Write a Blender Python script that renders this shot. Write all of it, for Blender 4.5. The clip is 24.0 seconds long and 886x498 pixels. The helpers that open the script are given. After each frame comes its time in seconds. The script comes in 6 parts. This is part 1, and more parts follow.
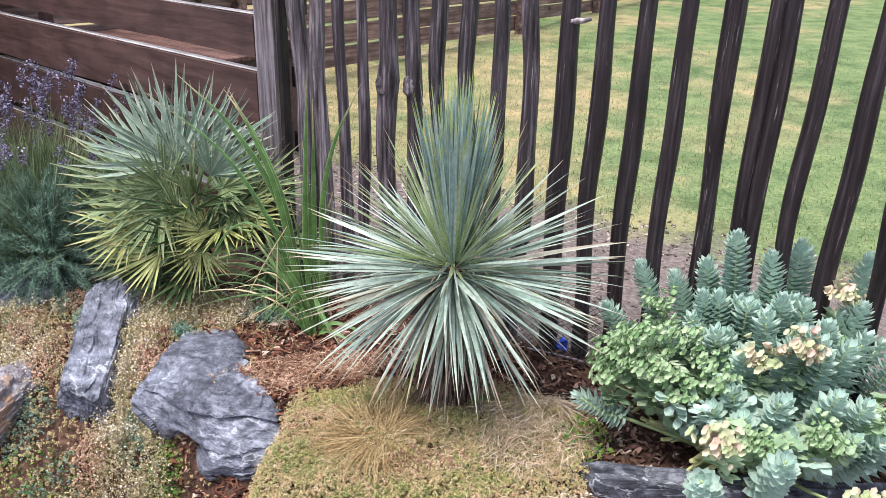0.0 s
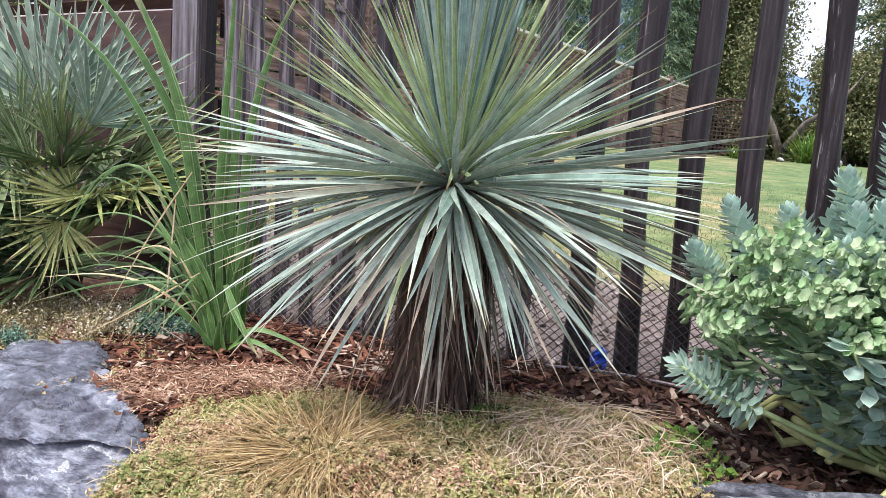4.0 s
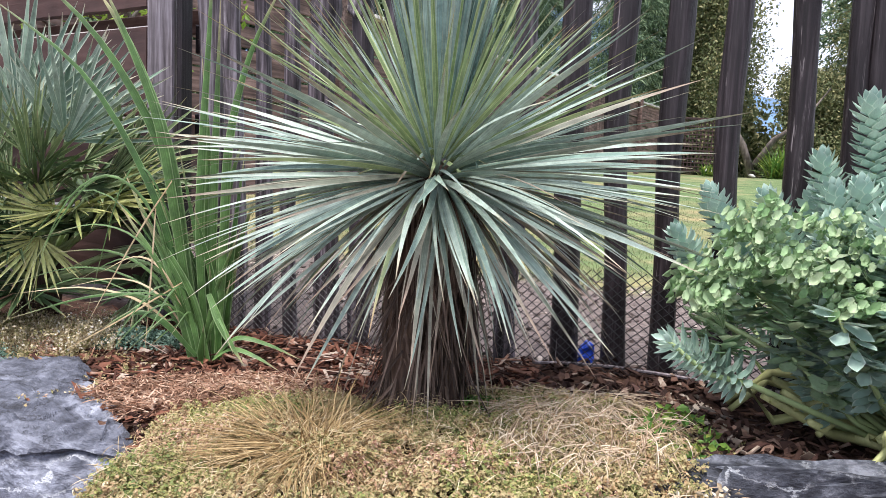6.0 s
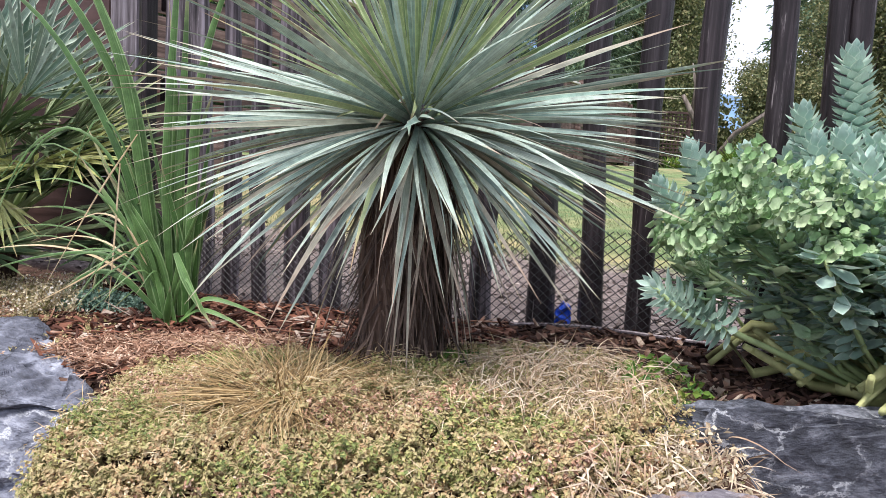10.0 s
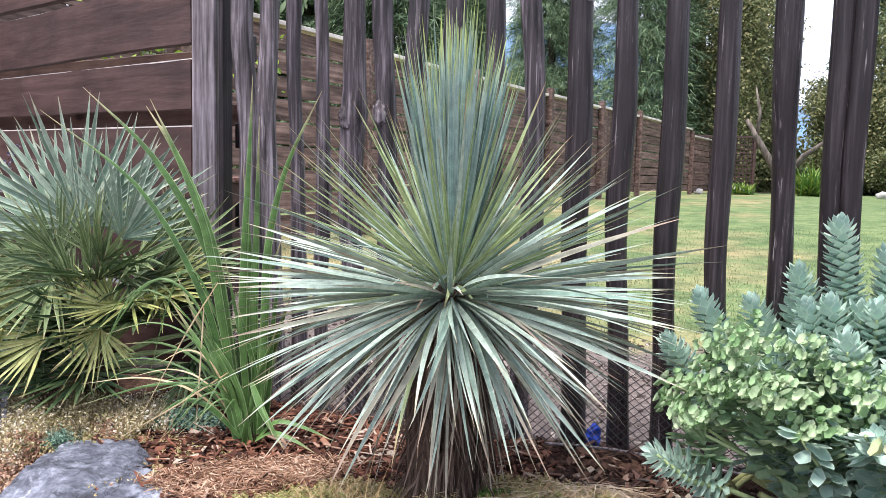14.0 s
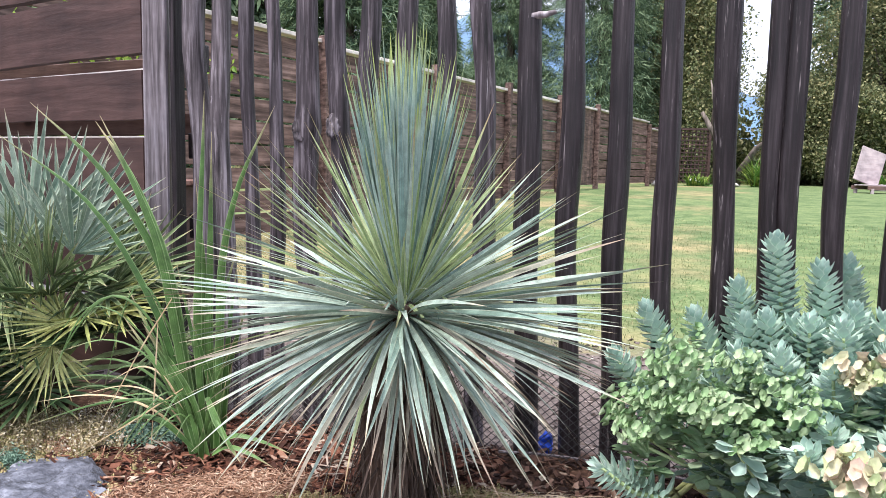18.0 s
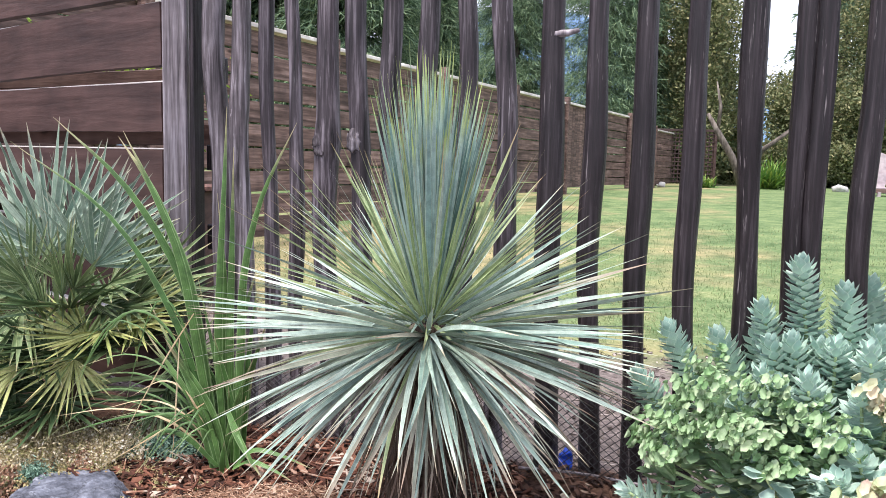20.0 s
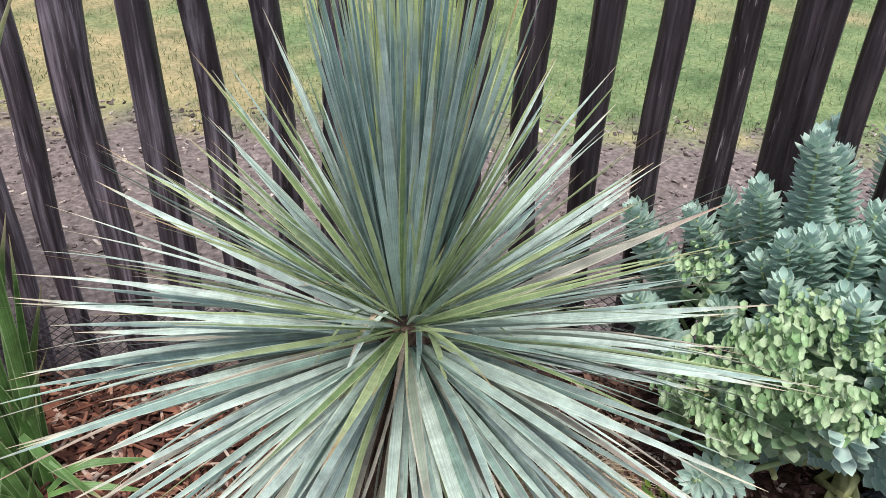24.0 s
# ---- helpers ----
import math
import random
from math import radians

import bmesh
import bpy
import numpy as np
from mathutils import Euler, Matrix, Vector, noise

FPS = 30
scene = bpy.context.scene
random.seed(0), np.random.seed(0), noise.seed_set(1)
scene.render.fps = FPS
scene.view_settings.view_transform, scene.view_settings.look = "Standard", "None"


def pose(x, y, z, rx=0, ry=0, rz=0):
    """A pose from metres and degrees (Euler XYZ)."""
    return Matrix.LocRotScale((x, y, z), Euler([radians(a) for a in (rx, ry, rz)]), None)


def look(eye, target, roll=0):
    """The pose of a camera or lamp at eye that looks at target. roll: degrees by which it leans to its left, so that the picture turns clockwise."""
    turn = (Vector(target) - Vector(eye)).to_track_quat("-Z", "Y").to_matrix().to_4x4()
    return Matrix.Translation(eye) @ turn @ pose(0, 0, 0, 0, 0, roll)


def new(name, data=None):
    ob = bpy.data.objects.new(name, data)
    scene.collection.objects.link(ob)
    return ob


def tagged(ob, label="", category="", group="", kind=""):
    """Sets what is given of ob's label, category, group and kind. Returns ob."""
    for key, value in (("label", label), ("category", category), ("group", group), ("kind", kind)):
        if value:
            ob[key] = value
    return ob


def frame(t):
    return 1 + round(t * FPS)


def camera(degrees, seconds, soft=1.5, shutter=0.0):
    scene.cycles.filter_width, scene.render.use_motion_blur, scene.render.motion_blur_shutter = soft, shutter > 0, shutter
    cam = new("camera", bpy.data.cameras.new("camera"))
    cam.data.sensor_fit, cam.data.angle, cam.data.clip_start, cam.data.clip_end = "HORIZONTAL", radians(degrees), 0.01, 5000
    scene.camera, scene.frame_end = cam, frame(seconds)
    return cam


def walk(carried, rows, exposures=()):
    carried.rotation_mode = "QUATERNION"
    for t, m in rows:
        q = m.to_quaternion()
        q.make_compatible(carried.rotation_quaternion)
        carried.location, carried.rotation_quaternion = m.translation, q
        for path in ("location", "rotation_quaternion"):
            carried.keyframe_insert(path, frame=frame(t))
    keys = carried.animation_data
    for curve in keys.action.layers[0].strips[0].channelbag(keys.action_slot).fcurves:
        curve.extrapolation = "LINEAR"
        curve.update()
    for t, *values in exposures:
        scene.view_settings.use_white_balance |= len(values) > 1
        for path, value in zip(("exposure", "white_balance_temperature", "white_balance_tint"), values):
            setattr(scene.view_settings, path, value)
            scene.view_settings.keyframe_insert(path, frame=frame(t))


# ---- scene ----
cam = camera(60.1, 24.0, 0.5)
PATH = [
    (0, (0.214, -2.085, 1.494), (0.001, -0.252, 0.724), 1.9),
    (0.5, (0.234, -1.950, 1.391), (0.017, -0.107, 0.644), 2.4),
    (1, (0.195, -1.882, 1.334), (0.014, -0.025, 0.615), 3.1),
    (1.5, (0.110, -1.775, 1.222), (-0.025, 0.101, 0.542), 3.8),
    (2, (0.030, -1.665, 1.121), (-0.049, 0.230, 0.487), 4.4),
    (2.5, (0.005, -1.585, 0.986), (-0.053, 0.334, 0.427), 4.7),
    (3, (0.017, -1.499, 0.821), (-0.039, 0.443, 0.345), 4.9),
    (3.5, (0.035, -1.427, 0.677), (-0.036, 0.536, 0.304), 4.9),
    (5.5, (0.060, -1.401, 0.575), (-0.004, 0.582, 0.322), 2.5),
    (6, (0.041, -1.424, 0.549), (0.011, 0.563, 0.320), 2.6),
    (6.5, (0.019, -1.429, 0.514), (0.024, 0.560, 0.298), 2.7),
    (7, (0.010, -1.404, 0.470), (0.034, 0.584, 0.253), 2.9),
    (7.5, (0.005, -1.394, 0.446), (0.052, 0.592, 0.214), 3.2),
    (8, (0.014, -1.385, 0.434), (0.076, 0.599, 0.188), 3.4),
    (8.5, (0.023, -1.387, 0.443), (0.094, 0.595, 0.190), 3.6),
    (9, (0.027, -1.391, 0.439), (0.100, 0.592, 0.195), 3.5),
    (9.5, (0.025, -1.394, 0.449), (0.093, 0.590, 0.202), 3.4),
    (11.5, (-0.011, -1.417, 0.554), (0.029, 0.569, 0.328), 3.6),
    (12, (0.009, -1.461, 0.611), (0.024, 0.525, 0.376), 3.7),
    (12.5, (0.016, -1.499, 0.654), (0.009, 0.489, 0.431), 3.6),
    (13, (0.020, -1.531, 0.680), (-0.015, 0.458, 0.476), 3.2),
    (13.5, (0.045, -1.558, 0.716), (-0.029, 0.432, 0.527), 2.4),
    (14, (0.069, -1.598, 0.781), (-0.040, 0.390, 0.588), 1.5),
    (14.5, (0.076, -1.623, 0.807), (-0.048, 0.364, 0.611), 0.9),
    (15, (0.081, -1.620, 0.816), (-0.050, 0.365, 0.608), 0.5),
    (15.5, (0.082, -1.625, 0.824), (-0.043, 0.360, 0.611), 0.5),
    (16, (0.089, -1.623, 0.825), (-0.021, 0.363, 0.612), 0.9),
    (16.5, (0.089, -1.631, 0.806), (-0.003, 0.355, 0.590), 1.2),
    (17, (0.085, -1.645, 0.806), (0.021, 0.342, 0.592), 1.5),
    (17.5, (0.089, -1.639, 0.814), (0.051, 0.349, 0.597), 1.4),
    (18, (0.092, -1.621, 0.846), (0.082, 0.367, 0.632), 1.2),
    (18.5, (0.079, -1.594, 0.885), (0.085, 0.395, 0.670), 1.0),
    (20.5, (0.036, -1.626, 0.894), (0.001, 0.362, 0.676), 1.8),
    (21, (0.032, -1.596, 0.885), (-0.023, 0.390, 0.657), 2.3),
    (21.5, (0.025, -1.439, 0.991), (-0.032, 0.537, 0.686), 3.1),
    (22, (-0.011, -1.276, 1.119), (0.039, 0.669, 0.656), 4.0),
    (22.5, (-0.170, -1.172, 1.190), (0.057, 0.710, 0.555), 3.8),
    (23, (-0.305, -1.045, 1.232), (0.160, 0.735, 0.449), 2.5),
    (23.5, (-0.306, -0.934, 1.258), (0.285, 0.728, 0.315), 2.0),
    (24, (-0.383, -0.759, 1.210), (0.426, 0.753, 0.181), 2.5),
]
walk(cam, [(t, look(eye, target, roll)) for t, eye, target, roll in PATH], ((0, 0.53), (3, 0.6), (8, 0.53), (12, 0.58), (14, 0.7), (21, 0.7), (22.3, 0.64), (23, 0.45), (24, 0.28)))

# ---- world, sun, exposure ----
world = bpy.data.worlds.new("sky")
scene.world = world
world.use_nodes = True
wn, wl = world.node_tree.nodes, world.node_tree.links
sky = wn.new("ShaderNodeTexSky")
sky.sky_type = "NISHITA"
sky.sun_disc = False
sky.sun_elevation, sky.sun_rotation = radians(70), radians(217)
cloud = wn.new("ShaderNodeMix")
cloud.data_type = "RGBA"
cloud.inputs[0].default_value = 0.82
cloud.inputs[7].default_value = (10.2, 10.7, 13.0, 1)
wl.new(sky.outputs[0], cloud.inputs[6])
wl.new(cloud.outputs[2], wn["Background"].inputs[0])
wn["Background"].inputs[1].default_value = 0.106
sun = new("sun", bpy.data.lights.new("sun", "SUN"))
sun.data.energy, sun.data.angle, sun.data.color = 3.9, radians(16), (1.0, 0.945, 0.9)
sun.matrix_world = look((-1.0, -1.35, 4.6), (0, 0, 0))

# ---- materials ----


def nodes_of(name):
    m = bpy.data.materials.new(name)
    m.use_nodes = True
    return m, m.node_tree.nodes, m.node_tree.links, m.node_tree.nodes["Principled BSDF"]


def ramp(n, stops):
    r = n.new("ShaderNodeValToRGB")
    e = r.color_ramp.elements
    while len(e) < len(stops):
        e.new(0.5)
    for el, (p, c) in zip(e, stops):
        el.position, el.color = p, (*c, 1)
    return r


def noise_node(n, l, vec, scale, detail=4, rough=0.6):
    x = n.new("ShaderNodeTexNoise")
    x.inputs["Scale"].default_value, x.inputs["Detail"].default_value, x.inputs["Roughness"].default_value = scale, detail, rough
    if vec:
        l.new(vec, x.inputs["Vector"])
    return x


def mix(n, l, fac, a, b, mode="MIX"):
    x = n.new("ShaderNodeMix")
    x.data_type, x.blend_type = "RGBA", mode
    for i, v in ((0, fac), (6, a), (7, b)):
        if isinstance(v, (int, float)):
            x.inputs[i].default_value = v
        elif isinstance(v, tuple):
            x.inputs[i].default_value = (*v, 1)
        else:
            l.new(v, x.inputs[i])
    return x.outputs[2]


def calc(n, l, op, a, b=0.0, clamp=False):
    x = n.new("ShaderNodeMath")
    x.operation, x.use_clamp = op, clamp
    for i, v in enumerate((a, b)):
        if isinstance(v, (int, float)):
            x.inputs[i].default_value = v
        else:
            l.new(v, x.inputs[i])
    return x.outputs[0]


def bump(n, l, height, strength, dist, to, prev=None):
    b = n.new("ShaderNodeBump")
    b.inputs["Strength"].default_value, b.inputs["Distance"].default_value = strength, dist
    l.new(height, b.inputs["Height"])
    if prev:
        l.new(prev, b.inputs["Normal"])
    l.new(b.outputs[0], to)
    return b.outputs[0]


def wood(name, dark, mid, light, along=2, stretch=14.0, scale=9.0, rough=0.6, spots=None, figure=0.0, lo=0.34, hi=0.68):
    """Weathered wood: grain drawn out along one axis of the object, ring figure and knots, stains, bleached streaks, relief."""
    m, n, l, p = nodes_of(name)
    tc, mp, oi = n.new("ShaderNodeTexCoord"), n.new("ShaderNodeMapping"), n.new("ShaderNodeObjectInfo")
    s = [stretch, stretch, stretch]
    s[along] = 1.0
    mp.inputs["Scale"].default_value = s
    off = n.new("ShaderNodeVectorMath")
    off.operation = "MULTIPLY_ADD"
    l.new(oi.outputs["Random"], off.inputs[0])
    off.inputs[1].default_value = (7.3, 3.1, 5.7)
    l.new(tc.outputs["Object"], off.inputs[2])
    l.new(off.outputs[0], mp.inputs[0])
    g = noise_node(n, l, mp.outputs[0], scale, 8, 0.64)
    g.inputs["Distortion"].default_value = 0.15
    st = noise_node(n, l, off.outputs[0], 5.0, 4)
    grain = g.outputs[0]
    if figure:
        mp2 = n.new("ShaderNodeMapping")
        s2 = [5.0, 5.0, 5.0]
        s2[along] = 0.7
        mp2.inputs["Scale"].default_value = s2
        l.new(off.outputs[0], mp2.inputs[0])
        lowf = noise_node(n, l, mp2.outputs[0], 1.6, 2, 0.4)
        rings = calc(n, l, "PINGPONG", calc(n, l, "MULTIPLY", lowf.outputs[0], 12.0), 1.0)
        grain = calc(n, l, "ADD", grain, calc(n, l, "MULTIPLY", calc(n, l, "SUBTRACT", rings, 0.5), figure))
    c = ramp(n, [(lo, dark), (0.5, mid), (hi, light)])
    l.new(grain, c.inputs[0])
    var = calc(n, l, "MULTIPLY_ADD", oi.outputs["Random"], 0.45)
    var.node.inputs[2].default_value = 0.77
    stain = ramp(n, [(0.3, (0.66, 0.64, 0.66)), (0.7, (1.25, 1.2, 1.18))])
    l.new(st.outputs[0], stain.inputs[0])
    col = mix(n, l, 1.0, c.outputs[0], stain.outputs[0], "MULTIPLY")
    vv = n.new("ShaderNodeCombineColor")
    for i in range(3):
        l.new(var, vv.inputs[i])
    col = mix(n, l, 1.0, col, vv.outputs[0], "MULTIPLY")
    if figure:
        kn = n.new("ShaderNodeTexVoronoi")
        mk = n.new("ShaderNodeMapping")
        sk = [4.5, 4.5, 4.5]
        sk[along] = 2.4
        mk.inputs["Scale"].default_value = sk
        l.new(off.outputs[0], mk.inputs[0])
        l.new(mk.outputs[0], kn.inputs["Vector"])
        kn.inputs["Scale"].default_value = 1.0
        kr = ramp(n, [(0.06, (0.2, 0.17, 0.16)), (0.11, (0.75, 0.7, 0.68)), (0.2, (1, 1, 1))])
        l.new(kn.outputs["Distance"], kr.inputs[0])
        col = mix(n, l, 1.0, col, kr.outputs[0], "MULTIPLY")
    if spots:
        mp3 = n.new("ShaderNodeMapping")
        s3 = [60.0, 60.0, 60.0]
        s3[along] = 2.6
        mp3.inputs["Scale"].default_value = s3
        l.new(off.outputs[0], mp3.inputs[0])
        sp = noise_node(n, l, mp3.outputs[0], 2.2, 5, 0.7)
        r = ramp(n, [(0.61, (0, 0, 0)), (0.7, (1, 1, 1))])
        l.new(sp.outputs[0], r.inputs[0])
        wide = ramp(n, [(0.42, (0.08, 0.08, 0.08)), (0.6, (0.8, 0.8, 0.8))])
        l.new(st.outputs[0], wide.inputs[0])
        col = mix(n, l, calc(n, l, "MULTIPLY", r.outputs[0], wide.outputs[0]), col, spots)
    l.new(col, p.inputs["Base Color"])
    rr = calc(n, l, "MULTIPLY_ADD", g.outputs[0], 0.3)
    rr.node.inputs[2].default_value = rough - 0.15
    l.new(rr, p.inputs["Roughness"])
    p.inputs["Specular IOR Level"].default_value = 0.35
    bump(n, l, grain, 0.7, 0.005, p.inputs["Normal"])
    return m


def leafy(name, base, edge, tip, alt, rough=0.45, stripes=0.0, island=False, edge_at=0.82, tip_at=0.9, trans=0.15, spread=0.35):
    """A leaf: paler margins and dry tips by its UV, its hue varied from leaf to leaf, fine veins along it."""
    m, n, l, p = nodes_of(name)
    uv, sep = n.new("ShaderNodeTexCoord"), n.new("ShaderNodeSeparateXYZ")
    l.new(uv.outputs["UV"], sep.inputs[0])
    if island:
        rnd = n.new("ShaderNodeNewGeometry").outputs["Random Per Island"]
    else:
        rnd = n.new("ShaderNodeObjectInfo").outputs["Random"]
    c = mix(n, l, rnd, base, alt)
    across = calc(n, l, "MULTIPLY", calc(n, l, "ABSOLUTE", calc(n, l, "SUBTRACT", sep.outputs[0], 0.5)), 2.0)
    e = n.new("ShaderNodeMapRange")
    e.interpolation_type = "SMOOTHSTEP"
    e.inputs[1].default_value, e.inputs[2].default_value = edge_at - 0.12, min(1.0, edge_at + 0.1)
    l.new(across, e.inputs[0])
    c = mix(n, l, e.outputs[0], c, edge)
    t = n.new("ShaderNodeMapRange")
    t.interpolation_type = "SMOOTHSTEP"
    t.inputs[1].default_value, t.inputs[2].default_value = tip_at - 0.08, 1.0
    l.new(calc(n, l, "ADD", sep.outputs[1], calc(n, l, "MULTIPLY", calc(n, l, "SUBTRACT", rnd, 0.5), 0.12)), t.inputs[0])
    c = mix(n, l, t.outputs[0], c, tip)
    blot = noise_node(n, l, uv.outputs["Object"], 22.0, 4, 0.7)
    br = ramp(n, [(0.3, (1 - spread, 1 - spread, 1 - spread)), (0.7, (1 + spread * 0.6, 1 + spread * 0.6, 1 + spread * 0.6))])
    l.new(blot.outputs[0], br.inputs[0])
    c = mix(n, l, 1.0, c, br.outputs[0], "MULTIPLY")
    if stripes:
        mp = n.new("ShaderNodeMapping")
        mp.inputs["Scale"].default_value = (26, 0.8, 1)
        l.new(uv.outputs["UV"], mp.inputs[0])
        s = noise_node(n, l, mp.outputs[0], 1.0, 3)
        sr = ramp(n, [(0.35, (1 - stripes,) * 3), (0.65, (1 + stripes,) * 3)])
        l.new(s.outputs[0], sr.inputs[0])
        c = mix(n, l, 1.0, c, sr.outputs[0], "MULTIPLY")
        bump(n, l, s.outputs[0], 0.35, 0.002, p.inputs["Normal"])
    l.new(c, p.inputs["Base Color"])
    p.inputs["Roughness"].default_value = rough
    p.inputs["Specular IOR Level"].default_value = 0.4
    if trans:
        tr, ms = n.new("ShaderNodeBsdfTranslucent"), n.new("ShaderNodeMixShader")
        l.new(c, tr.inputs[0])
        ms.inputs[0].default_value = trans
        l.new(p.outputs[0], ms.inputs[1])
        l.new(tr.outputs[0], ms.inputs[2])
        l.new(ms.outputs[0], n["Material Output"].inputs[0])
    return m


def scatter_mat(name, stops, rough=0.8, fine=60.0, trans=0.0, own=1.0, patch=1.5, size=6.0):
    """For loose bits: each bit takes its own colour from the ramp; fine mottling on top."""
    m, n, l, p = nodes_of(name)
    g, tc = n.new("ShaderNodeNewGeometry"), n.new("ShaderNodeTexCoord")
    big = noise_node(n, l, tc.outputs["Object"], size, 5, 0.65)
    own_part = calc(n, l, "ADD", calc(n, l, "MULTIPLY", g.outputs["Random Per Island"], own), 0.5 - own / 2)
    f = calc(n, l, "ADD", own_part, calc(n, l, "MULTIPLY", calc(n, l, "SUBTRACT", big.outputs[0], 0.5), patch), True)
    c = ramp(n, stops)
    l.new(f, c.inputs[0])
    b = noise_node(n, l, tc.outputs["Object"], fine, 4, 0.7)
    br = ramp(n, [(0.3, (0.7, 0.7, 0.7)), (0.7, (1.2, 1.2, 1.2))])
    l.new(b.outputs[0], br.inputs[0])
    c = mix(n, l, 1.0, c.outputs[0], br.outputs[0], "MULTIPLY")
    l.new(c, p.inputs["Base Color"])
    p.inputs["Roughness"].default_value = rough
    p.inputs["Specular IOR Level"].default_value = 0.25
    if trans:
        tr, ms = n.new("ShaderNodeBsdfTranslucent"), n.new("ShaderNodeMixShader")
        l.new(c, tr.inputs[0])
        ms.inputs[0].default_value = trans
        l.new(p.outputs[0], ms.inputs[1])
        l.new(tr.outputs[0], ms.inputs[2])
        l.new(ms.outputs[0], n["Material Output"].inputs[0])
    return m


def slate(name, dark, mid, light, rust=None):
    """Split slate: blotched blue-grey, thin pale scratches and veins, dark cracks, a fine broken grain."""
    m, n, l, p = nodes_of(name)
    tc, mp = n.new("ShaderNodeTexCoord"), n.new("ShaderNodeMapping")
    mp.inputs["Scale"].default_value = (1.0, 1.25, 1.6)
    mp.inputs["Rotation"].default_value = (0.5, 0.35, 0.6)
    l.new(tc.outputs["Object"], mp.inputs[0])
    a = noise_node(n, l, mp.outputs[0], 22.0, 12, 0.7)
    b = noise_node(n, l, tc.outputs["Object"], 4.5, 6, 0.62)
    c = ramp(n, [(0.34, dark), (0.5, mid), (0.62, light)])
    l.new(a.outputs[0], c.inputs[0])
    tint = ramp(n, [(0.34, (0.5, 0.5, 0.53)), (0.66, (1.3, 1.3, 1.31))])
    l.new(b.outputs[0], tint.inputs[0])
    col = mix(n, l, 1.0, c.outputs[0], tint.outputs[0], "MULTIPLY")
    wv = n.new("ShaderNodeVectorMath")
    wv.operation = "MULTIPLY_ADD"
    l.new(a.outputs["Color"], wv.inputs[0])
    wv.inputs[1].default_value = (0.09, 0.09, 0.09)
    l.new(mp.outputs[0], wv.inputs[2])
    cells, lines = n.new("ShaderNodeTexVoronoi"), n.new("ShaderNodeTexVoronoi")
    lines.feature = "DISTANCE_TO_EDGE"
    for x, s in ((cells, 16.0), (lines, 9.0)):
        x.inputs["Scale"].default_value = s
        l.new(wv.outputs[0], x.inputs["Vector"])
    sep = n.new("ShaderNodeSeparateColor")
    l.new(cells.outputs["Color"], sep.inputs[0])
    fc = ramp(n, [(0.0, (0.72, 0.72, 0.75)), (1.0, (1.22, 1.22, 1.22))])
    l.new(sep.outputs[0], fc.inputs[0])
    col = mix(n, l, 1.0, col, fc.outputs[0], "MULTIPLY")
    chip = ramp(n, [(0.0, (1, 1, 1)), (0.035, (0, 0, 0))])
    l.new(lines.outputs["Distance"], chip.inputs[0])
    patch = ramp(n, [(0.5, (0, 0, 0)), (0.58, (0.7, 0.7, 0.7))])
    l.new(b.outputs[0], patch.inputs[0])
    col = mix(n, l, calc(n, l, "MULTIPLY", chip.outputs[0], patch.outputs[0]), col, (0.62, 0.64, 0.68))
    deep = ramp(n, [(0.44, (0.85, 0.85, 0.85)), (0.5, (0, 0, 0))])
    l.new(b.outputs[0], deep.inputs[0])
    col = mix(n, l, calc(n, l, "MULTIPLY", chip.outputs[0], deep.outputs[0]), col, (0.02, 0.02, 0.025))
    ms = n.new("ShaderNodeMapping")
    ms.inputs["Scale"].default_value = (2.6, 3.2, 8.0)
    ms.inputs["Rotation"].default_value = (0.45, 0.3, 0.5)
    l.new(tc.outputs["Object"], ms.inputs[0])
    strata = noise_node(n, l, ms.outputs[0], 1.6, 8, 0.62)
    sl = ramp(n, [(0.36, (0.55, 0.55, 0.58)), (0.41, (1.0, 1.0, 1.0)), (0.58, (1.06, 1.06, 1.06)), (0.6, (0.8, 0.8, 0.82)), (0.62, (1.08, 1.08, 1.08))])
    l.new(strata.outputs[0], sl.inputs[0])
    col = mix(n, l, 1.0, col, sl.outputs[0], "MULTIPLY")
    if rust:
        rn = noise_node(n, l, tc.outputs["Object"], 7.0, 5, 0.7)
        r = ramp(n, [(0.52, (0, 0, 0)), (0.64, (1, 1, 1))])
        l.new(rn.outputs[0], r.inputs[0])
        col = mix(n, l, calc(n, l, "MULTIPLY", r.outputs[0], 0.75), col, rust)
    l.new(col, p.inputs["Base Color"])
    p.inputs["Roughness"].default_value = 0.6
    p.inputs["Specular IOR Level"].default_value = 0.4
    k = bump(n, l, a.outputs[0], 0.8, 0.012, p.inputs["Normal"])
    k = bump(n, l, sep.outputs[0], 0.5, 0.01, p.inputs["Normal"], k)
    k = bump(n, l, strata.outputs[0], 0.5, 0.03, p.inputs["Normal"], k)
    fine = noise_node(n, l, tc.outputs["Object"], 90.0, 6, 0.7)
    bump(n, l, fine.outputs[0], 0.4, 0.003, p.inputs["Normal"], k)
    return m


def plain(name, col, rough=0.5, metal=0.0, var=0.15, scale=18.0):
    m, n, l, p = nodes_of(name)
    tc = n.new("ShaderNodeTexCoord")
    b = noise_node(n, l, tc.outputs["Object"], scale, 5, 0.65)
    r = ramp(n, [(0.3, tuple(x * (1 - var) for x in col)), (0.7, tuple(x * (1 + var) for x in col))])
    l.new(b.outputs[0], r.inputs[0])
    l.new(r.outputs[0], p.inputs["Base Color"])
    p.inputs["Roughness"].default_value, p.inputs["Metallic"].default_value = rough, metal
    bump(n, l, b.outputs[0], 0.2, 0.003, p.inputs["Normal"])
    return m


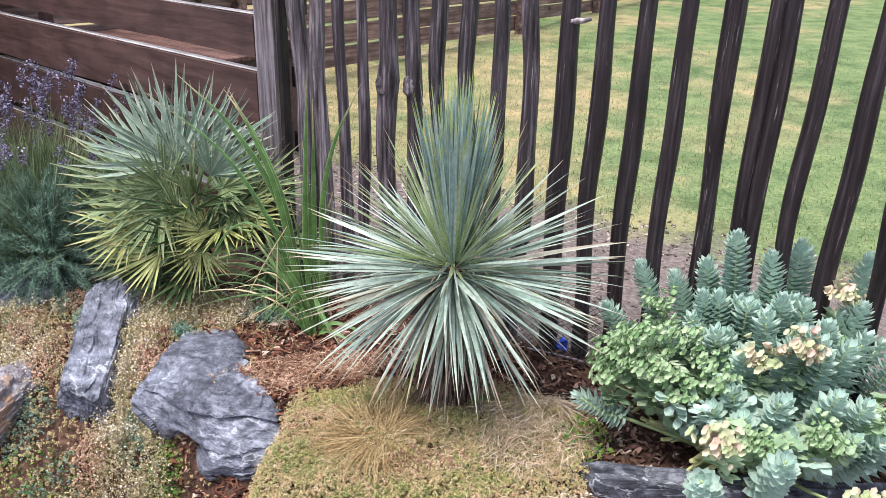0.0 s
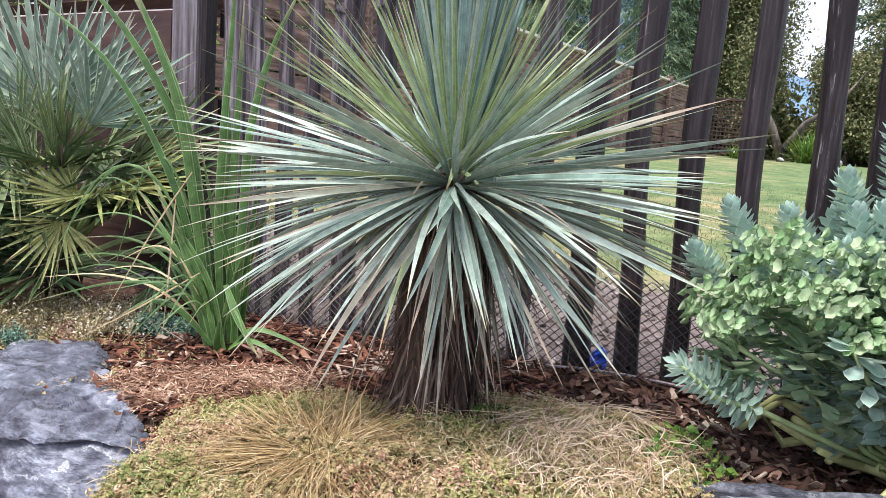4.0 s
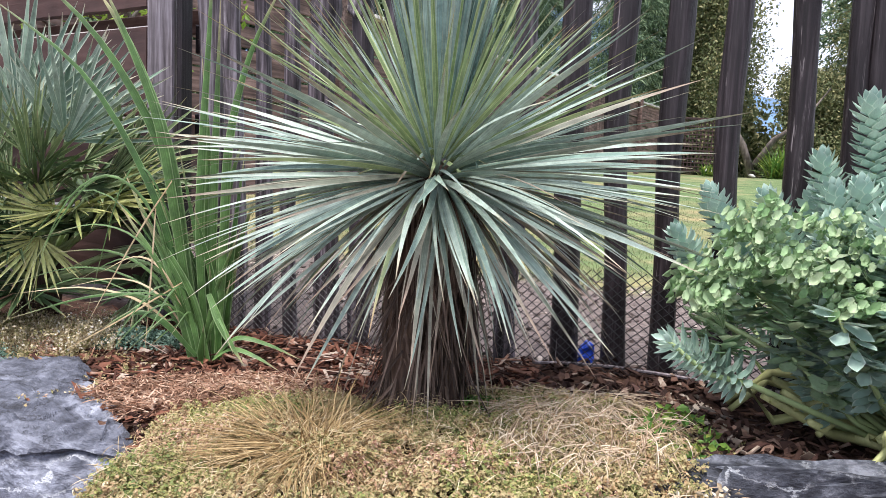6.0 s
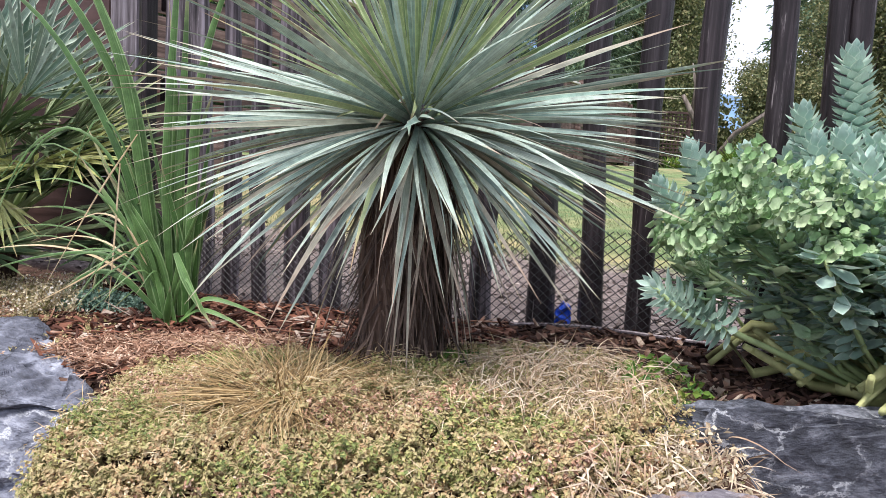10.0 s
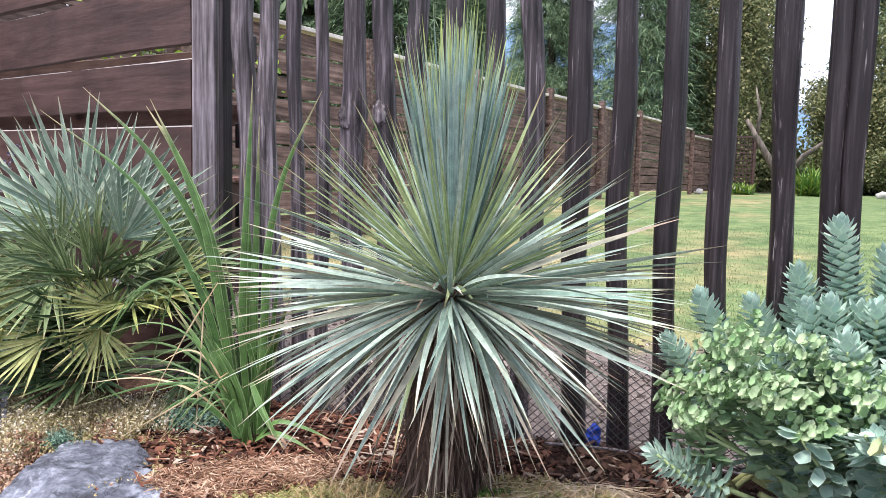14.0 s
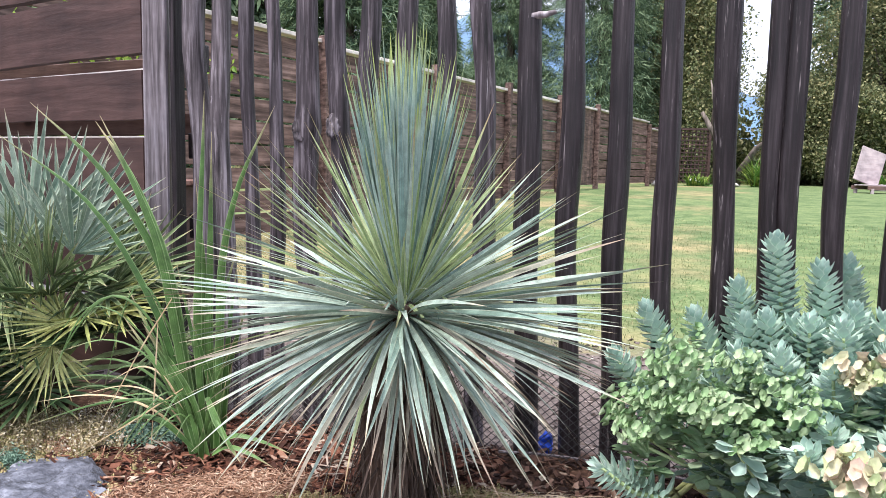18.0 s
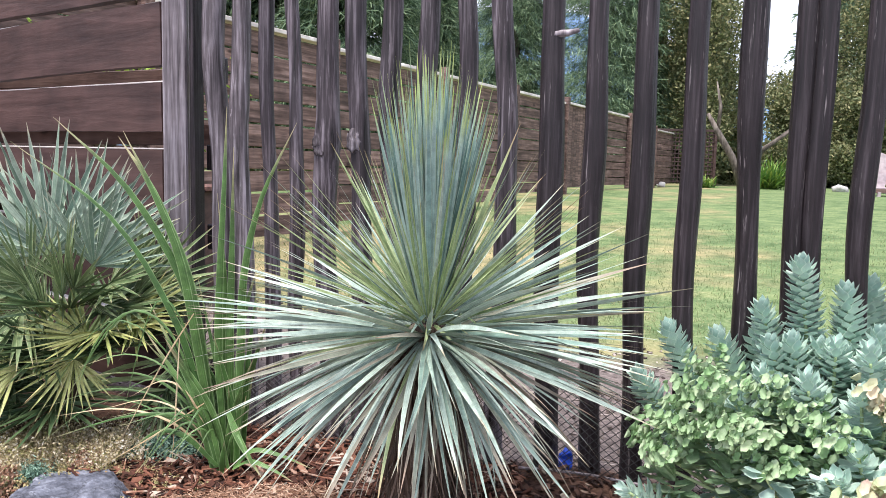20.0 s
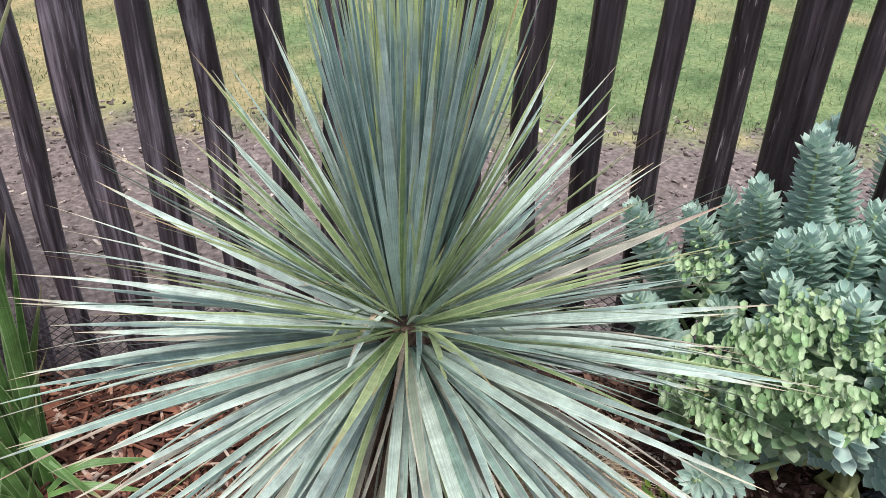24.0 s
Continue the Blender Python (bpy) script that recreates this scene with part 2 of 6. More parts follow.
M_STAKE = wood("weathered dark stake wood", (0.006, 0.0045, 0.0052), (0.02, 0.0148, 0.0172), (0.075, 0.062, 0.071), 2, 30.0, 3.4, 0.46, (0.4, 0.35, 0.36), 0.0, 0.3, 0.78)
M_STAKE_G = wood("greyed stake wood", (0.014, 0.011, 0.0125), (0.105, 0.09, 0.1), (0.36, 0.33, 0.37), 2, 24.0, 3.0, 0.55, (0.46, 0.43, 0.46))
M_STAKE_M = wood("half greyed stake wood", (0.006, 0.0045, 0.005), (0.05, 0.04, 0.047), (0.22, 0.195, 0.22), 2, 24.0, 3.0, 0.55, (0.4, 0.37, 0.4))
M_POST = wood("grey weathered post wood", (0.06, 0.05, 0.056), (0.21, 0.185, 0.2), (0.42, 0.39, 0.43), 2, 26.0, 3.0, 0.6)
M_PLANK = wood("dark stained plank", (0.035, 0.019, 0.017), (0.062, 0.035, 0.031), (0.1, 0.058, 0.053), 0, 9.0, 2.4, 0.6, None, 0.2, 0.22, 0.82)
M_PLANK_P = wood("faded plank", (0.09, 0.055, 0.047), (0.16, 0.1, 0.088), (0.24, 0.165, 0.145), 0, 11.0, 3.0, 0.7, None, 0.14, 0.25, 0.8)
M_FAR = wood("brown fence board", (0.05, 0.03, 0.025), (0.14, 0.09, 0.076), (0.28, 0.195, 0.17), 0, 16.0, 1.6, 0.7, None, 0.06)
# Bleached wood, brightened further for the sky light on plank edges.
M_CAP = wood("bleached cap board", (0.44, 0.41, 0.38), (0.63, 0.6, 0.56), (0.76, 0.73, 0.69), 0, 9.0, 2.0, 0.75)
M_DECK = wood("reddish deck board", (0.055, 0.026, 0.021), (0.11, 0.055, 0.045), (0.19, 0.11, 0.09), 0, 9.0, 3.0, 0.7)
M_YUCCA = leafy("yucca leaf", (0.2, 0.3, 0.255), (0.5, 0.57, 0.45), (0.44, 0.38, 0.27), (0.46, 0.55, 0.48), 0.36, 0.26, False, 0.88, 0.91, 0.05, 0.38)
M_YUCCA_G = leafy("greener yucca leaf", (0.185, 0.275, 0.115), (0.5, 0.55, 0.29), (0.4, 0.28, 0.16), (0.38, 0.46, 0.24), 0.38, 0.2, False, 0.82, 0.88, 0.18)
M_YUCCA_D = leafy("drying yucca leaf", (0.26, 0.31, 0.24), (0.46, 0.43, 0.34), (0.34, 0.24, 0.18), (0.4, 0.35, 0.28), 0.5, 0.22, False, 0.8, 0.7, 0.1)
M_YUCCA_S = leafy("upright yucca leaf", (0.17, 0.285, 0.265), (0.46, 0.56, 0.48), (0.45, 0.54, 0.17), (0.38, 0.5, 0.46), 0.38, 0.28, False, 0.86, 0.86, 0.14)
M_SKIRT = leafy("dead yucca leaf", (0.028, 0.017, 0.013), (0.12, 0.09, 0.07), (0.26, 0.2, 0.155), (0.17, 0.115, 0.088), 0.8, 0.3, True, 0.9, 0.9, 0.0)
M_TRUNK = wood("fibrous trunk", (0.03, 0.018, 0.013), (0.07, 0.045, 0.033), (0.16, 0.11, 0.08), 2, 10.0, 8.0, 0.85)
M_PALM = leafy("blue green palm blade", (0.16, 0.26, 0.19), (0.52, 0.6, 0.48), (0.5, 0.46, 0.34), (0.38, 0.47, 0.37), 0.45, 0.2, True, 0.84, 0.93, 0.1)
M_PALM_Y = leafy("yellow green palm blade", (0.36, 0.42, 0.14), (0.58, 0.6, 0.28), (0.5, 0.4, 0.2), (0.52, 0.52, 0.2), 0.42, 0.18, True, 0.86, 0.9, 0.12)
# Darker green with the shade inside the palm put into its colour.
M_PALM_SHADE = leafy("shade-toned palm blade", (0.032, 0.07, 0.03), (0.14, 0.2, 0.09), (0.33, 0.28, 0.16), (0.09, 0.145, 0.06), 0.45, 0.2, True, 0.88, 0.92, 0.1)
M_PALM_G = leafy("mid green palm blade", (0.105, 0.17, 0.075), (0.44, 0.5, 0.28), (0.46, 0.4, 0.24), (0.25, 0.32, 0.15), 0.42, 0.2, True, 0.86, 0.92, 0.1)
M_IRIS = leafy("sword leaf", (0.048, 0.12, 0.026), (0.25, 0.36, 0.16), (0.44, 0.38, 0.22), (0.125, 0.235, 0.07), 0.42, 0.3, False, 0.88, 0.86, 0.08, 0.45)
M_EU = leafy("glaucous spurge leaf", (0.33, 0.49, 0.42), (0.64, 0.74, 0.64), (0.44, 0.57, 0.47), (0.5, 0.64, 0.55), 0.5, 0.0, True, 0.88, 0.96, 0.2, 0.2)
M_EU_O = leafy("glaucous spurge leaf single", (0.33, 0.49, 0.42), (0.64, 0.74, 0.64), (0.44, 0.57, 0.47), (0.5, 0.64, 0.55), 0.5, 0.0, False, 0.88, 0.96, 0.2, 0.2)
M_STEM = plain("spurge stem", (0.33, 0.42, 0.2), 0.5, 0, 0.25)
M_STEM_B = plain("bare spurge stem", (0.4, 0.41, 0.18), 0.6, 0, 0.4)
M_BRACT = scatter_mat("spurge bract", [(0.0, (0.21, 0.35, 0.16)), (0.5, (0.33, 0.47, 0.26)), (1.0, (0.47, 0.57, 0.37))], 0.5, 40, 0.25)
M_LIMELEAF = scatter_mat("lime spurge leaf", [(0.0, (0.27, 0.42, 0.24)), (0.6, (0.43, 0.56, 0.36)), (1.0, (0.58, 0.67, 0.47))], 0.5, 40, 0.42)
M_BRACT_P = scatter_mat("fading spurge bract", [(0.0, (0.42, 0.5, 0.27)), (0.45, (0.58, 0.57, 0.38)), (0.8, (0.66, 0.55, 0.42)), (1.0, (0.64, 0.45, 0.38))], 0.55, 40, 0.2)
M_ROCK = slate("blue grey slate", (0.055, 0.06, 0.075), (0.15, 0.16, 0.198), (0.27, 0.285, 0.335))
M_ROCK_D = slate("darker slate", (0.026, 0.028, 0.035), (0.072, 0.078, 0.096), (0.2, 0.21, 0.24))
M_ROCK_R = slate("rusty slate", (0.1, 0.09, 0.1), (0.24, 0.22, 0.24), (0.42, 0.4, 0.4), (0.42, 0.24, 0.13))
M_MULCH = scatter_mat("bark chips", [(0.0, (0.02, 0.008, 0.006)), (0.4, (0.085, 0.032, 0.021)), (0.75, (0.22, 0.09, 0.056)), (0.92, (0.32, 0.175, 0.12)), (1.0, (0.48, 0.38, 0.31))], 0.8)
M_LITTER = scatter_mat("dark leaf litter", [(0.0, (0.025, 0.013, 0.011)), (0.55, (0.08, 0.042, 0.032)), (0.85, (0.2, 0.11, 0.08)), (1.0, (0.5, 0.42, 0.34))], 0.8)
M_NEEDLE = scatter_mat("orange dry debris", [(0.0, (0.16, 0.08, 0.05)), (0.5, (0.43, 0.25, 0.165)), (1.0, (0.66, 0.48, 0.36))], 0.8)
M_PEBBLE = scatter_mat("dirt bits", [(0.0, (0.05, 0.035, 0.032)), (0.5, (0.15, 0.12, 0.11)), (0.85, (0.3, 0.25, 0.23)), (1.0, (0.5, 0.43, 0.37))], 0.85)
M_SEDUM = scatter_mat("stonecrop leaflets", [(0.0, (0.13, 0.17, 0.055)), (0.2, (0.27, 0.27, 0.1)), (0.42, (0.46, 0.4, 0.2)), (0.65, (0.5, 0.385, 0.22)), (0.82, (0.4, 0.24, 0.13)), (1.0, (0.7, 0.61, 0.42))], 0.6, 60, 0.2, 0.4, 2.4, 30.0)
M_SEDUM_G = scatter_mat("green stonecrop leaflets", [(0.0, (0.15, 0.2, 0.07)), (0.5, (0.27, 0.3, 0.1)), (0.85, (0.42, 0.4, 0.15)), (1.0, (0.52, 0.42, 0.19))], 0.6, 60, 0.2)
M_WITHER = scatter_mat("withered white stems", [(0.0, (0.3, 0.22, 0.14)), (0.5, (0.5, 0.41, 0.28)), (1.0, (0.68, 0.6, 0.46))], 0.7, 60, 0.1)
M_SEDUM_W = scatter_mat("pale flowering stonecrop", [(0.0, (0.22, 0.22, 0.08)), (0.4, (0.5, 0.42, 0.24)), (0.7, (0.68, 0.58, 0.4)), (1.0, (0.86, 0.82, 0.74))], 0.7, 60, 0.15)
M_STRAW = scatter_mat("dry straw", [(0.0, (0.3, 0.21, 0.1)), (0.5, (0.5, 0.38, 0.22)), (1.0, (0.68, 0.57, 0.4))], 0.7)
M_STUBBLE = scatter_mat("brown dry grass", [(0.0, (0.16, 0.1, 0.045)), (0.5, (0.33, 0.22, 0.1)), (1.0, (0.52, 0.39, 0.21))], 0.7)
M_STRAW_P = scatter_mat("pale dry stems", [(0.0, (0.3, 0.2, 0.13)), (0.5, (0.48, 0.36, 0.25)), (1.0, (0.64, 0.54, 0.42))], 0.7)
M_WEED = scatter_mat("fresh green leaves", [(0.0, (0.05, 0.13, 0.03)), (0.6, (0.14, 0.26, 0.05)), (1.0, (0.3, 0.36, 0.08))], 0.5, 50, 0.2)
M_FEATHER = scatter_mat("feathery blue green foliage", [(0.0, (0.05, 0.1, 0.072)), (0.6, (0.16, 0.27, 0.2)), (1.0, (0.34, 0.48, 0.38))], 0.6, 50, 0.1)
M_LAVENDER = scatter_mat("lavender flowers", [(0.0, (0.05, 0.042, 0.075)), (0.6, (0.17, 0.15, 0.23)), (1.0, (0.42, 0.38, 0.52))], 0.7)
M_LAV_STEM = scatter_mat("lavender stems", [(0.0, (0.09, 0.13, 0.06)), (1.0, (0.26, 0.33, 0.17))], 0.6)
M_GRASS = scatter_mat("lawn grass", [(0.0, (0.11, 0.165, 0.06)), (0.5, (0.2, 0.245, 0.115)), (0.8, (0.31, 0.33, 0.18)), (1.0, (0.44, 0.38, 0.21))], 0.6, 3, 0.4)
M_CONIFER = scatter_mat("conifer sprays", [(0.0, (0.04, 0.075, 0.045)), (0.5, (0.125, 0.2, 0.115)), (1.0, (0.27, 0.36, 0.2))], 0.6, 2, 0.15)
M_BROAD = scatter_mat("broad leaves", [(0.0, (0.065, 0.085, 0.04)), (0.5, (0.16, 0.19, 0.085)), (1.0, (0.36, 0.33, 0.17))], 0.55, 2, 0.2)
M_LIME = scatter_mat("lime green leaves", [(0.0, (0.12, 0.22, 0.03)), (0.6, (0.28, 0.42, 0.06)), (1.0, (0.42, 0.55, 0.12))], 0.5, 10, 0.3)
M_BARK = wood("tree bark", (0.05, 0.04, 0.033), (0.13, 0.11, 0.095), (0.26, 0.23, 0.2), 2, 6.0, 2.0, 0.85)
M_BARKY = wood("pinkish bark inside", (0.16, 0.09, 0.065), (0.32, 0.2, 0.15), (0.46, 0.34, 0.27), 0, 9.0, 3.0, 0.8)
M_WIRE = plain("black plastic mesh", (0.012, 0.012, 0.014), 0.5)
M_BLUE = plain("blue plastic", (0.015, 0.07, 0.55), 0.35)
M_GREY = wood("pinkish grey painted board", (0.3, 0.25, 0.26), (0.36, 0.31, 0.32), (0.43, 0.38, 0.39), 0, 6.0, 1.5, 0.7)
M_STONE = plain("pale far stone", (0.45, 0.43, 0.41), 0.8, 0, 0.3, 4.0)
M_HILL = plain("haze-blue far hill", (0.11, 0.19, 0.31), 0.95, 0, 0.2, 0.01)

# ---- mesh builders ----


def mesh_of(name, verts, faces, mat, uv=None, smooth=False):
    """A mesh from numpy arrays of vertices and equal-sided faces, with a UV for each vertex where given."""
    me = bpy.data.meshes.new(name)
    v, f = np.asarray(verts, np.float32), np.asarray(faces, np.int32)
    k = f.shape[1]
    me.vertices.add(len(v))
    me.vertices.foreach_set("co", v.ravel())
    me.loops.add(f.size)
    me.loops.foreach_set("vertex_index", f.ravel())
    me.polygons.add(len(f))
    me.polygons.foreach_set("loop_start", np.arange(0, f.size, k, dtype=np.int32))
    me.polygons.foreach_set("use_smooth", np.full(len(f), smooth))
    me.materials.append(mat)
    if uv is not None:
        me.uv_layers.new().data.foreach_set("uv", np.asarray(uv, np.float32)[f.ravel()].ravel())
    me.update(calc_edges=True)
    return me


def put_mesh(name, me, parent=None, label="", m=None):
    ob = new(name, me)
    if parent:
        ob.parent = parent
    if m is not None:
        ob.matrix_basis = m
    if label:
        ob["label"] = label
    return ob


def part(name, bm, material, parent, label="", smooth=False):
    me = bpy.data.meshes.new(name)
    bm.to_mesh(me)
    bm.free()
    me.materials.append(material)
    if smooth:
        me.polygons.foreach_set("use_smooth", np.full(len(me.polygons), True))
    return put_mesh(name, me, parent, label)


def thing(name, at=(0, 0, 0), label="", category="", group="", kind=""):
    ob = new(name)
    ob.empty_display_size = 0.05
    ob.location = at
    return tagged(ob, label, category, group, kind)


def unit(v):
    return v / np.maximum(np.linalg.norm(v, axis=-1, keepdims=True), 1e-9)


def strips(base, way, normal, length, width, bend, k=5, belly=0.35, fold=0.0, root=0.6):
    """Many blades at once: each starts at base, runs along way, bends away from its normal by bend (a share of its length);
    belly: where along it is widest; fold: depth of the crease along its middle, 0 for a flat ribbon."""
    base, way, normal = (np.asarray(a, float) for a in (base, way, normal))
    n = len(base)
    way = unit(way)
    normal = unit(normal - way * np.sum(way * normal, 1, keepdims=True))
    side = np.cross(way, normal)
    length, width, bend = (np.broadcast_to(np.asarray(a, float), (n,)) for a in (length, width, bend))
    cols = 3 if fold else 2
    t = np.linspace(0, 1, k + 1)
    w = np.where(t < belly, root + (1 - root) * t / max(belly, 1e-6), np.maximum(1 - (np.clip(t - belly, 0, 1) / (1 - belly)) ** 1.6, 0.02))
    verts = np.zeros((n, k + 1, cols, 3))
    uv = np.zeros((n, k + 1, cols, 2))
    for i, ti in enumerate(t):
        b = bend * ti * ti
        c = base + way * (length * ti * np.sqrt(np.maximum(1 - (bend * ti) ** 2 * 0.6, 0.2)))[:, None] - normal * (length * b)[:, None]
        for j in range(cols):
            a = j / (cols - 1) * 2 - 1
            verts[:, i, j] = c + side * (a * width * w[i] / 2)[:, None] - normal * ((1 - abs(a)) * fold * width * w[i])[:, None]
            uv[:, i, j] = (j / (cols - 1), ti)
    idx = np.arange(n * (k + 1) * cols).reshape(n, k + 1, cols)
    f = np.stack([idx[:, :-1, :-1], idx[:, :-1, 1:], idx[:, 1:, 1:], idx[:, 1:, :-1]], -1).reshape(-1, 4)
    return verts.reshape(-1, 3), f, uv.reshape(-1, 2)


def cards(at, normal, size, aspect=0.5, spin=None):
    """Small diamond leaves, one quad each, slightly creased."""
    at, normal = np.asarray(at, float), unit(np.asarray(normal, float))
    n = len(at)
    ref = unit(np.random.randn(n, 3))
    a = unit(np.cross(normal, ref))
    b = np.cross(normal, a)
    size = np.broadcast_to(np.asarray(size, float), (n,))[:, None]
    v = np.stack([at - a * size, at - b * size * aspect + normal * size * 0.15, at + a * size, at + b * size * aspect + normal * size * 0.15], 1)
    return v.reshape(-1, 3), np.arange(4 * n).reshape(n, 4)


def chips(at, size, lie=0.35):
    """Thin bits of bark: six-sided boxes, skewed, lying nearly flat."""
    n = len(at)
    yaw = np.random.rand(n) * 6.283
    a = np.stack([np.cos(yaw), np.sin(yaw), np.random.randn(n) * lie], 1)
    a = unit(a)
    up = unit(np.stack([np.random.randn(n) * lie, np.random.randn(n) * lie, np.ones(n)], 1))
    b = unit(np.cross(up, a))
    c = np.cross(a, b)
    size = np.asarray(size, float)
    v = []
    for sx, sy, sz in ((-1, -1, -1), (1, -1, -1), (1, 1, -1), (-1, 1, -1), (-1, -1, 1), (1, -1, 1), (1, 1, 1), (-1, 1, 1)):
        j = 1 + (np.random.rand(n, 1) - 0.5) * 0.7
        v.append(at + a * size[:, :1] * sx * j + b * size[:, 1:2] * sy * j + c * size[:, 2:3] * sz)
    v = np.stack(v, 1).reshape(-1, 3)
    q = np.array([(0, 3, 2, 1), (4, 5, 6, 7), (0, 1, 5, 4), (1, 2, 6, 5), (2, 3, 7, 6), (3, 0, 4, 7)])
    return v, (np.arange(n)[:, None, None] * 8 + q[None]).reshape(-1, 4)


def tube(pts, radii, sides=8, wob=0.0):
    """A bmesh tube along points with a radius at each, closed at both ends."""
    bm = bmesh.new()
    rings = []
    ps = [Vector(p) for p in pts]
    for i, p in enumerate(ps):
        d = (ps[min(i + 1, len(ps) - 1)] - ps[max(i - 1, 0)]).normalized()
        x = d.orthogonal().normalized() if abs(d.z) < 0.9 else (Vector((1, 0, 0)) - d * d.x).normalized()
        y = d.cross(x)
        ring = []
        for k in range(sides):
            a = 2 * math.pi * k / sides
            r = radii[i] * (1 + wob * noise.noise(Vector((math.cos(a) * 1.5 + p.x * 9, math.sin(a) * 1.5 + p.y * 9, p.z * 2.2))))
            ring.append(bm.verts.new(p + x * (r * math.cos(a)) + y * (r * math.sin(a))))
        rings.append(ring)
    for a, b in zip(rings, rings[1:]):
        for k in range(sides):
            bm.faces.new((a[k], a[(k + 1) % sides], b[(k + 1) % sides], b[k]))
    bm.faces.new(rings[0][::-1])
    bm.faces.new(rings[-1])
    return bm


def box(sx, sy, sz, bevel=0.004, at=(0, 0, 0), turn=None, rough=0.0):
    bm = bmesh.new()
    bmesh.ops.create_cube(bm, size=1)
    bmesh.ops.scale(bm, vec=(sx, sy, sz), verts=bm.verts)
    if bevel:
        bmesh.ops.bevel(bm, geom=bm.edges[:], offset=bevel, segments=1, affect="EDGES")
    if rough:
        for v in bm.verts:
            v.co += noise.noise_vector(v.co * 9 + Vector(at) * 3) * rough
    if turn:
        bmesh.ops.transform(bm, matrix=turn, verts=bm.verts)
    bmesh.ops.translate(bm, vec=at, verts=bm.verts)
    return bm


def board(name, size, at, turn, material, parent, label="", tilt=0.0, rough=0.0, bevel=0.004):
    """A sawn board that keeps its length along its own x, turned about z and tilted in degrees."""
    ob = part(name, box(*size, bevel, (0, 0, 0), None, rough), material, parent, label)
    ob.matrix_basis = Matrix.Translation(at) @ Matrix.Rotation(turn, 4, "Z") @ Matrix.Rotation(radians(tilt), 4, "Y")
    return ob


# ---- the lie of the land; the fence runs along FU, FN points to its lawn side ----
FO, FU, FN = np.array((0.0, 0.605)), np.array((0.8944, -0.4472)), np.array((0.4472, 0.8944))


def smooth(a, b, x):
    t = np.clip((x - a) / (b - a), 0, 1)
    return t * t * (3 - 2 * t)


def behind(x, y):
    return (x - FO[0]) * FN[0] + (y - FO[1]) * FN[1]


def height(x, y):
    """The ground: a planted bank in front of the fence that drops to the front, level dirt and a gently rising lawn behind it."""
    x, y = np.asarray(x, float), np.asarray(y, float)
    d = behind(x, y)
    bed = 0.075 * smooth(-0.15, 0.5, x) - 0.02 * smooth(-0.3, -1.4, x)
    edge = -0.42 + 0.15 * smooth(0.42, 0.56, x) + 0.78 * smooth(-0.35, -1.15, x) + 0.12 * smooth(-1.2, -2.2, x)
    drop = np.clip(edge - y, 0, None)
    bed = bed - np.minimum(0.95 * drop, 0.62)
    bed = bed - 0.26 * smooth(0.08, -0.1, y) * smooth(-0.47, -0.64, x) * smooth(-1.45, -1.1, x) * smooth(-1.3, -0.7, y)
    lawn = 0.02 + 0.42 * smooth(1.2, 15, d)
    z = bed + (lawn - bed) * smooth(-0.03, 0.25, d)
    ripple = 0.012 * np.sin(x * 7.1 + 1.3 * np.sin(y * 5.3)) * np.sin(y * 6.3 + x * 2.1)
    return z + ripple * (1 - smooth(1.0, 3.0, d)) + 0.02 * np.sin(x * 0.9) * np.sin(y * 0.7) * smooth(2, 5, d)


def on_ground(x, y, lift=0.0):
    return np.stack([x, y, height(x, y) + lift], -1)


def axis(lo, hi, step, far):
    a = np.arange(lo, hi, step)
    g, out = step, []
    p = hi
    while p < far:
        out.append(p)
        g *= 1.25
        p += g
    g, low = step, []
    p = lo - step
    while p > -far:
        low.append(p)
        g *= 1.25
        p -= g
    return np.array(low[::-1] + list(a) + out)


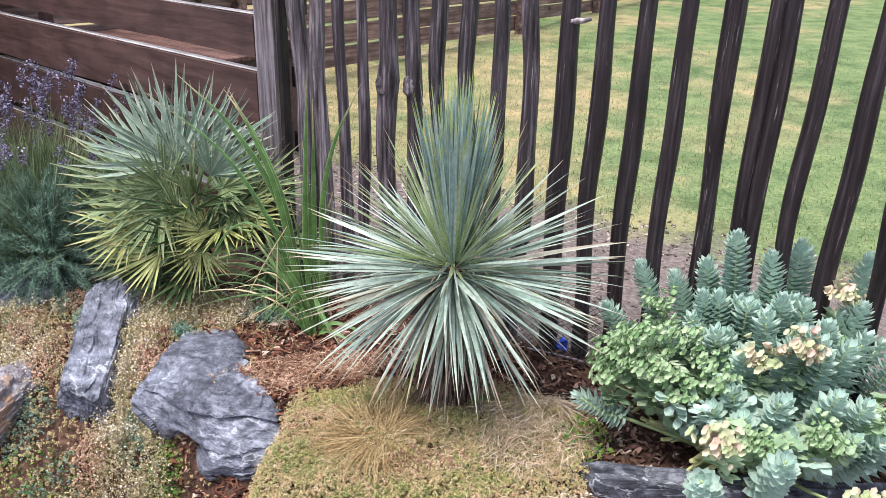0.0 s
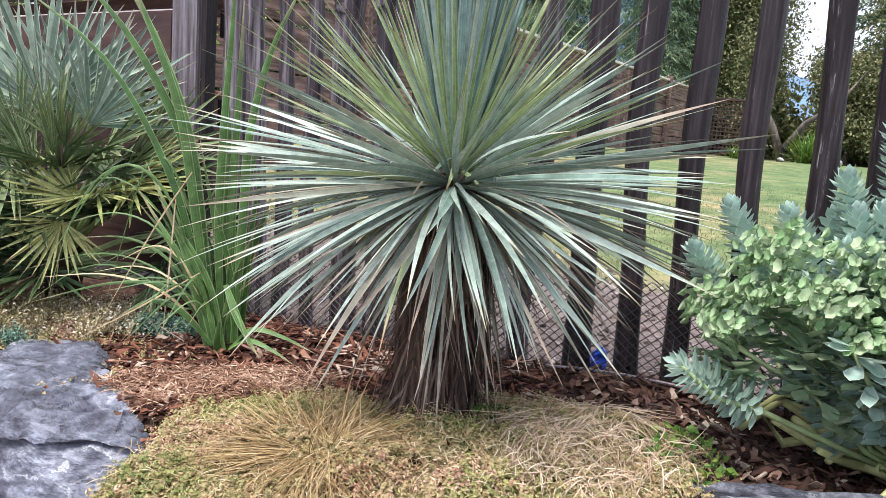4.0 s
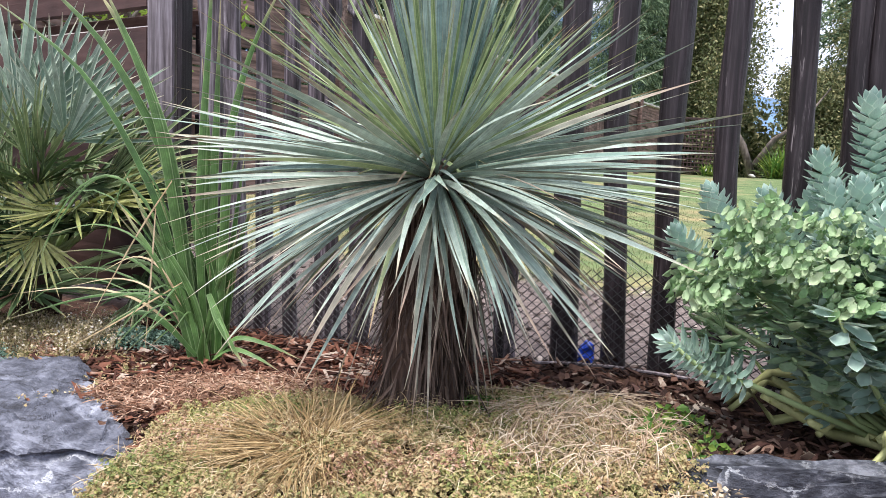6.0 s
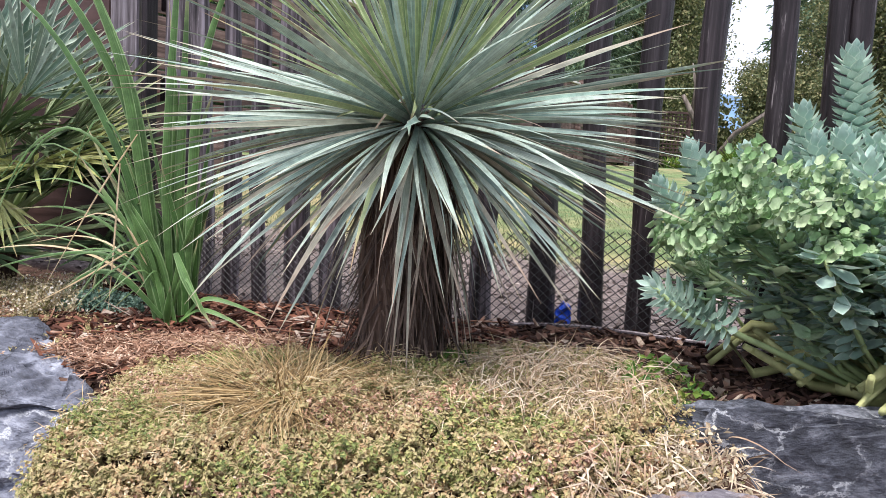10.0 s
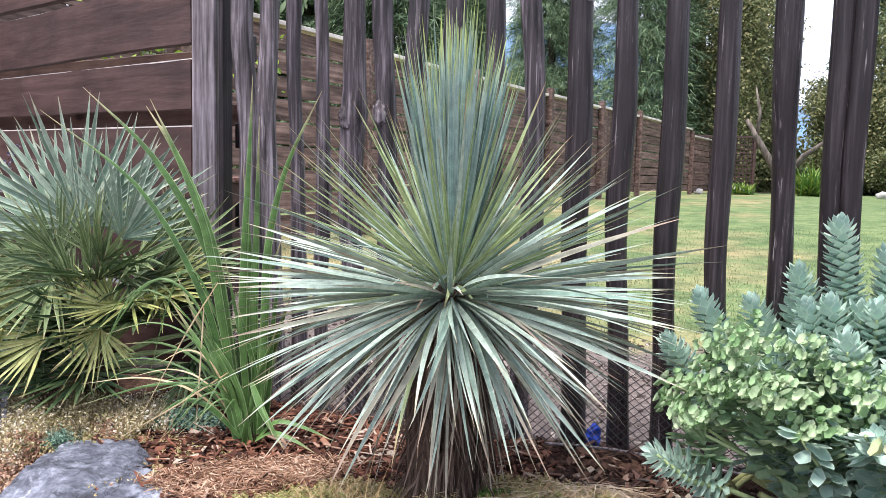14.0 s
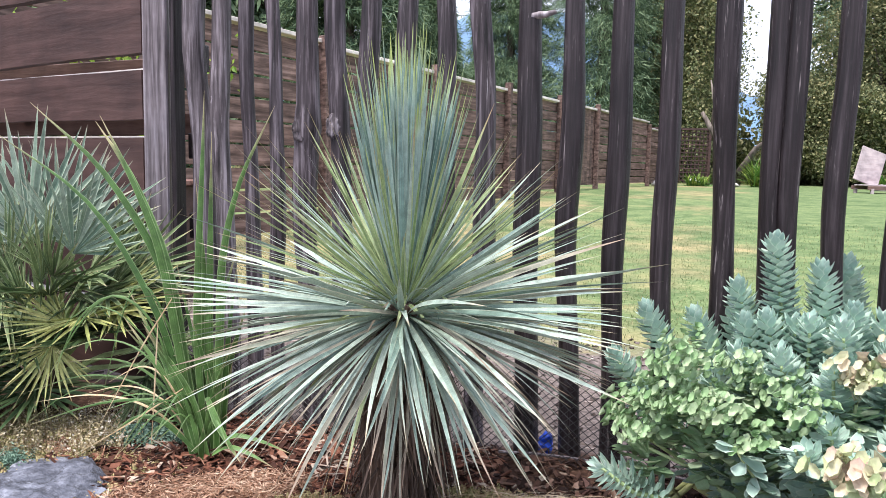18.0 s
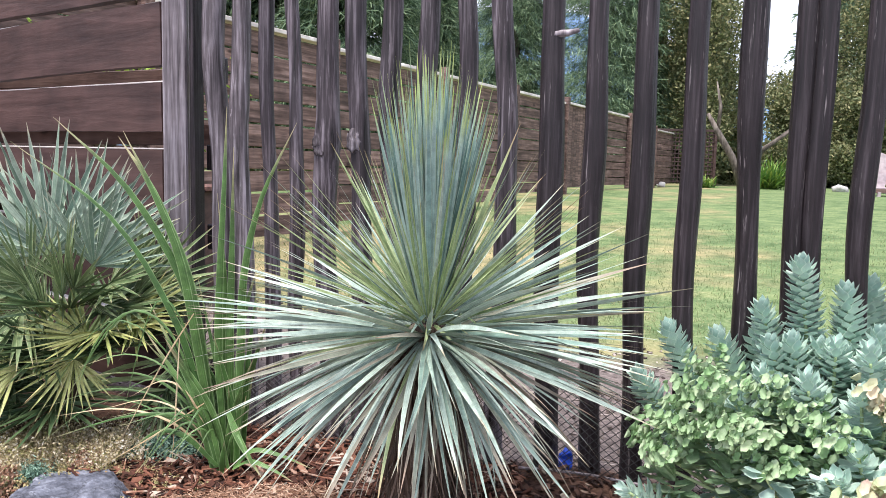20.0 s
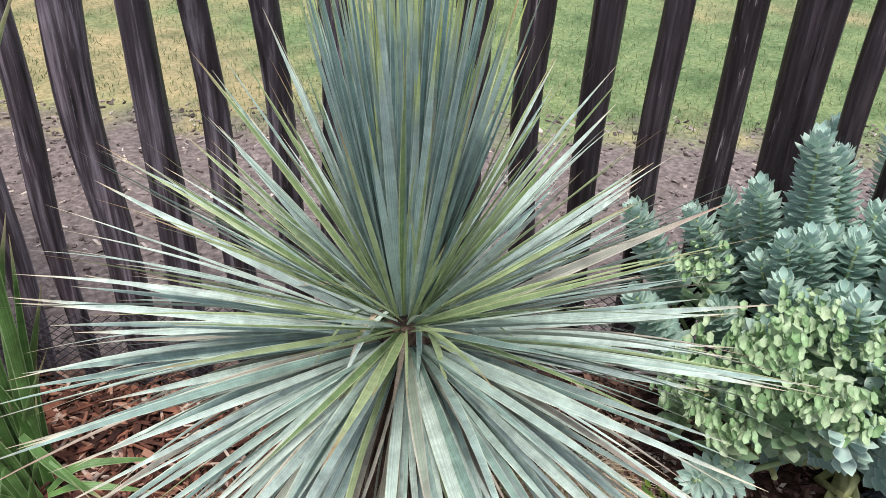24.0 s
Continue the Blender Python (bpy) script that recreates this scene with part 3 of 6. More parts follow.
def ground_material():
    """Dark soil in the bed, trodden grey dirt behind the fence, then lawn with parched patches."""
    m, n, l, p = nodes_of("garden ground")
    geo = n.new("ShaderNodeNewGeometry")
    pos = geo.outputs["Position"]
    dot = n.new("ShaderNodeVectorMath")
    dot.operation = "DOT_PRODUCT"
    dot.inputs[1].default_value = (FN[0], FN[1], 0)
    l.new(pos, dot.inputs[0])
    d = calc(n, l, "SUBTRACT", dot.outputs["Value"], float(FO @ FN))
    big, mid, fine = (noise_node(n, l, pos, s, 5, 0.62) for s in (0.55, 3.5, 45.0))
    far = calc(n, l, "ADD", d, calc(n, l, "MULTIPLY", calc(n, l, "SUBTRACT", mid.outputs[0], 0.5), 0.9))
    soil = ramp(n, [(0.3, (0.03, 0.016, 0.012)), (0.55, (0.09, 0.05, 0.036)), (0.75, (0.2, 0.12, 0.085))])
    l.new(fine.outputs[0], soil.inputs[0])
    dirt = ramp(n, [(0.25, (0.07, 0.056, 0.052)), (0.5, (0.145, 0.118, 0.11)), (0.75, (0.28, 0.23, 0.21))])
    l.new(fine.outputs[0], dirt.inputs[0])
    green = ramp(n, [(0.3, (0.07, 0.12, 0.04)), (0.55, (0.14, 0.19, 0.084)), (0.75, (0.235, 0.27, 0.135))])
    l.new(fine.outputs[0], green.inputs[0])
    dry = ramp(n, [(0.3, (0.2, 0.17, 0.085)), (0.7, (0.37, 0.3, 0.17))])
    l.new(fine.outputs[0], dry.inputs[0])
    along = n.new("ShaderNodeVectorMath")
    along.operation = "DOT_PRODUCT"
    along.inputs[1].default_value = (FU[0], FU[1], 0)
    l.new(pos, along.inputs[0])
    worn = n.new("ShaderNodeMapRange")
    worn.inputs[1].default_value, worn.inputs[2].default_value, worn.inputs[3].default_value, worn.inputs[4].default_value = 0.8, -2.2, 0.0, 0.2
    l.new(along.outputs["Value"], worn.inputs[0])
    pr = ramp(n, [(0.53, (0, 0, 0)), (0.68, (0.85, 0.85, 0.85))])
    fresh = n.new("ShaderNodeMapRange")
    fresh.inputs[1].default_value, fresh.inputs[2].default_value, fresh.inputs[3].default_value, fresh.inputs[4].default_value = 3.5, 8.0, 0.0, -0.13
    l.new(d, fresh.inputs[0])
    l.new(calc(n, l, "ADD", calc(n, l, "ADD", big.outputs[0], worn.outputs[0]), fresh.outputs[0]), pr.inputs[0])
    lawn = mix(n, l, pr.outputs[0], green.outputs[0], dry.outputs[0])
    mott = ramp(n, [(0.34, (0.58, 0.66, 0.62)), (0.5, (1.0, 1.0, 1.0)), (0.66, (1.34, 1.22, 1.22))])
    l.new(mid.outputs[0], mott.inputs[0])
    lawn = mix(n, l, 1.0, lawn, mott.outputs[0], "MULTIPLY")
    s1, s2 = n.new("ShaderNodeMapRange"), n.new("ShaderNodeMapRange")
    for s, a, b, v in ((s1, 0.0, 0.12, d), (s2, 1.3, 1.75, far)):
        s.interpolation_type = "SMOOTHSTEP"
        s.inputs[1].default_value, s.inputs[2].default_value = a, b
        l.new(v, s.inputs[0])
    c = mix(n, l, s1.outputs[0], soil.outputs[0], dirt.outputs[0])
    c = mix(n, l, s2.outputs[0], c, lawn)
    l.new(c, p.inputs["Base Color"])
    p.inputs["Roughness"].default_value = 0.95
    p.inputs["Specular IOR Level"].default_value = 0.15
    k = bump(n, l, fine.outputs[0], 0.7, 0.012, p.inputs["Normal"])
    bump(n, l, mid.outputs[0], 0.3, 0.03, p.inputs["Normal"], k)
    return m


gx, gy = axis(-2.5, 2.0, 0.03, 3500), axis(-1.0, 3.2, 0.03, 3500)
X, Y = np.meshgrid(gx, gy)
Z = height(X, Y)
gi = np.arange(X.size).reshape(X.shape)
gf = np.stack([gi[:-1, :-1], gi[:-1, 1:], gi[1:, 1:], gi[1:, :-1]], -1).reshape(-1, 4)
tagged(new("ground", mesh_of("ground", np.stack([X, Y, Z], -1).reshape(-1, 3), gf, ground_material(), None, True)),
       "planted soil bank, trodden dirt and parched lawn", "ground", "", "structure")


def fence_xy(s, d=0.0):
    p = FO + FU * s + FN * d
    return float(p[0]), float(p[1])


FENCE_TURN = math.atan2(FU[1], FU[0])


# ---- palisade of rough stakes ----
STAKES = [  # place along x, width, height of a knot or 0
    (-0.745, 0.082, 0), (-0.656, 0.066, 1.05), (-0.556, 0.052, 0), (-0.464, 0.048, 0), (-0.352, 0.076, 0.96), (-0.245, 0.068, 0.97),
    (-0.137, 0.06, 0), (-0.025, 0.06, 0), (0.075, 0.06, 0), (0.182, 0.063, 0), (0.302, 0.07, 0), (0.408, 0.072, 0), (0.52, 0.072, 0),
    (0.63, 0.066, 0), (0.75, 0.072, 0), (0.848, 0.064, 0), (0.882, 0.064, 0), (0.975, 0.062, 0), (1.085, 0.068, 0), (1.2, 0.064, 0), (1.31, 0.07, 0), (1.43, 0.064, 0), (1.54, 0.066, 0)]
palisade = thing("palisade_fence", (*fence_xy(0), 0), "fence of dark weathered rough wooden stakes set upright", "fence")
rng = random.Random(5)
for x, w, knot in STAKES:
    px, py = fence_xy(x / 0.8944)
    g = float(height(px, py)) - 0.12
    top = 1.62 + rng.uniform(-0.05, 0.05)
    lx, ph, am = rng.uniform(-0.028, -0.008), rng.uniform(0, 6.28), rng.uniform(0.003, 0.012)
    if 0.84 < x < 0.89:  # a pair that stands touching
        lx, ph, am = -0.015, 1.0, 0.004
    pts, rad = [], []
    n_r = 26
    for i in range(n_r):
        t = i / (n_r - 1)
        z = g + (top - g) * t
        o = am * math.sin(ph + z * 4.6) + 0.4 * am * math.sin(ph * 2 + z * 11) + lx * (z - 1.05)
        pts.append((px - palisade.location.x + o, py - palisade.location.y + 0.5 * o * math.cos(ph), z))
        r = w / 2 * (0.84 if x > 0.35 else 1.0) * (1.0 - 0.12 * t) * (1 + 0.07 * math.sin(ph + z * 6.5))
        if knot:
            r *= 1 + 0.14 * math.exp(-((z - knot) / 0.035) ** 2)
        rad.append(r)
    part("stake", tube(pts, rad, 14, 0.16), M_STAKE_G if x < -0.6 else (M_STAKE_M if x < 0.25 else M_STAKE), palisade, "greyed stake with pale streaks" if x < -0.6 else "", True)
    if knot:
        bm = bmesh.new()
        bmesh.ops.create_icosphere(bm, subdivisions=3, radius=w * 0.5)
        for v in bm.verts:
            v.co = Vector((v.co.x * 0.66, v.co.y * 0.16, v.co.z * 1.1)) + noise.noise_vector(v.co * 60 + Vector((x * 9, 0, 0))) * w * 0.1
        bmesh.ops.translate(bm, vec=(px - palisade.location.x - 0.16 * w, py - palisade.location.y - w * 0.42, knot - 0.01), verts=bm.verts)
        part("knot", bm, M_STAKE_G, palisade, "pale bleached scar of a branch", True)

sx, sy = fence_xy(0.302 / 0.8944, -0.02)
part("branch_stub", tube([(sx - palisade.location.x, sy - palisade.location.y, 1.24), (sx - palisade.location.x + 0.045, sy - palisade.location.y - 0.01, 1.245), (sx - palisade.location.x + 0.07, sy - palisade.location.y - 0.012, 1.252)], [0.012, 0.009, 0.006], 7, 0.2), M_POST, palisade, "pale broken branch stub", True)

# corner post of the plank fence, with a thin dark strip beside it
post = thing("corner_post", (-0.904, 1.022, 0), "square grey weathered wooden post at a fence corner", "post")
bm = box(0.08, 0.09, 1.78, 0.006, (0, 0, 0.79), None, 0.003)
bmesh.ops.rotate(bm, cent=(0, 0, 0), matrix=Matrix.Rotation(radians(12), 3, "Z"), verts=bm.verts)
part("post_body", bm, M_POST, post)
# Added strip stands in for the dark shaded gap between post and stakes.
bm = box(0.02, 0.05, 1.7, 0.003, (0.072, 0.02, 0.77), None, 0.002)
bmesh.ops.rotate(bm, cent=(0, 0, 0), matrix=Matrix.Rotation(FENCE_TURN, 3, "Z"), verts=bm.verts)
part("batten", bm, M_STAKE, post, "thin dark strip standing in for a shaded gap")
for z in (0.62, 0.9, 1.2):
    part("rail_end", box(0.07, 0.04, 0.09, 0.004, (0.12, 0.06, z), Matrix.Rotation(FENCE_TURN, 4, "Z")), M_STAKE, post, "dark cut end of a rail")

# plank fence, boards nailed on alternate sides
plank_fence = thing("plank_fence", (-0.912, 1.058, 0), "dark brown stained horizontal plank fence with open gaps", "fence")
PLANK_TURN = math.atan2(-0.551, 0.834)
BOARDS = [(1.54, 0.2, 0, 0.2), (1.311, 0.208, 0, -0.5), (1.068, 0.165, 0, 0.2), (0.803, 0.238, 0, 0.1), (0.505, 0.265, 0, 0.3), (0.2, 0.25, 0, 0)]
for z, h, back, tilt in BOARDS:
    L = 4.6
    bm = bmesh.new()
    bmesh.ops.create_grid(bm, x_segments=60, y_segments=3, size=0.5)
    bmesh.ops.solidify(bm, geom=bm.faces[:], thickness=0.038)
    for v in bm.verts:
        v.co = Vector((v.co.x * L - L / 2, v.co.z + (0.06 if back else -0.03), v.co.y * h))
        v.co.z += 0.006 * noise.noise(Vector((v.co.x * 1.4, z * 7, 1))) + 0.003 * noise.noise(Vector((v.co.x * 9, z * 7, v.co.z)))
        v.co.y += 0.004 * noise.noise(Vector((v.co.x * 2, z * 3, v.co.z * 5)))
    bmesh.ops.recalc_face_normals(bm, faces=bm.faces)
    part("plank", bm, M_PLANK, plank_fence).matrix_basis = Matrix.Translation((0, 0, z)) @ Matrix.Rotation(PLANK_TURN, 4, "Z") @ Matrix.Rotation(radians(tilt), 4, "Y")
# Pale strip per plank top: bleached wood plus sky light put into the colour.
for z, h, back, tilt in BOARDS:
    ob = part("worn_edge", box(4.58, 0.04, 0.005, 0.001, (-2.3, -0.03, h / 2 + 0.0035), None, 0.002), M_CAP, plank_fence, "bleached upper edge of a plank, whitened for sky light")
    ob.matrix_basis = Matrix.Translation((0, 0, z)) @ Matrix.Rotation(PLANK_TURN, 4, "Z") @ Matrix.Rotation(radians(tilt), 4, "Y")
# boards on the far side, behind the gaps
for z, h, tilt, long in ((1.2, 0.06, 1.3, 2.2), (0.985, 0.08, 0.1, 4.6)):
    ob = part("back_plank", box(long, 0.022, h, 0.003, (-long / 2, 0.2, 0), None, 0.002), M_PLANK_P, plank_fence, "paler brown plank on the far side")
    ob.matrix_basis = Matrix.Translation((0, 0, z)) @ Matrix.Rotation(PLANK_TURN, 4, "Z") @ Matrix.Rotation(radians(tilt), 4, "Y")
for s in (-2.2, -4.4):
    board("fence_post", (0.09, 0.05, 1.6), (0.834 * s + 0.02, -0.551 * s + 0.05, 0.7), PLANK_TURN, M_PLANK, plank_fence)

# low deck behind the planks
deck = thing("garden_deck", (-2.2, 3.1, 0), "raised reddish brown timber deck behind the fence", "deck")
for i in range(10):
    board("deck_board", (1.6, 0.135, 0.03), (FN[0] * (i * 0.142 - 0.9), FN[1] * (i * 0.142 - 0.9), 0.72), FENCE_TURN, M_DECK, deck)
for sx in (-0.7, 0, 0.7):
    part("joist", box(0.05, 1.4, 0.7, 0.004, (FU[0] * sx - 0.12, FU[1] * sx - 0.24, 0.35), Matrix.Rotation(FENCE_TURN, 4, "Z")), M_PLANK, deck)

# ---- far side of the lawn ----
FAR_A, FAR_W = np.array((-2.45, 4.6)), np.array((0.4695, 0.8829))
far_turn = math.atan2(FAR_W[1], FAR_W[0])
far_fence = thing("board_fence", (*FAR_A, 0), "brown horizontal board fence with bleached caps along the lawn", "fence")
spans = [(-4.0, -2.45, 2.14), (-2.45, 0.0, 2.14), (0.0, 2.45, 2.14), (2.45, 4.9, 2.1), (4.9, 7.35, 2.1), (7.35, 9.8, 2.12), (9.8, 12.2, 2.14), (12.2, 14.3, 2.16), (14.3, 16.9, 2.16), (16.9, 19.5, 2.0)]
for a, b, top in spans:
    mx, my = FAR_W * (a + b) / 2
    g = float(height(FAR_A[0] + mx, FAR_A[1] + my))
    n_b = 9
    for i in range(n_b):
        h = (top - g - 0.1) / n_b
        if a == 9.8:
            continue
        off = 0.012 if i % 2 else -0.005
        board("board", (b - a - 0.02, 0.022, h * rng.uniform(0.84, 0.95)), (mx + off * FAR_W[1], my - off * FAR_W[0], g + 0.08 + h * (i + 0.5)), far_turn, M_FAR, far_fence, "", rng.uniform(-0.4, 0.4), 0.004)
    if a == 9.8:
        for i in range(15):
            q = FAR_W * (a + 0.08 + i * 0.16)
            board("upright_board", (0.15, 0.022, top - g - 0.1), (q[0], q[1], g + 0.05 + (top - g) / 2), far_turn, M_FAR, far_fence)
    board("cap", (b - a + 0.02, 0.13, 0.04), (mx, my, top + 0.005), far_turn, M_CAP, far_fence, "pale bleached cap board")
    p0 = FAR_W * a
    part("fence_post", box(0.1, 0.1, top + 0.1, 0.006, (p0[0] + 0.05, p0[1] - 0.05, (top + 0.1) / 2), Matrix.Rotation(far_turn, 4, "Z")), M_FAR, far_fence)

lattice = thing("lattice_panel", (6.2, 21.6, 0.45), "dark brown square wooden lattice screen on posts", "lattice")
for i in range(15):
    part("upright_slat", box(0.035, 0.012, 1.55, 0, (0.06 + i * 0.112, 0, 0.85)), M_PLANK, lattice)
for i in range(13):
    part("cross_slat", box(1.72, 0.012, 0.035, 0, (0.84, -0.014, 0.14 + i * 0.118)), M_PLANK, lattice)
for x in (-0.02, 1.7):
    part("side_post", box(0.08, 0.08, 1.8, 0.006, (x, 0.0, 0.8)), M_PLANK, lattice)
part("top_rail", box(1.8, 0.06, 0.07, 0.005, (0.84, -0.03, 1.66)), M_PLANK, lattice)

lounger = thing("sun_lounger", (9.62, 16.3, 0.45), "pinkish grey wooden lounger with raised back on the lawn", "lounger")
for i in range(6):
    part("seat_slat", box(1.7, 0.1, 0.03, 0.004, (0.9, -0.34 + i * 0.115, 0.17)), M_GREY, lounger)
part("backrest", box(0.62, 0.04, 0.86, 0.01, (0.42, 0.34, 0.6), Matrix.Rotation(radians(20), 4, "Y") @ Matrix.Rotation(radians(-14), 4, "X")), M_GREY, lounger, "flat raised back panel")
part("side_rail", box(1.8, 0.04, 0.09, 0.005, (0.9, -0.42, 0.11)), M_PLANK_P, lounger)
part("side_rail", box(1.8, 0.04, 0.09, 0.005, (0.9, 0.3, 0.11)), M_PLANK_P, lounger)
for x, y in ((0.1, -0.42), (1.7, -0.42), (0.1, 0.3), (1.7, 0.3)):
    part("leg", box(0.07, 0.06, 0.12, 0.005, (x, y, 0.03)), M_GREY, lounger)
part("arm", tube([(0.6, -0.44, 0.16), (0.62, -0.44, 0.3), (0.74, -0.44, 0.35), (1.0, -0.44, 0.33)], [0.022] * 4, 8), M_STAKE, lounger, "dark arm")


def conifer(x, y, h, r, seed, k, n):
    rs = np.random.RandomState(seed)
    g = float(height(x, y))
    t = thing("conifer", (x, y, g), "tall dark green conifer beyond the lawn", "tree", "trees beyond the lawn")
    part("trunk", tube([(0, 0, -0.2), (0.05, 0, h * 0.4), (0, 0.05, h * 0.97)], [r * 0.09, r * 0.06, 0.02], 8, 0.2), M_BARK, t, "", True)
    u = rs.rand(n) ** 0.85
    z = h * (0.08 + 0.9 * u)
    az = rs.rand(n) * 6.283
    ln = r * (1 - u) ** 0.75 * rs.uniform(0.55, 1.1, n) + 0.25
    out = np.stack([np.cos(az), np.sin(az), np.zeros(n)], 1)
    s = rs.rand(n, k) ** 0.6
    p = np.stack([0 * z, 0 * z, z], 1)[:, None] + out[:, None] * (ln[:, None] * s)[..., None]
    p[..., 2] += (0.18 * ln[:, None] * s - 0.42 * ln[:, None] * s * s) + rs.randn(n, k) * 0.07
    sidew = np.stack([-np.sin(az), np.cos(az), 0 * az], 1)
    p += sidew[:, None] * (rs.randn(n, k) * 0.16 * ln[:, None] * s)[..., None]
    way = np.repeat(out, k, 0) * 0.6 + rs.randn(n * k, 3) * 0.45 - np.array((0, 0, 0.45))
    v, f, _ = strips(p.reshape(-1, 3), way, rs.randn(n * k, 3) + np.array((0, 0, 1.0)), rs.uniform(0.16, 0.42, n * k), rs.uniform(0.055, 0.12, n * k), 0.15, 2 if k < 60 else 1, 0.4, 0.0, 0.3)
    put_mesh("crown", mesh_of("crown", v, f, M_CONIFER), t)


def limbs_tree(name, x, y, h, r, seed, mat, label, n=7000, size=0.1, low=0.25, bare=0, group="trees beyond the lawn", category="tree"):
    rs = np.random.RandomState(seed)
    g = float(height(x, y))
    t = thing(name, (x, y, g), label, category, group)
    part("trunk", tube([(0, 0, -0.15), (0.04 * r, 0.02, h * 0.25), (-0.03 * r, 0.05, h * 0.55)], [0.05 * r + 0.02, 0.04 * r + 0.015, 0.02 * r + 0.008], 8, 0.2), M_BARK, t, "", True)
    ends = []
    for i in range(9 + bare):
        a, el = rs.rand() * 6.283, rs.uniform(0.3, 1.3)
        b = Vector((0, 0, h * rs.uniform(low * 0.7, 0.5)))
        e = b + Vector((math.cos(a) * math.cos(el) * r, math.sin(a) * math.cos(el) * r, math.sin(el) * (h * 0.48)))
        m = (b + e) / 2 + Vector((rs.randn() * 0.1 * r, rs.randn() * 0.1 * r, 0.08 * h))
        part("limb", tube([b, m, e], [0.025 * r + 0.006, 0.016 * r + 0.004, 0.006], 6, 0.1), M_BARK, t, "", True)
        ends += [e, m]
    c = np.array([tuple(e) for e in ends])
    extra = np.stack([rs.randn(26) * r * 0.5, rs.randn(26) * r * 0.5, h * rs.uniform(low, 1.0, 26)], 1)
    c = np.concatenate([c, extra])
    pick = c[rs.randint(0, len(c), n)]
    p = pick + rs.randn(n, 3) * np.array((0.17 * r, 0.17 * r, 0.075 * h))
    p[:, 2] = np.clip(p[:, 2], h * low * 0.4, None)
    v, f = cards(p, rs.randn(n, 3) + np.array((0, 0, 0.6)), rs.uniform(size * 0.6, size * 1.3, n), 0.55)
    put_mesh("crown", mesh_of("crown", v, f, mat), t)


for i, (x, y, h, r) in enumerate(((5.6, 27, 15, 2.6), (2.4, 29, 14, 2.5), (8.2, 29.5, 17, 3.0), (-2.2, 15.5, 10, 1.9), (-4.4, 17, 11, 2.2), (-6.8, 15, 12, 2.4),
                                  (18.6, 36, 16, 3.2), (20.5, 33, 17, 3.4), (26, 33, 16, 3.4), (-0.6, 20, 6.3, 1.4), (32, 32, 17, 3.5), (12.4, 38, 11, 2.5), (-10, 14, 12, 2.5))):
    conifer(x, y, h, r, 40 + i, *((110, 820) if i in (0, 1, 2, 3, 9) else (50, 520)))
for i, (x, y, h, r) in enumerate(((8.7, 25.4, 8.5, 1.6), (12.4, 25.6, 4.0, 1.8), (15.2, 25.5, 9, 2.3), (18.0, 24.5, 8, 2.4), (21.5, 24.0, 8, 2.6), (25, 23, 8, 2.6), (13.6, 24.0, 3.0, 1.5), (17, 22.8, 2.6, 1.6), (21, 21.5, 2.6, 1.7))):
    limbs_tree("broadleaf_tree", x, y, h, r, 70 + i, M_BROAD, "olive green leafy tree with bare grey lower limbs", 32000, 0.062, 0.14, 3)
n = 100000
rs = np.random.RandomState(77)
wx = rs.uniform(-14, 46, n)
wy = 31.5 - 0.16 * wx + rs.randn(n) * 1.1
wz = 0.4 + rs.rand(n) ** 1.4 * (3.2 + 1.4 * np.sin(wx * 0.9) + np.sin(wx * 2.3 + 1))
v, f = cards(np.stack([wx, wy, wz], 1), rs.randn(n, 3) + np.array((0, -0.5, 0.5)), rs.uniform(0.07, 0.2, n), 0.6)
tagged(put_mesh("far_woods", mesh_of("far_woods", v, f, M_BROAD)), "dense dark undergrowth of the far woods", "woods", "", "stuff")
limbs_tree("lime_bush", -2.6, 4.2, 1.75, 0.8, 90, M_LIME, "lime green bush behind the plank fence", 600, 0.035, 0.74, 0, "", "bush")
limbs_tree("lime_bush", -4.6, 5.0, 1.9, 0.9, 91, M_LIME, "lime green bush behind the plank fence", 600, 0.035, 0.74, 0, "", "bush")
# leaning dead tree in front of the lattice
dead = thing("dead_tree", (8.4, 20.6, 0.45), "bare leaning grey branching dead tree trunk", "tree")
part("trunk", tube([(0, 0, 0), (-0.35, 0, 0.9), (-0.8, 0, 1.6), (-1.1, 0, 2.1)], [0.13, 0.1, 0.08, 0.05], 8, 0.2), M_BARK, dead, "", True)
part("limb", tube([(0.02, 0, 0.35), (0.5, 0, 1.1), (1.3, 0, 1.7), (2.0, 0.1, 2.6)], [0.1, 0.08, 0.06, 0.03], 8, 0.2), M_BARK, dead, "", True)
part("limb", tube([(-0.8, 0, 1.6), (-0.75, 0, 2.3), (-0.9, 0, 3.0)], [0.06, 0.05, 0.02], 8, 0.2), M_BARK, dead, "", True)
# border plants and stones at the lawn's far edge
rs = np.random.RandomState(3)
for i in range(16):
    x = 6.0 + i * 1.15 + rs.uniform(-0.3, 0.3)
    y = 20.3 - 0.12 * (x - 6) + rs.uniform(-0.4, 0.4)
    bm = bmesh.new()
    bmesh.ops.create_icosphere(bm, subdivisions=2, radius=rs.uniform(0.1, 0.24))
    for v in bm.verts:
        v.co += noise.noise_vector(v.co * 6 + Vector((i, 0, 0))) * 0.07
        v.co.z *= 0.7
    bmesh.ops.translate(bm, vec=(x, y, float(height(x, y)) + 0.06), verts=bm.verts)
    ob = part("border_stone", bm, M_STONE, None, "", True)
    tagged(ob, "pale rounded border stone at the lawn edge", "stone", "border stones")
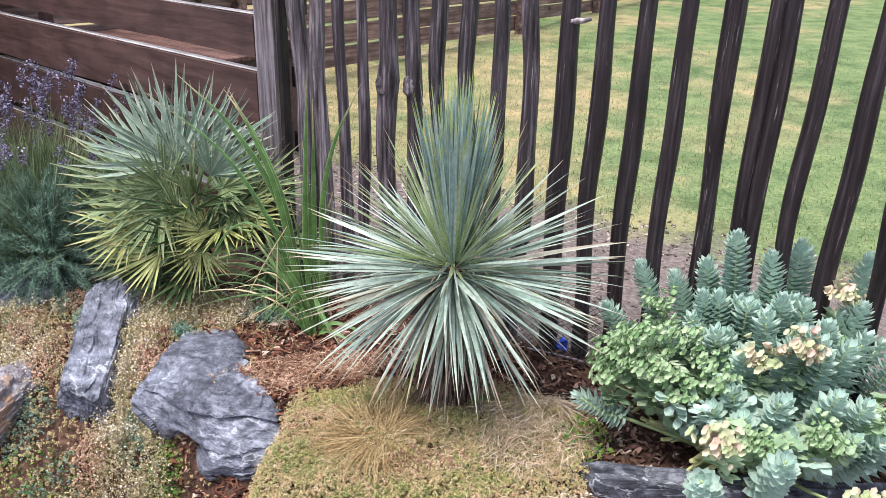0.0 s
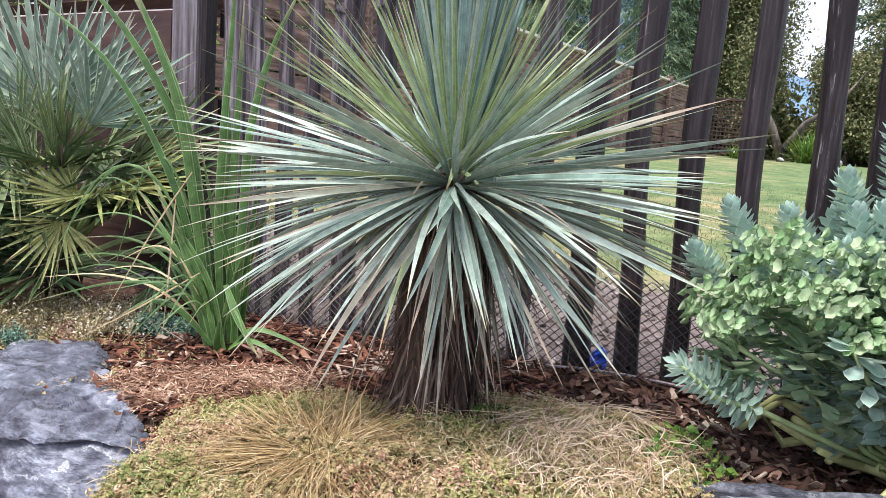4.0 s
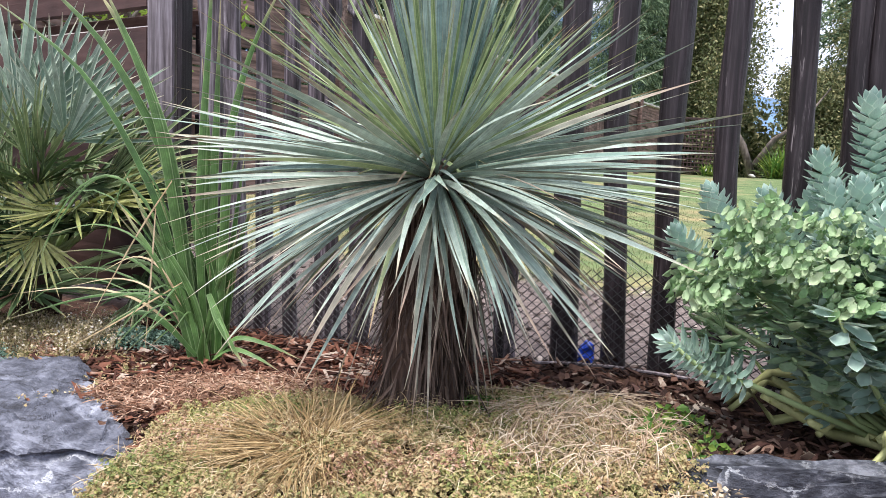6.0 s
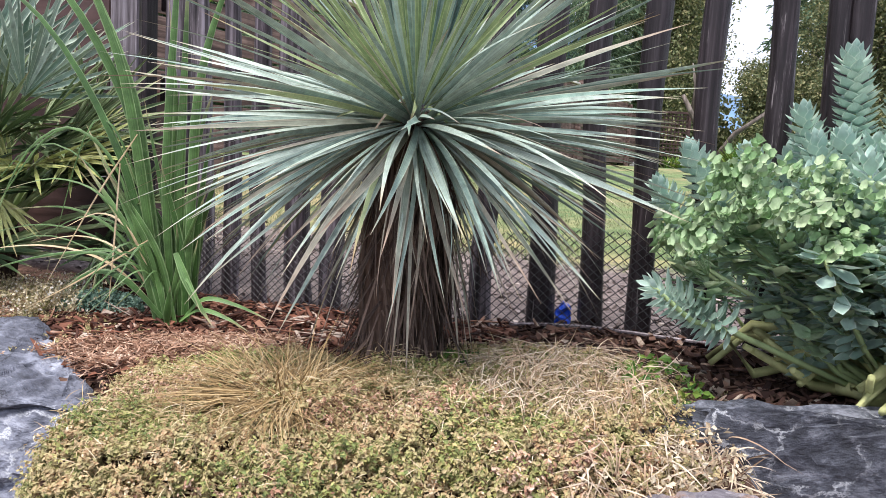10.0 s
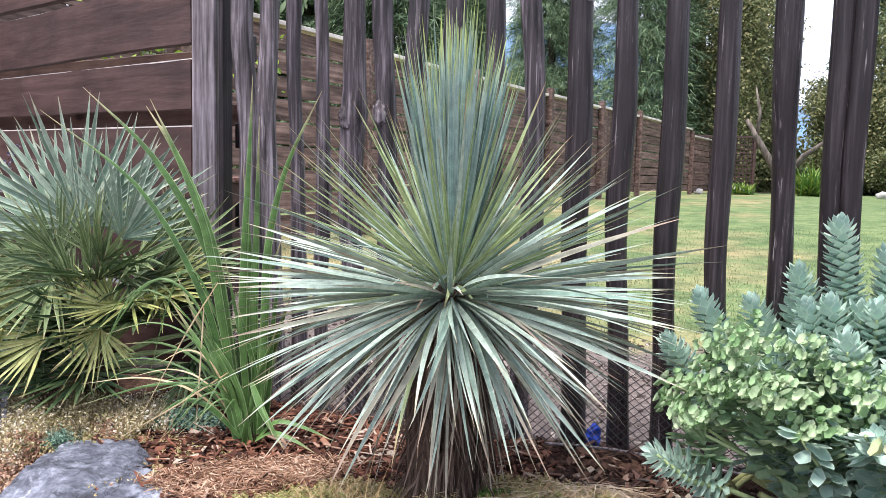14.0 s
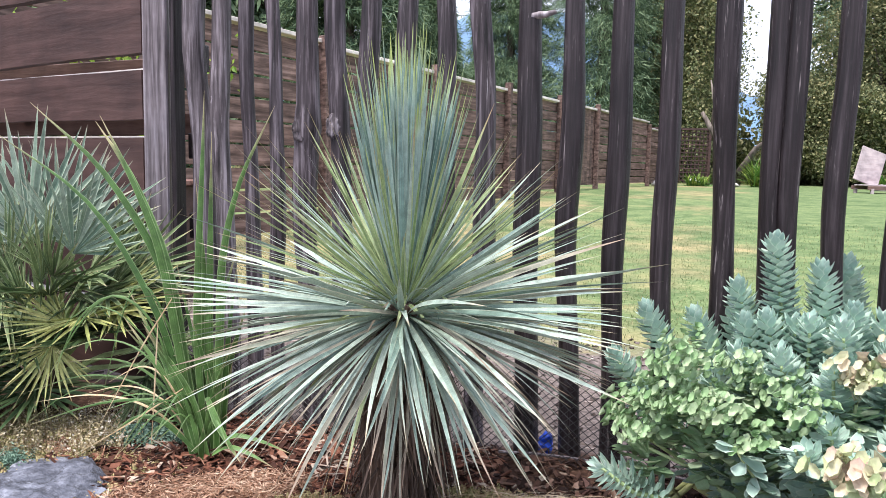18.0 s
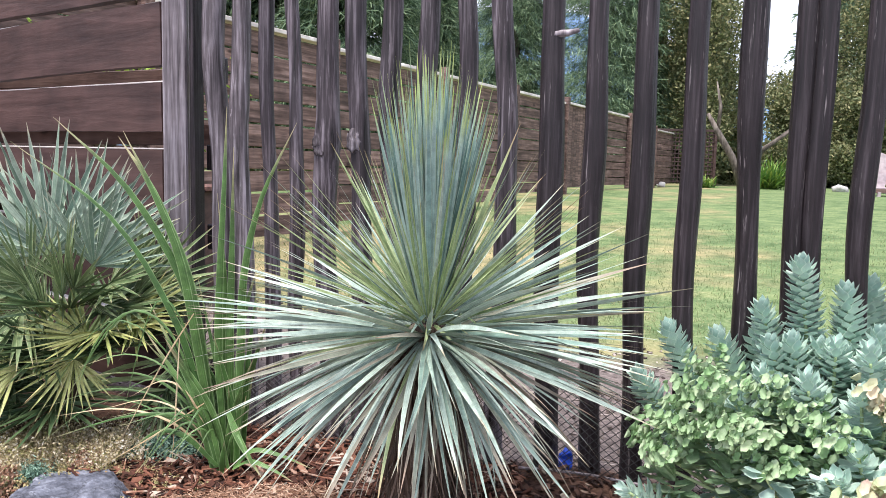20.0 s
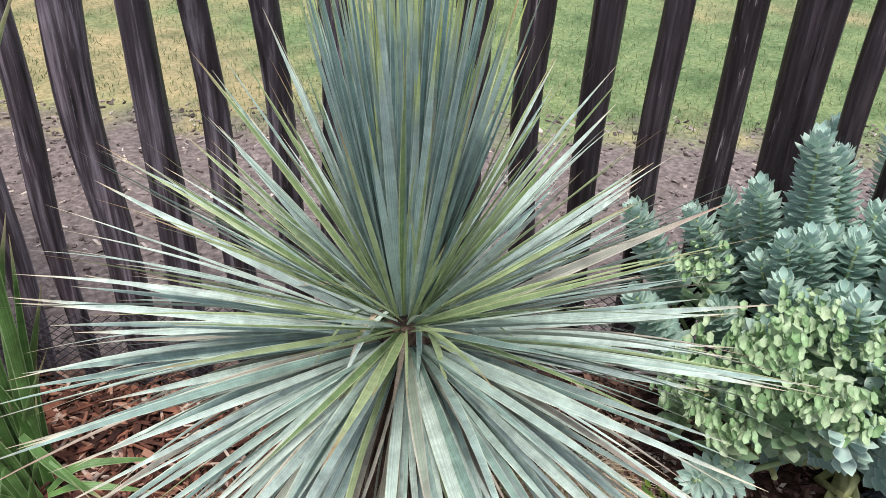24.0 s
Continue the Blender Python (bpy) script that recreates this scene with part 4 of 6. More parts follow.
for x, y, h in ((8.9, 19.9, 1.5), (12.2, 19.6, 0.9), (15.5, 19.0, 0.8), (17.5, 18.7, 0.7), (7.2, 20.4, 0.6)):
    n = 420
    az = rs.rand(n) * 6.283
    el = rs.uniform(0.2, 1.5, n)
    w = np.stack([np.cos(az) * np.cos(el), np.sin(az) * np.cos(el), np.sin(el)], 1)
    v, f, uv = strips(np.tile((x, y, float(height(x, y))), (n, 1)) + rs.randn(n, 3) * (0.12, 0.12, 0.0), w, np.tile((0, 0, 1.0), (n, 1)) + rs.randn(n, 3) * 0.1, rs.uniform(0.3, 0.75, n) * (0.5 + 0.5 * np.sin(el)) * h, 0.05, 0.3, 3)
    ob = put_mesh("border_plant", mesh_of("border_plant", v, f, M_WEED, uv))
    tagged(ob, "green leafy border plant at the far lawn edge", "plant", "border plants")

# Distant hillside; the blue of the haze is put into its colour.
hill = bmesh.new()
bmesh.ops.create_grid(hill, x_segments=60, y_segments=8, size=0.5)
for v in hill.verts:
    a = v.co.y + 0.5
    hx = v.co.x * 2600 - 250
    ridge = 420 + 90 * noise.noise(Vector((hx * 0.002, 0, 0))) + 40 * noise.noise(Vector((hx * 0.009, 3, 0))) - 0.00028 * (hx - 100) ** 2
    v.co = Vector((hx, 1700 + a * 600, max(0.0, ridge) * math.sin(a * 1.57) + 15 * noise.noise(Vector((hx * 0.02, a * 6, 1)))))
tagged(part("backdrop", hill, M_HILL, None, "", True), "wooded hillside in the distance, haze put into its blue colour", "hill", "", "structure")

# lawn blades where the camera passes nearest, the rest carried by the ground
n = 60000
s_ = np.random.rand(n) * 7.0 - 2.6
d_ = 1.35 + 6.5 * np.random.rand(n) ** 1.7
lx = FO[0] + FU[0] * s_ * (1 + d_ * 0.22) + FN[0] * d_ + 0.1 * d_
ly = FO[1] + FU[1] * s_ * (1 + d_ * 0.22) + FN[1] * d_
keep = d_ + 0.35 * np.sin(lx * 4.1) * np.sin(ly * 3.3 + lx) + 0.2 * np.random.randn(n) > 1.6
lx, ly = lx[keep], ly[keep]
n = len(lx)
w = np.stack([np.random.randn(n) * 0.45, np.random.randn(n) * 0.45, np.ones(n)], 1)
v, f, uv = strips(on_ground(lx, ly), w, np.random.randn(n, 3), np.random.uniform(0.014, 0.034, n), 0.004, np.random.uniform(0, 0.5, n), 2)
tagged(put_mesh("lawn_grass", mesh_of("lawn_grass", v, f, M_GRASS, uv)), "short yellowish green lawn grass, parched in patches", "grass", "", "stuff")

# ---- yucca ----
yucca = thing("yucca", (0.0, 0.06, 0.0), "blue-green spiky yucca rosette on a short shaggy trunk", "yucca")
part("trunk", tube([(0.0, 0, -0.05), (0.005, 0, 0.1), (-0.005, 0.01, 0.25), (0, 0, 0.4), (0, 0, 0.54)], [0.084, 0.082, 0.08, 0.074, 0.04], 16, 0.35), M_TRUNK, yucca, "brown fibrous trunk", True)
BENDS, WIDTHS = (0.0, 0.05, 0.12, 0.2, 0.3), (0.014, 0.021, 0.028, 0.035)
LEAF = [strips([(0, 0, 0)], [(0, 1, 0)], [(0, 0, 1)], 1.0, wd, bend, 9, 0.36, 0.2, 0.6) for bend in BENDS for wd in WIDTHS]
YUCCA_MATS = (M_YUCCA, M_YUCCA_G, M_YUCCA_D, M_YUCCA_S)
CURL = mesh_of("leaf", *LEAF[-1][:2], M_STRAW_P, LEAF[-1][2], True)
LEAF_ME = [[mesh_of("leaf", *vf[:2], mt, vf[2], True) for mt in YUCCA_MATS] for vf in LEAF]


def leaf_frame(base, az, el, roll=0.0):
    a = Vector((math.cos(az), math.sin(az), 0))
    d = a * math.cos(el) + Vector((0, 0, math.sin(el)))
    nn = -a * math.sin(el) + Vector((0, 0, math.cos(el)))
    s = d.cross(nn)
    m = Matrix((s, d, nn)).transposed().to_4x4()
    return Matrix.Translation(base) @ m @ Matrix.Rotation(roll, 4, "Y")


rng = random.Random(11)
GOLD = 2.399963
extra, made = [], 0
# upright heart, loose shoulder, broad skirt, a few hanging leaves: how many, elevation from and to, length from and to
for band, (count, e0, e1, l0, l1) in enumerate(((270, 90, 74, 0.36, 0.58), (180, 68, 20, 0.31, 0.45), (370, 22, -34, 0.4, 0.54), (64, -30, -66, 0.22, 0.37))):
    for i in range(count):
        u = (i + 0.5) / count
        el = radians(e0 + (e1 - e0) * u ** (0.8 if band == 0 else 1.0) + (rng.uniform(-2.5, 2.5) if band == 0 else rng.uniform(-10, 10)))
        ln = rng.uniform(l0, l1)
        az = (i + 41 * band) * GOLD + rng.uniform(-0.35, 0.35)
        if band == 0:
            bi, wi, mi = 0, rng.choice((1, 2, 3, 3)), 3
            ln *= 1.0 - 0.1 * u
        elif band == 1:
            bi, wi, mi = rng.choice((0, 0, 1, 2)), rng.choice((0, 0, 1, 1, 2)), (1 if rng.random() < 0.62 - 0.2 * u else 0)
            ln *= 1 + 0.14 * u
        elif band == 2:
            bi, wi = (rng.choice((1, 2, 2, 3)) if u < 0.45 else rng.choice((2, 2, 3, 4))), rng.choice((0, 1, 2, 2, 3))
            ln *= 1 - 0.2 * u * u
            mi = 0 if rng.random() < 0.93 - 0.3 * u else (2 if rng.random() < 0.7 + 0.3 * u else 1)
        else:
            bi, wi, mi = rng.choice((1, 2, 3, 4)), rng.choice((0, 1, 1)), (0 if rng.random() < 0.4 * (1 - u) else 2)
        z = (0.595, 0.575, 0.53, 0.5)[band] - 0.03 * u
        r = (0.01, 0.026, 0.04, 0.045)[band] + 0.012 * u
        m = leaf_frame((r * math.cos(az), r * math.sin(az), z), az, el, rng.uniform(-1.0, 1.0)) @ Matrix.Scale(ln, 4)
        if band == 3 and i % 4 == 0:  # long dead leaves that hang almost to the soil
            el, ln, bi, wi, mi = radians(rng.uniform(-80, -66)), rng.uniform(0.42, 0.52), 1, 0, 2
            m = leaf_frame((r * math.cos(az), r * math.sin(az), z), az, el, rng.uniform(-1.0, 1.0)) @ Matrix.Scale(ln, 4)
        k = bi * len(WIDTHS) + wi
        made += 1
        if made % 15 < 5:
            put_mesh("leaf", LEAF_ME[k][mi], yucca, "", m)
        else:
            extra.append((m, k, mi))
# short curled leaves round the heart, some of them scorched brown
for i in range(26):
    az = i * GOLD
    k = 4 * len(WIDTHS) + 3
    m = leaf_frame((0.045 * math.cos(az), 0.045 * math.sin(az), rng.uniform(0.54, 0.595)), az, radians(rng.uniform(0, 48)), rng.uniform(-0.7, 0.7)) @ Matrix.Diagonal((rng.uniform(0.2, 0.34), rng.uniform(0.06, 0.12), 0.3, 1))
    put_mesh("leaf", CURL if i % 6 == 1 else LEAF_ME[k][0 if i % 3 == 0 else 1], yucca, "scorched brown short leaf" if i % 6 == 1 else "", m)
M_YUCCA_I = leafy("yucca leaf among others", (0.2, 0.3, 0.255), (0.5, 0.57, 0.45), (0.44, 0.38, 0.27), (0.46, 0.55, 0.48), 0.36, 0.26, True, 0.88, 0.91, 0.05, 0.38)
M_YUCCA_J = leafy("greener yucca leaf among others", (0.185, 0.275, 0.115), (0.5, 0.55, 0.29), (0.4, 0.28, 0.16), (0.38, 0.46, 0.24), 0.38, 0.2, True, 0.82, 0.88, 0.18)
M_YUCCA_K = leafy("drying yucca leaf among others", (0.26, 0.31, 0.24), (0.46, 0.43, 0.34), (0.34, 0.24, 0.18), (0.4, 0.35, 0.28), 0.5, 0.22, True, 0.8, 0.7, 0.1)
M_YUCCA_T = leafy("upright yucca leaf among others", (0.17, 0.285, 0.265), (0.46, 0.56, 0.48), (0.45, 0.54, 0.17), (0.38, 0.5, 0.46), 0.38, 0.28, True, 0.86, 0.86, 0.14)
for kind, mat in enumerate((M_YUCCA_I, M_YUCCA_J, M_YUCCA_K, M_YUCCA_T)):
    ev, ef, eu, o = [], [], [], 0
    for m, k, mi in extra:
        if mi != kind:
            continue
        v, f, uv = LEAF[k]
        ev.append(v @ np.array(m.to_3x3()).T + np.array(m.translation))
        ef.append(f + o)
        eu.append(uv)
        o += len(v)
    ob = put_mesh("leaves", mesh_of("leaves", np.concatenate(ev), np.concatenate(ef), mat, np.concatenate(eu), True), yucca)
    ob["kind"] = "stuff"
# dead leaves folded down against the trunk
n = 1500
rs = np.random.RandomState(8)
az = rs.rand(n) * 6.283
z0 = rs.uniform(0.08, 0.5, n)
el = np.radians(rs.uniform(-95, -80, n))
rad = 0.06 + 0.034 * rs.rand(n) ** 2
out = np.stack([np.cos(az), np.sin(az), 0 * az], 1)
w = out * np.cos(el)[:, None] + np.array((0, 0, 1.0)) * np.sin(el)[:, None] + rs.randn(n, 3) * 0.22
v, f, uv = strips(out * rad[:, None] + np.array((0, 0, 1.0)) * z0[:, None], w, out, np.minimum(rs.uniform(0.05, 0.2, n), z0 + 0.02), rs.uniform(0.003, 0.008, n), rs.uniform(-0.2, 0.2, n), 6, 0.3, 0.2, 0.7)
ob = put_mesh("dry_skirt", mesh_of("dry_skirt", v, f, M_SKIRT, uv), yucca, "hanging dead brown leaves")
ob["kind"] = "stuff"

# ---- fan palm ----
palm = thing("fan_palm", (-1.22, 0.84, 0.0), "bushy fan palm with blue-green and yellowed fronds", "palm")
part("trunk", tube([(0, 0, -0.05), (0.02, 0, 0.12), (0, 0.02, 0.28)], [0.06, 0.065, 0.045], 12, 0.4), M_TRUNK, palm, "short shaggy trunk", True)


def fan(n, spread, seed, mat, lift, droop):
    """One pleated fan of pointed fingers, nearly in a plane, cupped by lift."""
    rs = np.random.RandomState(seed)
    ph = np.linspace(-spread, spread, n) + rs.randn(n) * 0.03
    w = np.stack([np.sin(ph), np.cos(ph), lift + 0.12 * rs.randn(n)], 1)
    ln = (0.3 + 0.085 * np.cos(ph)) * rs.uniform(0.84, 1.08, n)
    v, f, uv = strips(np.zeros((n, 3)), w, np.tile((0, 0, 1.0), (n, 1)) + rs.randn(n, 3) * 0.4, ln, 0.0195, rs.uniform(-0.03, 0.06, n) + droop, 8, 0.42, 0.34, 0.12)
    return mesh_of("fan", v, f, mat, uv, True)


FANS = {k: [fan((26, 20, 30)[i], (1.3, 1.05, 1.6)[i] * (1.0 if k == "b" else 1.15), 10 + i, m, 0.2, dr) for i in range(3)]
        for k, m, dr in (("b", M_PALM, 0.0), ("g", M_PALM_G, 0.02), ("y", M_PALM_Y, 0.05), ("d", M_PALM_SHADE, 0.05))}
EYE = (0.45, -0.8, 0.42)
FRONDS = [  # hub, way of the middle finger, way of the face, size, kind, which fan
    ((0.025, -0.12, 0.59), (-0.2, 0.1, 1.0), EYE, 1.05, "b", 2), ((0.08, -0.03, 0.57), (0.3, 0.25, 1.0), (0.3, -0.9, 0.3), 1.0, "b", 0), ((-0.05, -0.1, 0.55), (-0.75, 0.1, 0.75), EYE, 1.0, "b", 1),
    ((0.16, -0.12, 0.555), (0.45, 0.0, 0.9), EYE, 0.8, "b", 1), ((-0.08, -0.16, 0.5), (-0.95, -0.1, 0.28), (0.3, -0.6, 0.75), 0.98, "g", 0), ((0.29, -0.04, 0.49), (0.8, 0.1, 0.6), EYE, 0.72, "g", 1),
    ((0.1, -0.2, 0.47), (0.1, -0.5, 0.75), (0.3, -0.5, 0.8), 0.7, "g", 1), ((0.2, -0.1, 0.5), (0.75, -0.2, 0.35), (0.2, -0.5, 0.8), 0.75, "g", 0), ((-0.02, -0.2, 0.43), (-0.8, -0.4, 0.1), (0.2, -0.6, 0.8), 0.85, "g", 2),
    ((-0.143, -0.22, 0.341), (-0.9, -0.15, 0.25), (0.3, -0.7, 0.65), 0.66, "y", 2), ((0.235, -0.22, 0.377), (0.5, -0.4, -0.05), (0.3, -0.55, 0.8), 0.54, "y", 2), ((0.19, -0.24, 0.36), (-0.7, -0.3, 0.2), (0.3, -0.55, 0.8), 0.5, "y", 1),
    ((-0.01, -0.26, 0.264), (-0.75, -0.3, -0.25), (0.3, -0.7, 0.6), 0.6, "y", 1), ((0.158, -0.26, 0.298), (-0.1, -0.4, -0.7), (0.4, -0.85, 0.35), 0.48, "y", 1), ((0.3, -0.16, 0.4), (0.9, -0.2, 0.12), (0.2, -0.6, 0.75), 0.62, "y", 1),
    ((0.26, -0.12, 0.43), (0.8, -0.3, 0.3), (0.2, -0.6, 0.75), 0.7, "g", 1), ((-0.02, -0.16, 0.5), (-0.4, -0.35, 0.6), EYE, 0.62, "g", 0), ((0.12, -0.17, 0.49), (0.45, -0.35, 0.5), EYE, 0.6, "g", 0),
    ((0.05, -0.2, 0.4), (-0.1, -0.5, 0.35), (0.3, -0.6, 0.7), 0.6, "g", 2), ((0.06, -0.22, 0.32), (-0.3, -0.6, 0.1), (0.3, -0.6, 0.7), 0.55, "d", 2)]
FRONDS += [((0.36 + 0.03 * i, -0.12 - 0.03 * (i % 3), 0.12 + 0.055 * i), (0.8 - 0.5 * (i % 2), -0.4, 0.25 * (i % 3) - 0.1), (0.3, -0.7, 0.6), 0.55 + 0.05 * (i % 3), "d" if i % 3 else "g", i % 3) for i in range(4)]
rng = random.Random(9)
# Low inner fronds, kind d: the crown's inner shade is in their colour.
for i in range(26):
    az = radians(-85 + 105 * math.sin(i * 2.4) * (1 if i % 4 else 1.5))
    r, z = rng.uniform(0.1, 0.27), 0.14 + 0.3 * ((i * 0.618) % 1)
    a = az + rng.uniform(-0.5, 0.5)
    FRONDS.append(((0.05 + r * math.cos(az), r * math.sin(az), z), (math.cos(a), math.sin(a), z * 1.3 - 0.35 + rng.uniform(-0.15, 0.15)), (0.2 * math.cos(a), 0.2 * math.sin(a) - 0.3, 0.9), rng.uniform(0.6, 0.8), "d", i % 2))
for hub, way, face, size, kind, which in FRONDS:
    d, nn = Vector(way).normalized(), Vector(face)
    nn = (nn - d * nn.dot(d)).normalized()
    m = Matrix.Translation(hub) @ Matrix((d.cross(nn), d, nn)).transposed().to_4x4() @ Matrix.Scale(size, 4)
    x, y, z = hub
    fr = part("frond", tube([(0, 0, 0.12), (x * 0.5, y * 0.5, 0.12 + (z - 0.12) * 0.62), (x, y, z)], [0.012, 0.009, 0.006], 6), M_STEM, palm)
    put_mesh("fan", FANS[kind][which], fr, "", m)

# ---- sword-leaved clump ----
iris = thing("sword_leaf_clump", (-0.585, 0.51, 0.01), "clump of long bright green sword-shaped leaves, some bent over", "plant")


def blade(pts, width, mat=None, face=(0.25, -0.9, 0.3), k=16, label=""):
    """One creased sword leaf along a smooth line through the given points."""
    P = np.array(pts, float) - np.array(iris.location)
    Q = np.concatenate([[2 * P[0] - P[1]], P, [2 * P[-1] - P[-2]]])
    c = []
    for u in np.linspace(0, len(P) - 1.0001, k + 1):
        i, t = int(u), u - int(u)
        a, b, d, e = Q[i:i + 4]
        c.append(0.5 * (2 * b + (d - a) * t + (2 * a - 5 * b + 4 * d - e) * t * t + (3 * b - a - 3 * d + e) * t ** 3))
    c = np.array(c)
    tan = unit(np.gradient(c, axis=0))
    side = unit(np.cross(tan, np.array(face, float)))
    nrm = np.cross(side, tan)
    t = np.linspace(0, 1, k + 1)
    w = 0.86 * width * np.where(t < 0.3, 0.62 + 0.38 * t / 0.3, np.maximum(1 - ((np.clip(t - 0.3, 0, 1)) / 0.7) ** 1.7, 0.03))
    v = np.stack([c + side * (a * w / 2)[:, None] + nrm * ((1 - abs(a)) * 0.18 * w)[:, None] for a in (-1, 0, 1)], 1)
    uv = np.stack([np.stack([np.full(k + 1, j / 2), t], 1) for j in range(3)], 1)
    idx = np.arange((k + 1) * 3).reshape(k + 1, 3)
    f = np.stack([idx[:-1, :-1], idx[:-1, 1:], idx[1:, 1:], idx[1:, :-1]], -1).reshape(-1, 4)
    put_mesh("blade", mesh_of("blade", v.reshape(-1, 3), f, mat or M_IRIS, uv.reshape(-1, 2), True), iris, label)


blade([(-0.6, 0.5, 0.01), (-0.642, 0.5, 0.24), (-0.69, 0.5, 0.55), (-0.785, 0.5, 0.8), (-0.88, 0.5, 0.95)], 0.038)
blade([(-0.61, 0.5, 0.01), (-0.65, 0.48, 0.3), (-0.7, 0.47, 0.6), (-0.77, 0.46, 0.8), (-0.85, 0.46, 0.965)], 0.028)
blade([(-0.6, 0.52, 0.01), (-0.655, 0.52, 0.3), (-0.715, 0.52, 0.55), (-0.87, 0.52, 0.81), (-1.07, 0.52, 1.0)], 0.032)
blade([(-0.61, 0.49, 0.01), (-0.66, 0.48, 0.25), (-0.735, 0.48, 0.47), (-0.9, 0.48, 0.73), (-1.17, 0.48, 0.93)], 0.023)
blade([(-0.59, 0.51, 0.01), (-0.61, 0.51, 0.3), (-0.606, 0.51, 0.55), (-0.592, 0.51, 0.82), (-0.583, 0.51, 1.04)], 0.027)
blade([(-0.57, 0.53, 0.01), (-0.585, 0.53, 0.3), (-0.578, 0.53, 0.6), (-0.57, 0.53, 0.93)], 0.03)
blade([(-0.585, 0.54, 0.01), (-0.6, 0.54, 0.3), (-0.6, 0.54, 0.55), (-0.62, 0.54, 0.8)], 0.022)
blade([(-0.56, 0.5, 0.01), (-0.545, 0.5, 0.33), (-0.535, 0.5, 0.57), (-0.485, 0.5, 0.79), (-0.385, 0.49, 1.0)], 0.028)
blade([(-0.57, 0.52, 0.01), (-0.56, 0.52, 0.25), (-0.54, 0.52, 0.45), (-0.5, 0.52, 0.6)], 0.026)
blade([(-0.62, 0.48, 0.02), (-0.69, 0.46, 0.34), (-0.78, 0.45, 0.465), (-0.86, 0.44, 0.455), (-0.95, 0.43, 0.33), (-1.06, 0.42, 0.12)], 0.008)
blade([(-0.62, 0.47, 0.02), (-0.7, 0.45, 0.37), (-0.8, 0.44, 0.475), (-0.89, 0.42, 0.43), (-0.955, 0.41, 0.3), (-1.0, 0.4, 0.12)], 0.007)
blade([(-0.6, 0.48, 0.03), (-0.7, 0.46, 0.165), (-0.85, 0.44, 0.175), (-1.06, 0.42, 0.11)], 0.011)
blade([(-0.6, 0.46, 0.03), (-0.68, 0.44, 0.12), (-0.75, 0.43, 0.14), (-0.82, 0.42, 0.1)], 0.018)
blade([(-0.61, 0.5, 0.02), (-0.7, 0.5, 0.2), (-0.83, 0.5, 0.28), (-1.0, 0.5, 0.27)], 0.01)
blade([(-0.57, 0.46, 0.19), (-0.525, 0.43, 0.11), (-0.46, 0.4, 0.025)], 0.024, None, (0.2, -0.7, 0.7))
blade([(-0.585, 0.45, 0.02), (-0.58, 0.44, 0.06), (-0.572, 0.43, 0.115)], 0.022)
blade([(-0.56, 0.48, 0.02), (-0.5, 0.46, 0.08), (-0.42, 0.45, 0.072), (-0.33, 0.45, 0.035)], 0.02, None, (0.0, -0.5, 0.85))
blade([(-0.56, 0.47, 0.02), (-0.5, 0.43, 0.06), (-0.43, 0.4, 0.05), (-0.37, 0.39, 0.02)], 0.018, None, (0.0, -0.5, 0.85))
for q in (((-0.66, 0.45, 0.47), (-0.75, 0.44, 0.32), (-0.885, 0.42, 0.06)), ((-0.63, 0.44, 0.22), (-0.78, 0.42, 0.12), (-0.93, 0.4, 0.03)), ((-0.7, 0.45, 0.4), (-0.71, 0.44, 0.2), (-0.72, 0.43, 0.03))):
    blade(q, 0.005, M_STRAW, label="dry straw-coloured leaf")
rng = random.Random(21)
for i in range(18):
    h = rng.uniform(0.2, 0.56)
    x0, lean, yy = rng.uniform(-0.635, -0.54), rng.uniform(-0.6, 0.3), rng.uniform(0.46, 0.56)
    blade([(x0, yy, 0.01), (x0 + lean * h * 0.3, yy, h * 0.5), (x0 + lean * h, yy + rng.uniform(-0.04, 0.04), h)], rng.uniform(0.015, 0.028), None, (rng.uniform(-0.3, 0.6), -0.9, 0.3), 12)
for i in range(10):
    dx, top, end = rng.uniform(-0.56, -0.16), rng.uniform(0.18, 0.5), rng.uniform(0.05, 0.4)
    yy = rng.uniform(0.42, 0.52)
    blade([(-0.6, 0.49, 0.02), (-0.61 + dx * 0.25, yy, top * 0.8), (-0.61 + dx * 0.6, yy, top), (-0.61 + dx, yy - 0.02, min(end, top * 0.9))], rng.uniform(0.004, 0.0085), M_STRAW if i % 4 == 0 else None, (rng.uniform(-0.2, 0.5), -0.7, 0.6), 14)
for i in range(12):
    a, ln = radians(rng.uniform(140, 300)), rng.uniform(0.16, 0.4)
    dx, dy = math.cos(a) * ln, math.sin(a) * ln * 0.5
    blade([(-0.59, 0.49, 0.02), (-0.59 + dx * 0.4, 0.49 + dy * 0.4, ln * 0.55), (-0.59 + dx, 0.49 + dy, ln * rng.uniform(0.1, 0.55))], rng.uniform(0.005, 0.009), None, (0.2, -0.6, 0.7), 12)

